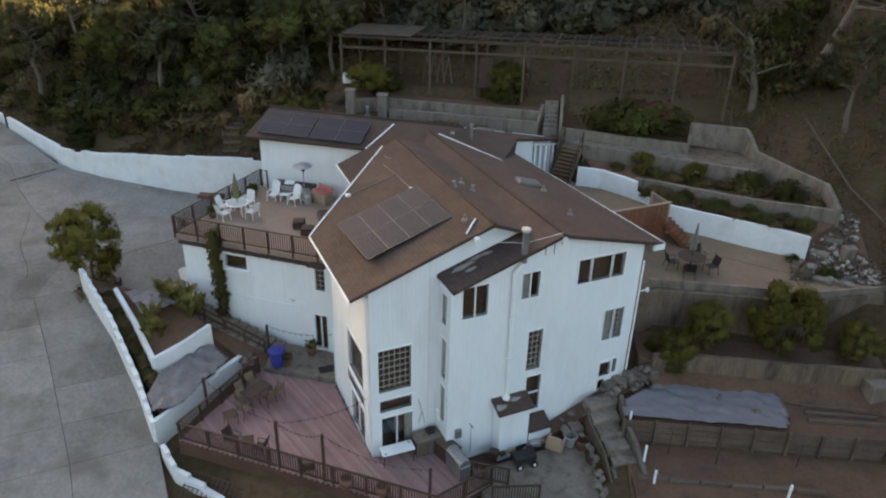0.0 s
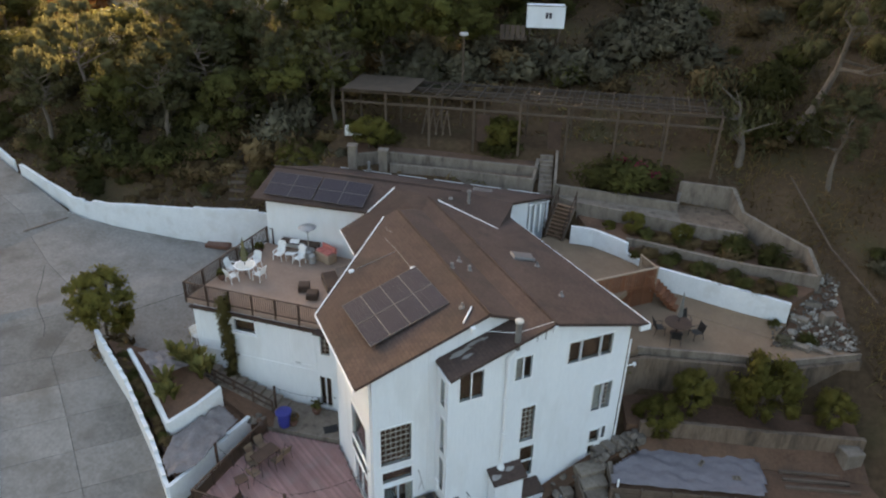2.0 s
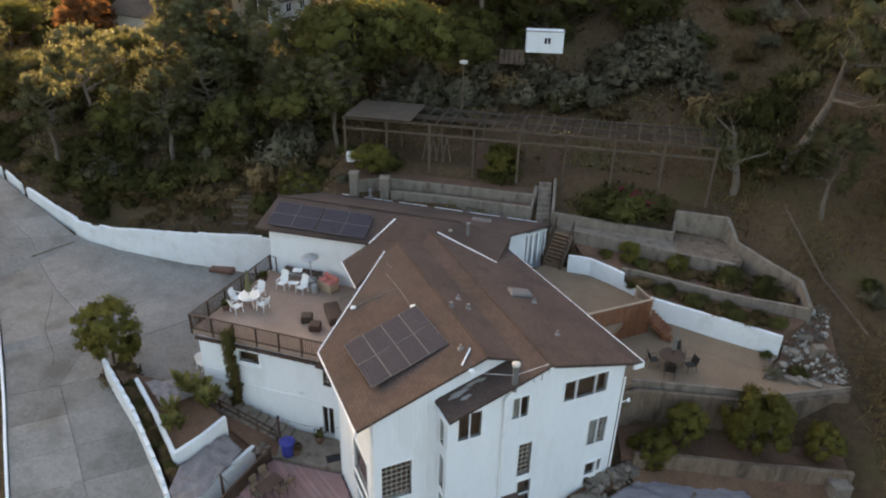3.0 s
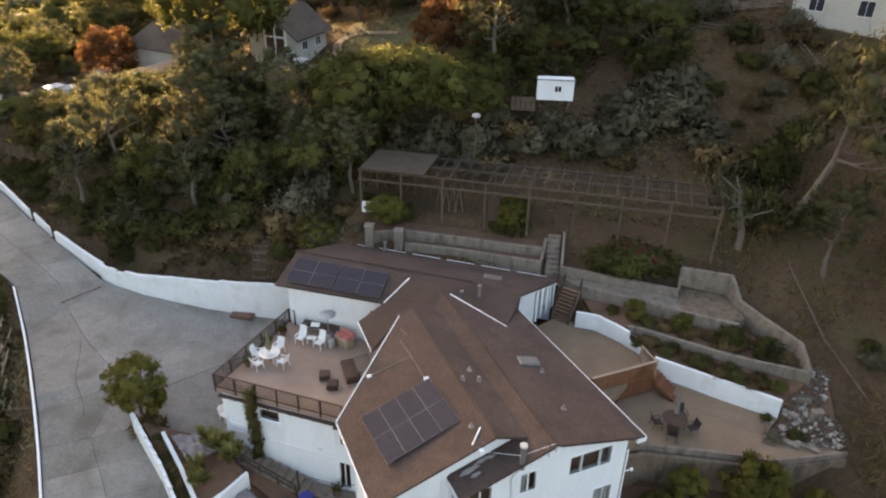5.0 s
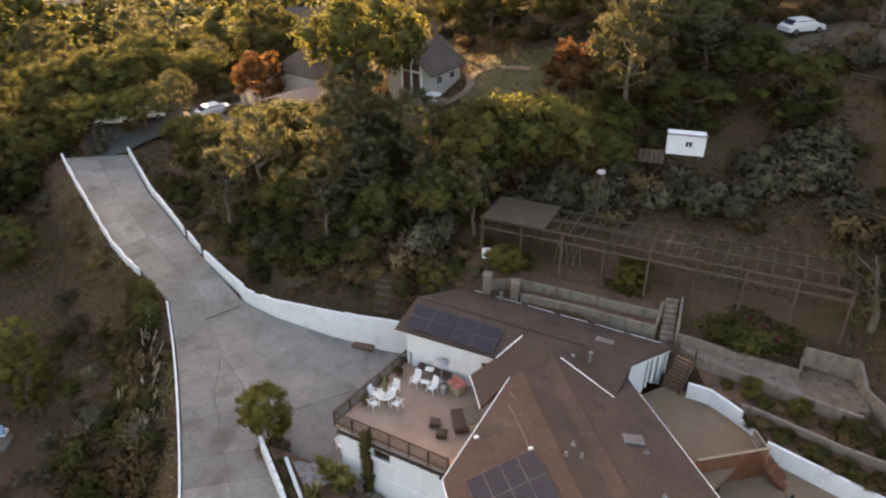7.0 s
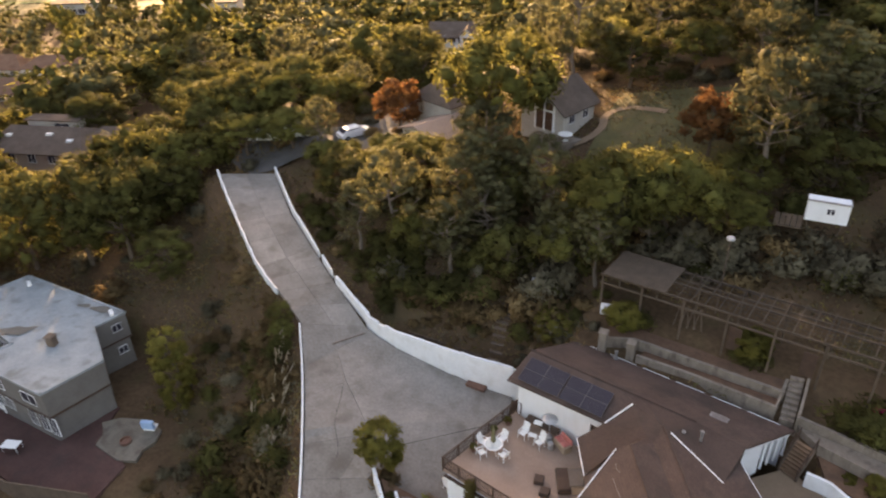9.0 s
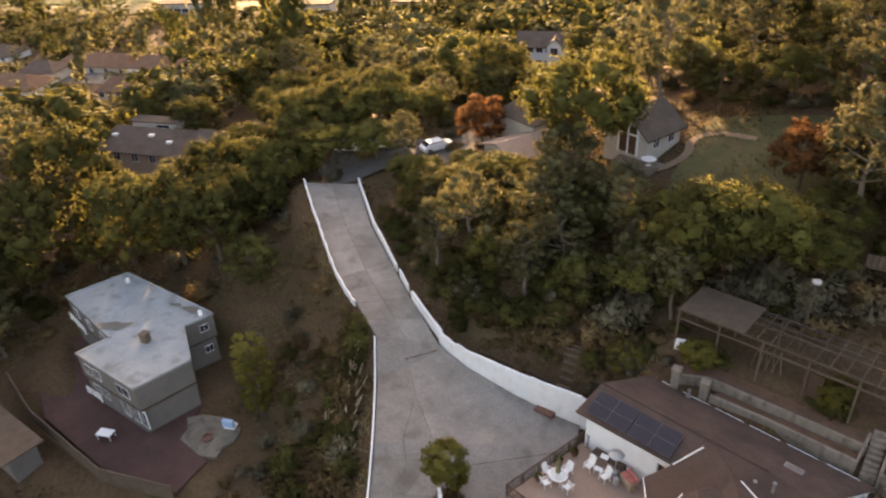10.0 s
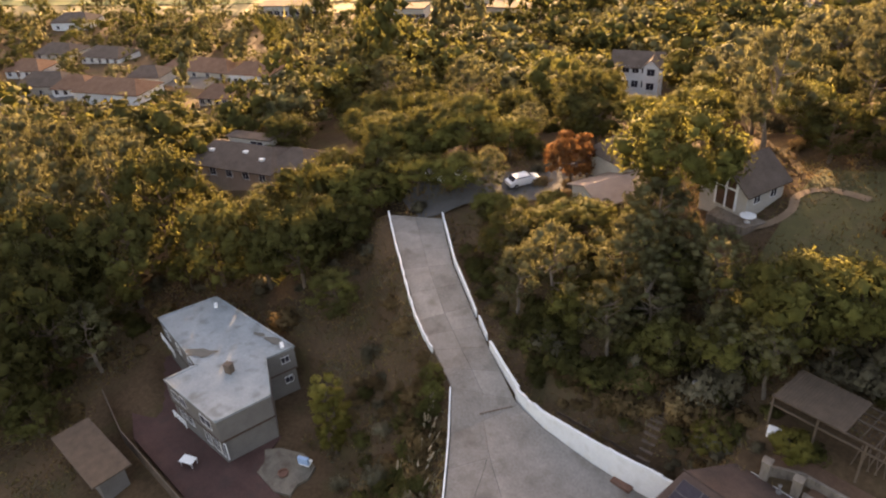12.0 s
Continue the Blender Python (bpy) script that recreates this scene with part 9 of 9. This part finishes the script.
for pts, lab in (([(-262, 68), (-215, 72), (-196, 96), (-150, 112), (-120, 135)], "grey asphalt street between the valley houses"), ([(-61, 61), (-57, 67.5), (-48, 73), (-44, 80), (-43.6, 83)], "asphalt lane at the head of the driveway"), ([(-4, 84), (5, 81.5), (14, 79.5), (26, 77), (40, 74)], "dusty lane on the hilltop")):
    line = smooth_line([(x, y) for x, y in pts], 10)
    Pn = np.array(line)
    dd = np.gradient(Pn, axis=0)
    dd /= np.linalg.norm(dd, axis=1)[:, None]
    nn = np.stack([-dd[:, 1], dd[:, 0]], 1) * (4.5 if "street" in lab or "dusty" in lab else 4.2)
    XX, YY = np.stack([Pn[:, 0] - nn[:, 0], Pn[:, 0], Pn[:, 0] + nn[:, 0]], 1), np.stack([Pn[:, 1] - nn[:, 1], Pn[:, 1], Pn[:, 1] + nn[:, 1]], 1)
    tagged(new("road", grid_mesh("road", XX, YY, (np.maximum(ground_z(XX, YY), ground_z(XX[:, 1:2], YY[:, 1:2])) if "dusty" not in lab else ground_z(XX, YY)) + 0.15, surf("asphalt", (0.06, 0.057, 0.054), (0.11, 0.105, 0.1), 0.9, 0.3, 6, 0.2) if "dusty" not in lab else surf("dusty_track", (0.1, 0.075, 0.055), (0.16, 0.125, 0.095), 0.95, 0.3, 6, 0.3))), lab, "road", kind="structure")


# ---- cars ----
def car(x, y, turn, paint, label):
    z = gz(x, y) + 0.2
    t = thing("car", (x, y, z), label, "car", "parked cars", turn=turn)
    b = BM()
    prof = [(-2.2, 0.35), (-2.2, 0.8), (-1.9, 0.95), (-1.35, 1.42), (0.55, 1.45), (1.25, 0.98), (2.1, 0.85), (2.25, 0.55), (2.2, 0.35)]
    rows = []
    for yy, k in ((-0.88, 0.93), (-0.8, 1.0), (0.8, 1.0), (0.88, 0.93)):
        rows.append([b.verts.new((px, yy * (0.86 if pz_ > 1.1 else 1), pz_ * k if pz_ > 0.4 else pz_)) for px, pz_ in prof])
    for a, c in zip(rows[:-1], rows[1:]):
        for i in range(len(prof)):
            j = (i + 1) % len(prof)
            b.faces.new((a[i], a[j], c[j], c[i]))
    b.faces.new(rows[0][::-1])
    b.faces.new(rows[-1])
    part("body", b, paint, t)
    for a in ((-1.25, 0.5),):
        b = BM()
        bx(b, a[0], a[1], -0.775, 0.775, 1.0, 1.36)
        part("side_window", b, CELL, t)
    for px, p2 in ((0.62, 1.22), (-1.86, -1.42)):
        b = BM()
        z0, z1 = (1.42, 1.0) if px > 0 else (0.98, 1.39)
        prism(b, [(px, -0.66, z0 + 0.02), (p2, -0.7, z1 + 0.02), (p2, 0.7, z1 + 0.02), (px, 0.66, z0 + 0.02)], 0.03)
        part("windscreen", b, CELL, t)
    for px in (-1.4, 1.4):
        for yy in (-0.86, 0.86):
            b = BM()
            rod(b, (px, yy - 0.1, 0.33), (px, yy + 0.1, 0.33), 0.33, 0.33, 18)
            w_ = part("wheel", b, BLACK, t)
            b = BM()
            rod(b, (px, yy - 0.11, 0.33), (px, yy + 0.11, 0.33), 0.19, 0.19, 12)
            part("rim", b, ALU, w_, "silver wheel rim")
    for yy in (-0.6, 0.6):
        b = BM()
        bx(b, 2.12, 2.24, yy - 0.18, yy + 0.18, 0.62, 0.75)
        part("headlight", b, GLASS, t)
    return t


CARPAINT = surf("white_car_paint", (0.74, 0.74, 0.74), (0.8, 0.8, 0.8), 0.25, 2, 10, 0.0, spec=0.6)
car(-51.0, 72.3, 62, CARPAINT, "white hatchback parked at the head of the driveway")
car(-58.6, 69.4, 30, CARPAINT, "white saloon parked under the trees")
car(-61.6, 67.3, 25, CARPAINT, "white hatchback parked beside another car")
car(13.6, 79.6, 35, CARPAINT, "white truck-like car parked on the hilltop")
# ---- wild growth ----
# pampas grass along the lane
PAMPAS = leafy("pampas_blade", (0.05, 0.055, 0.018), (0.1, 0.1, 0.038), 0.3)


def pampas(x, y, s, seed):
    rng = np.random.default_rng(seed)
    t = thing("pampas_grass", (x, y, gz(x, y)), "clump of pampas grass with pale plumes", "grass", "pampas grass along the lane")
    V, Pm = [], []
    for i in range(110):
        a, L, lean = rng.random() * 6.28, s * rng.uniform(1.2, 2.0), rng.uniform(0.3, 1.0)
        d, q = np.array([math.cos(a), math.sin(a), 0]), np.array([-math.sin(a), math.cos(a), 0]) * 0.03
        pts = [d * lean * L * k ** 2 * 0.8 + np.array([0, 0, L * (k - 0.55 * lean * k ** 3)]) for k in (0, 0.35, 0.7, 1)]
        for c, e, w0, w1 in zip(pts[:-1], pts[1:], (1, 0.9, 0.6), (0.9, 0.6, 0.1)):
            V.append((c - q * w0, c + q * w0, e + q * w1, e - q * w1))
    for i in range(7):
        a, L = rng.random() * 6.28, s * rng.uniform(1.7, 2.6)
        d = np.array([math.cos(a), math.sin(a), 0]) * rng.uniform(0.1, 0.3) + np.array([0.28, 0.12, 0])
        tip = d * L + np.array([0, 0, L])
        V.append((np.array([-0.015, 0, 0]), np.array([0.015, 0, 0]), tip * 0.75 + (0.012, 0, 0), tip * 0.75 - (0.012, 0, 0)))
        for k in range(16):
            u = 0.68 + 0.32 * k / 15
            w = 0.085 * math.sin(math.pi * (k + 1) / 17)
            for b_ in range(2):
                n = rng.normal(size=3) * w
                c = tip * u
                V_ = (c + n + (0, 0, -0.07), c + (0.02, 0, 0.04), c - n * 0.6 + (0, 0, 0.08), c + n * 0.4 + (0, 0, 0.1))
                Pm.append([np.array(p) for p in V_])
    o = new("blades", quad_mesh("blades", np.array(V), PAMPAS))
    o.parent = t
    o = new("plumes", quad_mesh("plumes", np.array(Pm), PLUME))
    o.parent = t
    tagged(o, "pale feathery plumes")


for i, (x, y, s) in enumerate(((-34.3, 33.8, 1.1), (-35.2, 35.2, 1.1), (-36.2, 36.9, 1.0), (-33.4, 31.8, 1.15), (-34.6, 31.6, 1.0), (-35.8, 34.2, 1.0), (-33.2, 30.2, 1.0), (-32.4, 30.8, 0.9), (-37.4, 38.4, 0.9), (-31.6, 28.4, 0.9), (-36.8, 33.5, 0.9))):
    pampas(x - 0.3, y - 0.2, s * 1.42, i)
# hedge growth on the outer lane edge
for i in range(46):
    s = i / 45
    x, y = np.interp(s, [0, 0.35, 0.7, 1], [-38.8, -34.2, -29.4, -23.5]), np.interp(s, [0, 0.35, 0.7, 1], [40.2, 36.2, 29.2, 20.0])
    off = RNG.uniform(0.9, 3.2)
    plant(["dry", "dry", "green", "dry"][int(RNG.integers(4))], x - off * 0.85, y - off * 0.5, RNG.uniform(0.7, 1.25), RNG.uniform(0.9, 1.7))
for x, y, s in ((-38.6, 40.6, 0.24), (-37.8, 39.4, 0.24), (-37.0, 38.2, 0.22)):
    plant("oak", x, y, s, 1.1)
# shrubs of the slopes
SPARSE = [LIMIT[0], [(-13, 39), (-12, 52), (17, 50), (21, 27), (6, 17), (-15, 17)], LIMIT[2], [(-26, 62.5), (-27, 78), (-3, 79), (-4, 58), (-17, 58)], [(-24, 55), (8, 55)] + [(8, 55.1)]][:4]
made = 0
while made < 330:
    x, y = RNG.uniform(-95, 34), RNG.uniform(6, 92)
    if any(float(inside(x, y, p)) < 1.3 for p in SPARSE) or (x > -14 and y < 24) or (x > 20 and y < 28):
        continue
    k = ["sage", "dry", "green", "dry", "sage"][int(RNG.integers(5))]
    plant(k, x, y, RNG.uniform(0.45, 1.35), RNG.uniform(0.7, 1.2))
    made += 1
for i in range(110):
    x, y = RNG.uniform(-34, -8), RNG.uniform(47, 60)
    if float(inside(x, y, LIMIT[3])) < 1 or abs(x + 19.2) < 1.2 or (x > -13 and y < 54):
        continue
    plant(["green", "green", "dry", "sage"][i % 4], x, y, RNG.uniform(0.8, 1.5), RNG.uniform(0.8, 1.5))
# dense shrubs behind the driveway wall and round the pergola
for i in range(60):
    x = RNG.uniform(-48, -12)
    y = np.interp(x, [-48, -37, -31, -12], [56.5, 49, 46, 45.2]) + RNG.uniform(0.3, 5)
    if abs(x + 19) < 1.2:
        continue
    plant(["green", "dry", "green"][i % 3], x, y, RNG.uniform(0.45, 1.0), RNG.uniform(0.7, 1.2))
for i in range(26):
    plant(["sage", "sage", "green", "dry"][i % 4], RNG.uniform(-10, 16), RNG.uniform(52.5, 57), RNG.uniform(0.8, 1.5), RNG.uniform(0.8, 1.2))
for i in range(46):
    x = RNG.uniform(-30, -11)
    y = RNG.uniform(44.9, 50.5)
    if abs(x + 19.1) < 1.0:
        continue
    plant(["dry", "green", "sage", "dry"][i % 4], x, y, RNG.uniform(0.3, 0.6), RNG.uniform(0.6, 1.0))
plant("cit", 0.6, 46.9, 0.8, 0.9, 5.3)
plant("cit", -8.9, 46.4, 0.8, 0.8, 5.2)
plant("cit", -14.5, 46.5, 0.9, 0.8)
for x, y, s in ((9.8, 59.6, 1.5), (12.3, 59.6, 1.7), (14.7, 58.9, 1.6), (10.3, 56.4, 1.5), (13.2, 55.6, 1.6), (15.8, 55.2, 1.4), (12.6, 61.6, 1.5), (15.1, 61.6, 1.4), (1.8, 54.8, 1.3), (4.7, 54.8, 1.4), (3.0, 56.6, 1.2), (-1.5, 57.9, 1.3), (11.5, 57.8, 1.6), (14.0, 57.2, 1.6)):
    plant("sage", x, y, s, 0.95)
for k, x, y, s in (("dry", 16.5, 53.2, 1.5), ("green", 19.9, 51.4, 1.6), ("green", 22.8, 55.2, 1.3), ("green", 18.7, 47.5, 1.4), ("green", 20.6, 52.6, 1.5), ("green", 21.8, 47.2, 1.2)):
    plant(k, x, y, s, 1.1)
n_new = 0
while n_new < 90:
    x, y = RNG.uniform(-50, -23), RNG.uniform(10, 43)
    if float(inside(x, y, [(-52, 39), (-41, 44), (-23, 16), (-36, 9), (-44, 20), (-44, 33)])) > -0.8:
        continue
    n_new += 1
    plant(["dry", "dry", "sage", "dry", "green"][n_new % 5], x, y, RNG.uniform(0.4, 0.95), RNG.uniform(0.7, 1.1))
# leaning pale trunks on the bank at the side
for x, y, dx, dy, h, r in ((20.9, 48.9, 3.2, 2.0, 9.2, 0.36), (16.9, 45.5, -0.4, 0.3, 4.5, 0.3)):
    t = thing("eucalyptus_tree", (x, y, gz(x, y)), "leaning pale-barked eucalyptus on the dry bank", "tree")
    b = BM()
    knots = [Vector((dx * s + 0.2 * math.sin(5 * s), dy * s, h * s - 0.4)) for s in np.linspace(0, 1, 6)]
    for i in range(5):
        rod(b, knots[i], knots[i + 1], r * (1 - 0.13 * i), r * (0.87 - 0.13 * i), 9)
    C = []
    for i in range(10):
        k = knots[2 + i % 4]
        a = RNG.random() * 6.28
        e = k + Vector((2.0 * math.cos(a), 2.0 * math.sin(a), RNG.uniform(0.2, 1.8)))
        rod(b, k, e, r * 0.3, r * 0.1, 5)
        C.append(e)
    part("trunk", b, PALEBARK, t)
    C = np.array(C + [knots[-1]])
    C = np.repeat(C, 4, 0) + RNG.normal(size=(len(C) * 4, 3)) * 0.7
    o = new("crown", quad_mesh("crown", leaf_quads(C, np.full(len(C), 0.7), 46, 0.2, 0.8, None, 0.5), GUM, True))
    o.parent = t

# leaf litter, dry grass and low weeds: one sheet of loose blades
n = 175000
xs, ys = RNG.uniform(-92, 34, n), RNG.uniform(10, 84, n)
xs, ys = np.append(xs, RNG.uniform(17, 34, 15000)), np.append(ys, RNG.uniform(27, 62, 15000))
n = len(xs)
keep = np.ones(n, bool)
for p in (DRIVE, [(-17.5, 29), (-15, 43), (5, 42.5), (21, 36), (21, 17), (-2, 16), (-14.5, 20.5), (-24, 31)], [(-76, 24), (-75, 39), (-56, 39), (-51, 32), (-43, 32), (-43, 21), (-66, 15)], [(-11.5, 44.5), (-11, 51.5), (15, 47), (15, 42)]):
    keep &= inside(xs, ys, p) > 0.3
patch = np.sin(xs * 0.41 + 2 * np.sin(ys * 0.23)) * np.cos(ys * 0.37 + 1.5 * np.sin(xs * 0.19))
keep &= RNG.random(n) < np.clip(0.62 + 0.5 * patch, 0.2, 1)
xs, ys, patch = xs[keep], ys[keep], patch[keep]
zs = ground_z(xs, ys)
n = len(xs)
lean = RNG.normal(size=(n, 3)) * (0.55, 0.55, 0.2) + (0, 0, 1.0)
flat = RNG.random(n) < 0.4
lean[flat] = RNG.normal(size=(flat.sum(), 3)) * (1, 1, 0.25)
lean /= np.linalg.norm(lean, axis=1)[:, None]
side = np.cross(lean, RNG.normal(size=(n, 3)))
side /= np.linalg.norm(side, axis=1)[:, None]
tall = (RNG.uniform(0.18, 0.65, n) * (1 + 0.5 * patch) * np.where(xs > 17, 1.5, 1.0))[:, None]
p_ = np.stack([xs, ys, zs + np.where(flat, 0.05 + 0.12 * RNG.random(n), -0.05)], 1)
wide = (RNG.uniform(0.05, 0.11, n) * np.where(xs > 17, 0.45, 1.0))[:, None]
Q = np.stack([p_ - side * wide, p_ + side * wide, p_ + lean * tall], 1)
pick = np.where(xs > 17, RNG.random(n) * 0.62, RNG.random(n) + 0.25 * patch)
for sel, mat, lab in ((pick < 0.55, RUSTY, "dry brown leaf litter and dead grass on the slopes"), ((pick >= 0.55) & (pick < 0.8), LAWN, "low olive weeds and dry grass on the slopes"), (pick >= 0.8, SAGE, "grey-green low scrub on the slopes")):
    ob = new("undergrowth", quad_mesh("undergrowth", Q[sel], mat))
    tagged(ob, lab, "undergrowth", kind="stuff")

# clear ground in front of the parked car and the white gable
for ob in [o for o in bpy.context.scene.objects if o.parent is None and "tree" in o.name or "shrub" in o.name and o.parent is None]:
    x, y = ob.matrix_basis.translation.xy
    if any(math.hypot(x - a, y - b) < r for a, b, r in ((-47.4, 67.5, 0.4), (-39.7, 62.1, 0.4), (-43.4, 58.2, 0.4), (-33.0, 61.4, 0.4), (-35.0, 64.8, 0.4), (-37.1, 67.9, 0.4), (-51.6, 70.5, 2.2), (-47.8, 69.2, 1.0), (20.9, 48.9, 0.3), (13.2, 54.2, 2.5), (-104.0, 62.6, 1.0), (-110.4, 61.4, 1.0), (-96.6, 50.8, 1.0), (-90.1, 63.7, 1.0), (-6.6, 64.4, 2.4), (-62.5, 122.0, 5.0), (-59.5, 114.5, 5.0), (-30.0, 62.0, 0.4), (-33.3, 69.6, 0.4))):
        for q in list(ob.children_recursive) + [ob]:
            bpy.data.objects.remove(q)

# open fields beyond the valley houses, and poles along the streets
for i, (s0, s1, n0, n1, ca, cb) in enumerate(((-70, 330, 3, 20, (0.16, 0.13, 0.06), (0.26, 0.21, 0.1)), (-70, 150, 22, 48, (0.09, 0.11, 0.035), (0.15, 0.16, 0.06)), (152, 330, 22, 48, (0.2, 0.17, 0.12), (0.32, 0.28, 0.2)), (-70, 330, 51, 95, (0.17, 0.15, 0.07), (0.28, 0.23, 0.12)))):
    S, Nn = np.meshgrid(np.linspace(s0, s1, 60), np.linspace(n0, n1, 12))
    FX, FY = -340 + 0.876 * S - 0.482 * Nn, 112 + 0.482 * S + 0.876 * Nn
    tagged(new("field", grid_mesh("field", FX, FY, ground_z(FX, FY) + 0.35, surf("field_crop", ca, cb, 0.95, 0.05, 0.6, 0.3))), "dry open field beyond the valley houses", "field", kind="structure")
for x, y, h in ((-147.0, 109.0, 7.0), (-88.0, 92.2, 7.5), (-226.0, 72.0, 8.0)):
    up = thing("utility_pole", (x, y, gz(x, y)), "grey wooden utility pole with a crossarm", "pole", "utility poles", turn=20)
    b = BM()
    rod(b, (0, 0, -0.5), (0, 0, h), 0.17, 0.12, 8)
    part("pole", b, TIMBER, up)
    b = BM()
    bx(b, -1.1, 1.1, -0.06, 0.06, h - 0.75, h - 0.6)
    part("crossarm", b, TIMBER, up)
    for px in (-0.95, -0.4, 0.4, 0.95):
        b = BM()
        lathe(b, [(0.05, h - 0.6), (0.07, h - 0.52), (0.04, h - 0.42)], 8, (px, 0, 0))
        part("insulator", b, WPLAST, up, "pale insulator")
# far woods
rng = np.random.default_rng(99)
temps = []
for k in range(4):
    C, R = crown_clumps(1.0, 0.52, 0.12, 26, rng, 0.75)
    temps.append((leaf_quads(C, R * 1.15, 36, 0.033, 0.8, rng, 0.0, True, 0.6), leaf_quads(C, R * 1.2, 12, 0.042, 0.8, rng, 0.0, False, 0.58)))
trees, tries = [], 0
HOUSES = [(o.location.x, o.location.y) for o in bpy.data.objects if o.name.startswith(("neighbour_house", "warehouse", "car"))]
cells = {}
while len(trees) < 1650 and tries < 40000:
    tries += 1
    x, y = rng.uniform(-400, 70), rng.uniform(-20, 330)
    r = math.hypot(x + 20, y - 40)
    if r > 420 or (x > -112 and y < 104 and x < 38):
        continue
    if any(abs(x - a) < 9 and abs(y - b) < 7 for a, b in HOUSES):
        continue
    near = False
    for a, b in HOUSES:
        k = math.hypot(a, b + 3)
        al, la = ((a - x) * a + (b - y) * (b + 3)) / k, abs((a - x) * (b + 3) - (b - y) * a) / k
        near |= 0 < al < (32 if b > 125 and -70 < a < -60 else 20 if a < -140 else 10) and la < (8 if b > 125 or a < -140 else 6) and a < -60
    if near:
        continue
    if (x + 340) * -0.482 + (y - 112) * 0.876 > -6 and x < -120 and rng.random() < 0.82:
        continue
    valley = x < -150 and 40 < y
    if valley and rng.random() < 0.12:
        continue
    if (x < -140 and y > 175 and x > -260) and rng.random() < 0.6:
        continue
    key = (int(x // 6.5), int(y // 6.5))
    if key in cells:
        continue
    cells[key] = 1
    trees.append((x, y))
T = np.array(trees)
Z = ground_z(T[:, 0], T[:, 1])
groups = {}
for (x, y), z in zip(trees, Z):
    k = int(rng.integers(4))
    m = ("oak", "gum", "gold", "oak")[int(rng.integers(4))]
    s = rng.uniform(6, 12)
    if x < -112 and y < 60:
        s *= 1.25
    if x < -150 and y > 55:
        s *= 0.6
    tall_ = 2.1 if x < -120 and y > 95 and rng.random() < 0.1 else 1.0
    a = rng.random() * 6.28
    c, d = math.cos(a), math.sin(a)
    V = temps[k][0 if math.hypot(x + 2, y - 2) < 150 else 1].copy()
    V = np.stack([V[..., 0] * c - V[..., 1] * d, V[..., 0] * d + V[..., 1] * c, V[..., 2]], -1)
    V[:, :3] = V[:, :3] * (s * rng.uniform(0.95, 1.3), s * rng.uniform(0.95, 1.3), s * tall_) + (x, y, z - 0.3)
    groups.setdefault(m, []).append(V)
small = []
for k in range(3):
    C, R = crown_clumps(1.0, 0.6, 0.05, 9, rng, 0.75)
    small.append(leaf_quads(C, R * 1.35, 14, 0.06, 0.8, rng, 0.0, False, 0.6))
n_new = 0
while n_new < 480:
    x, y = rng.uniform(-330, -112), rng.uniform(45, 190)
    if any(math.hypot(x - a, y - b) < 7.5 or math.hypot(x - a * 0.95, y - b * 0.95) < 6 for a, b in HOUSES):
        continue
    n_new += 1
    V = small[int(rng.integers(3))].copy()
    V[:, :3] = V[:, :3] * rng.uniform(2.5, 5.0) + (x, y, gz(x, y) - 0.2)
    groups[("oak", "gum", "gold")[n_new % 3]].append(V)
for m, lst in groups.items():
    ob = new("far_woods", quad_mesh("far_woods", np.concatenate(lst), {"oak": OAK, "gum": GUM, "gold": GOLDEN}[m], True))
    tagged(ob, "distant dense woods of rounded tree crowns", "woods", kind="stuff")
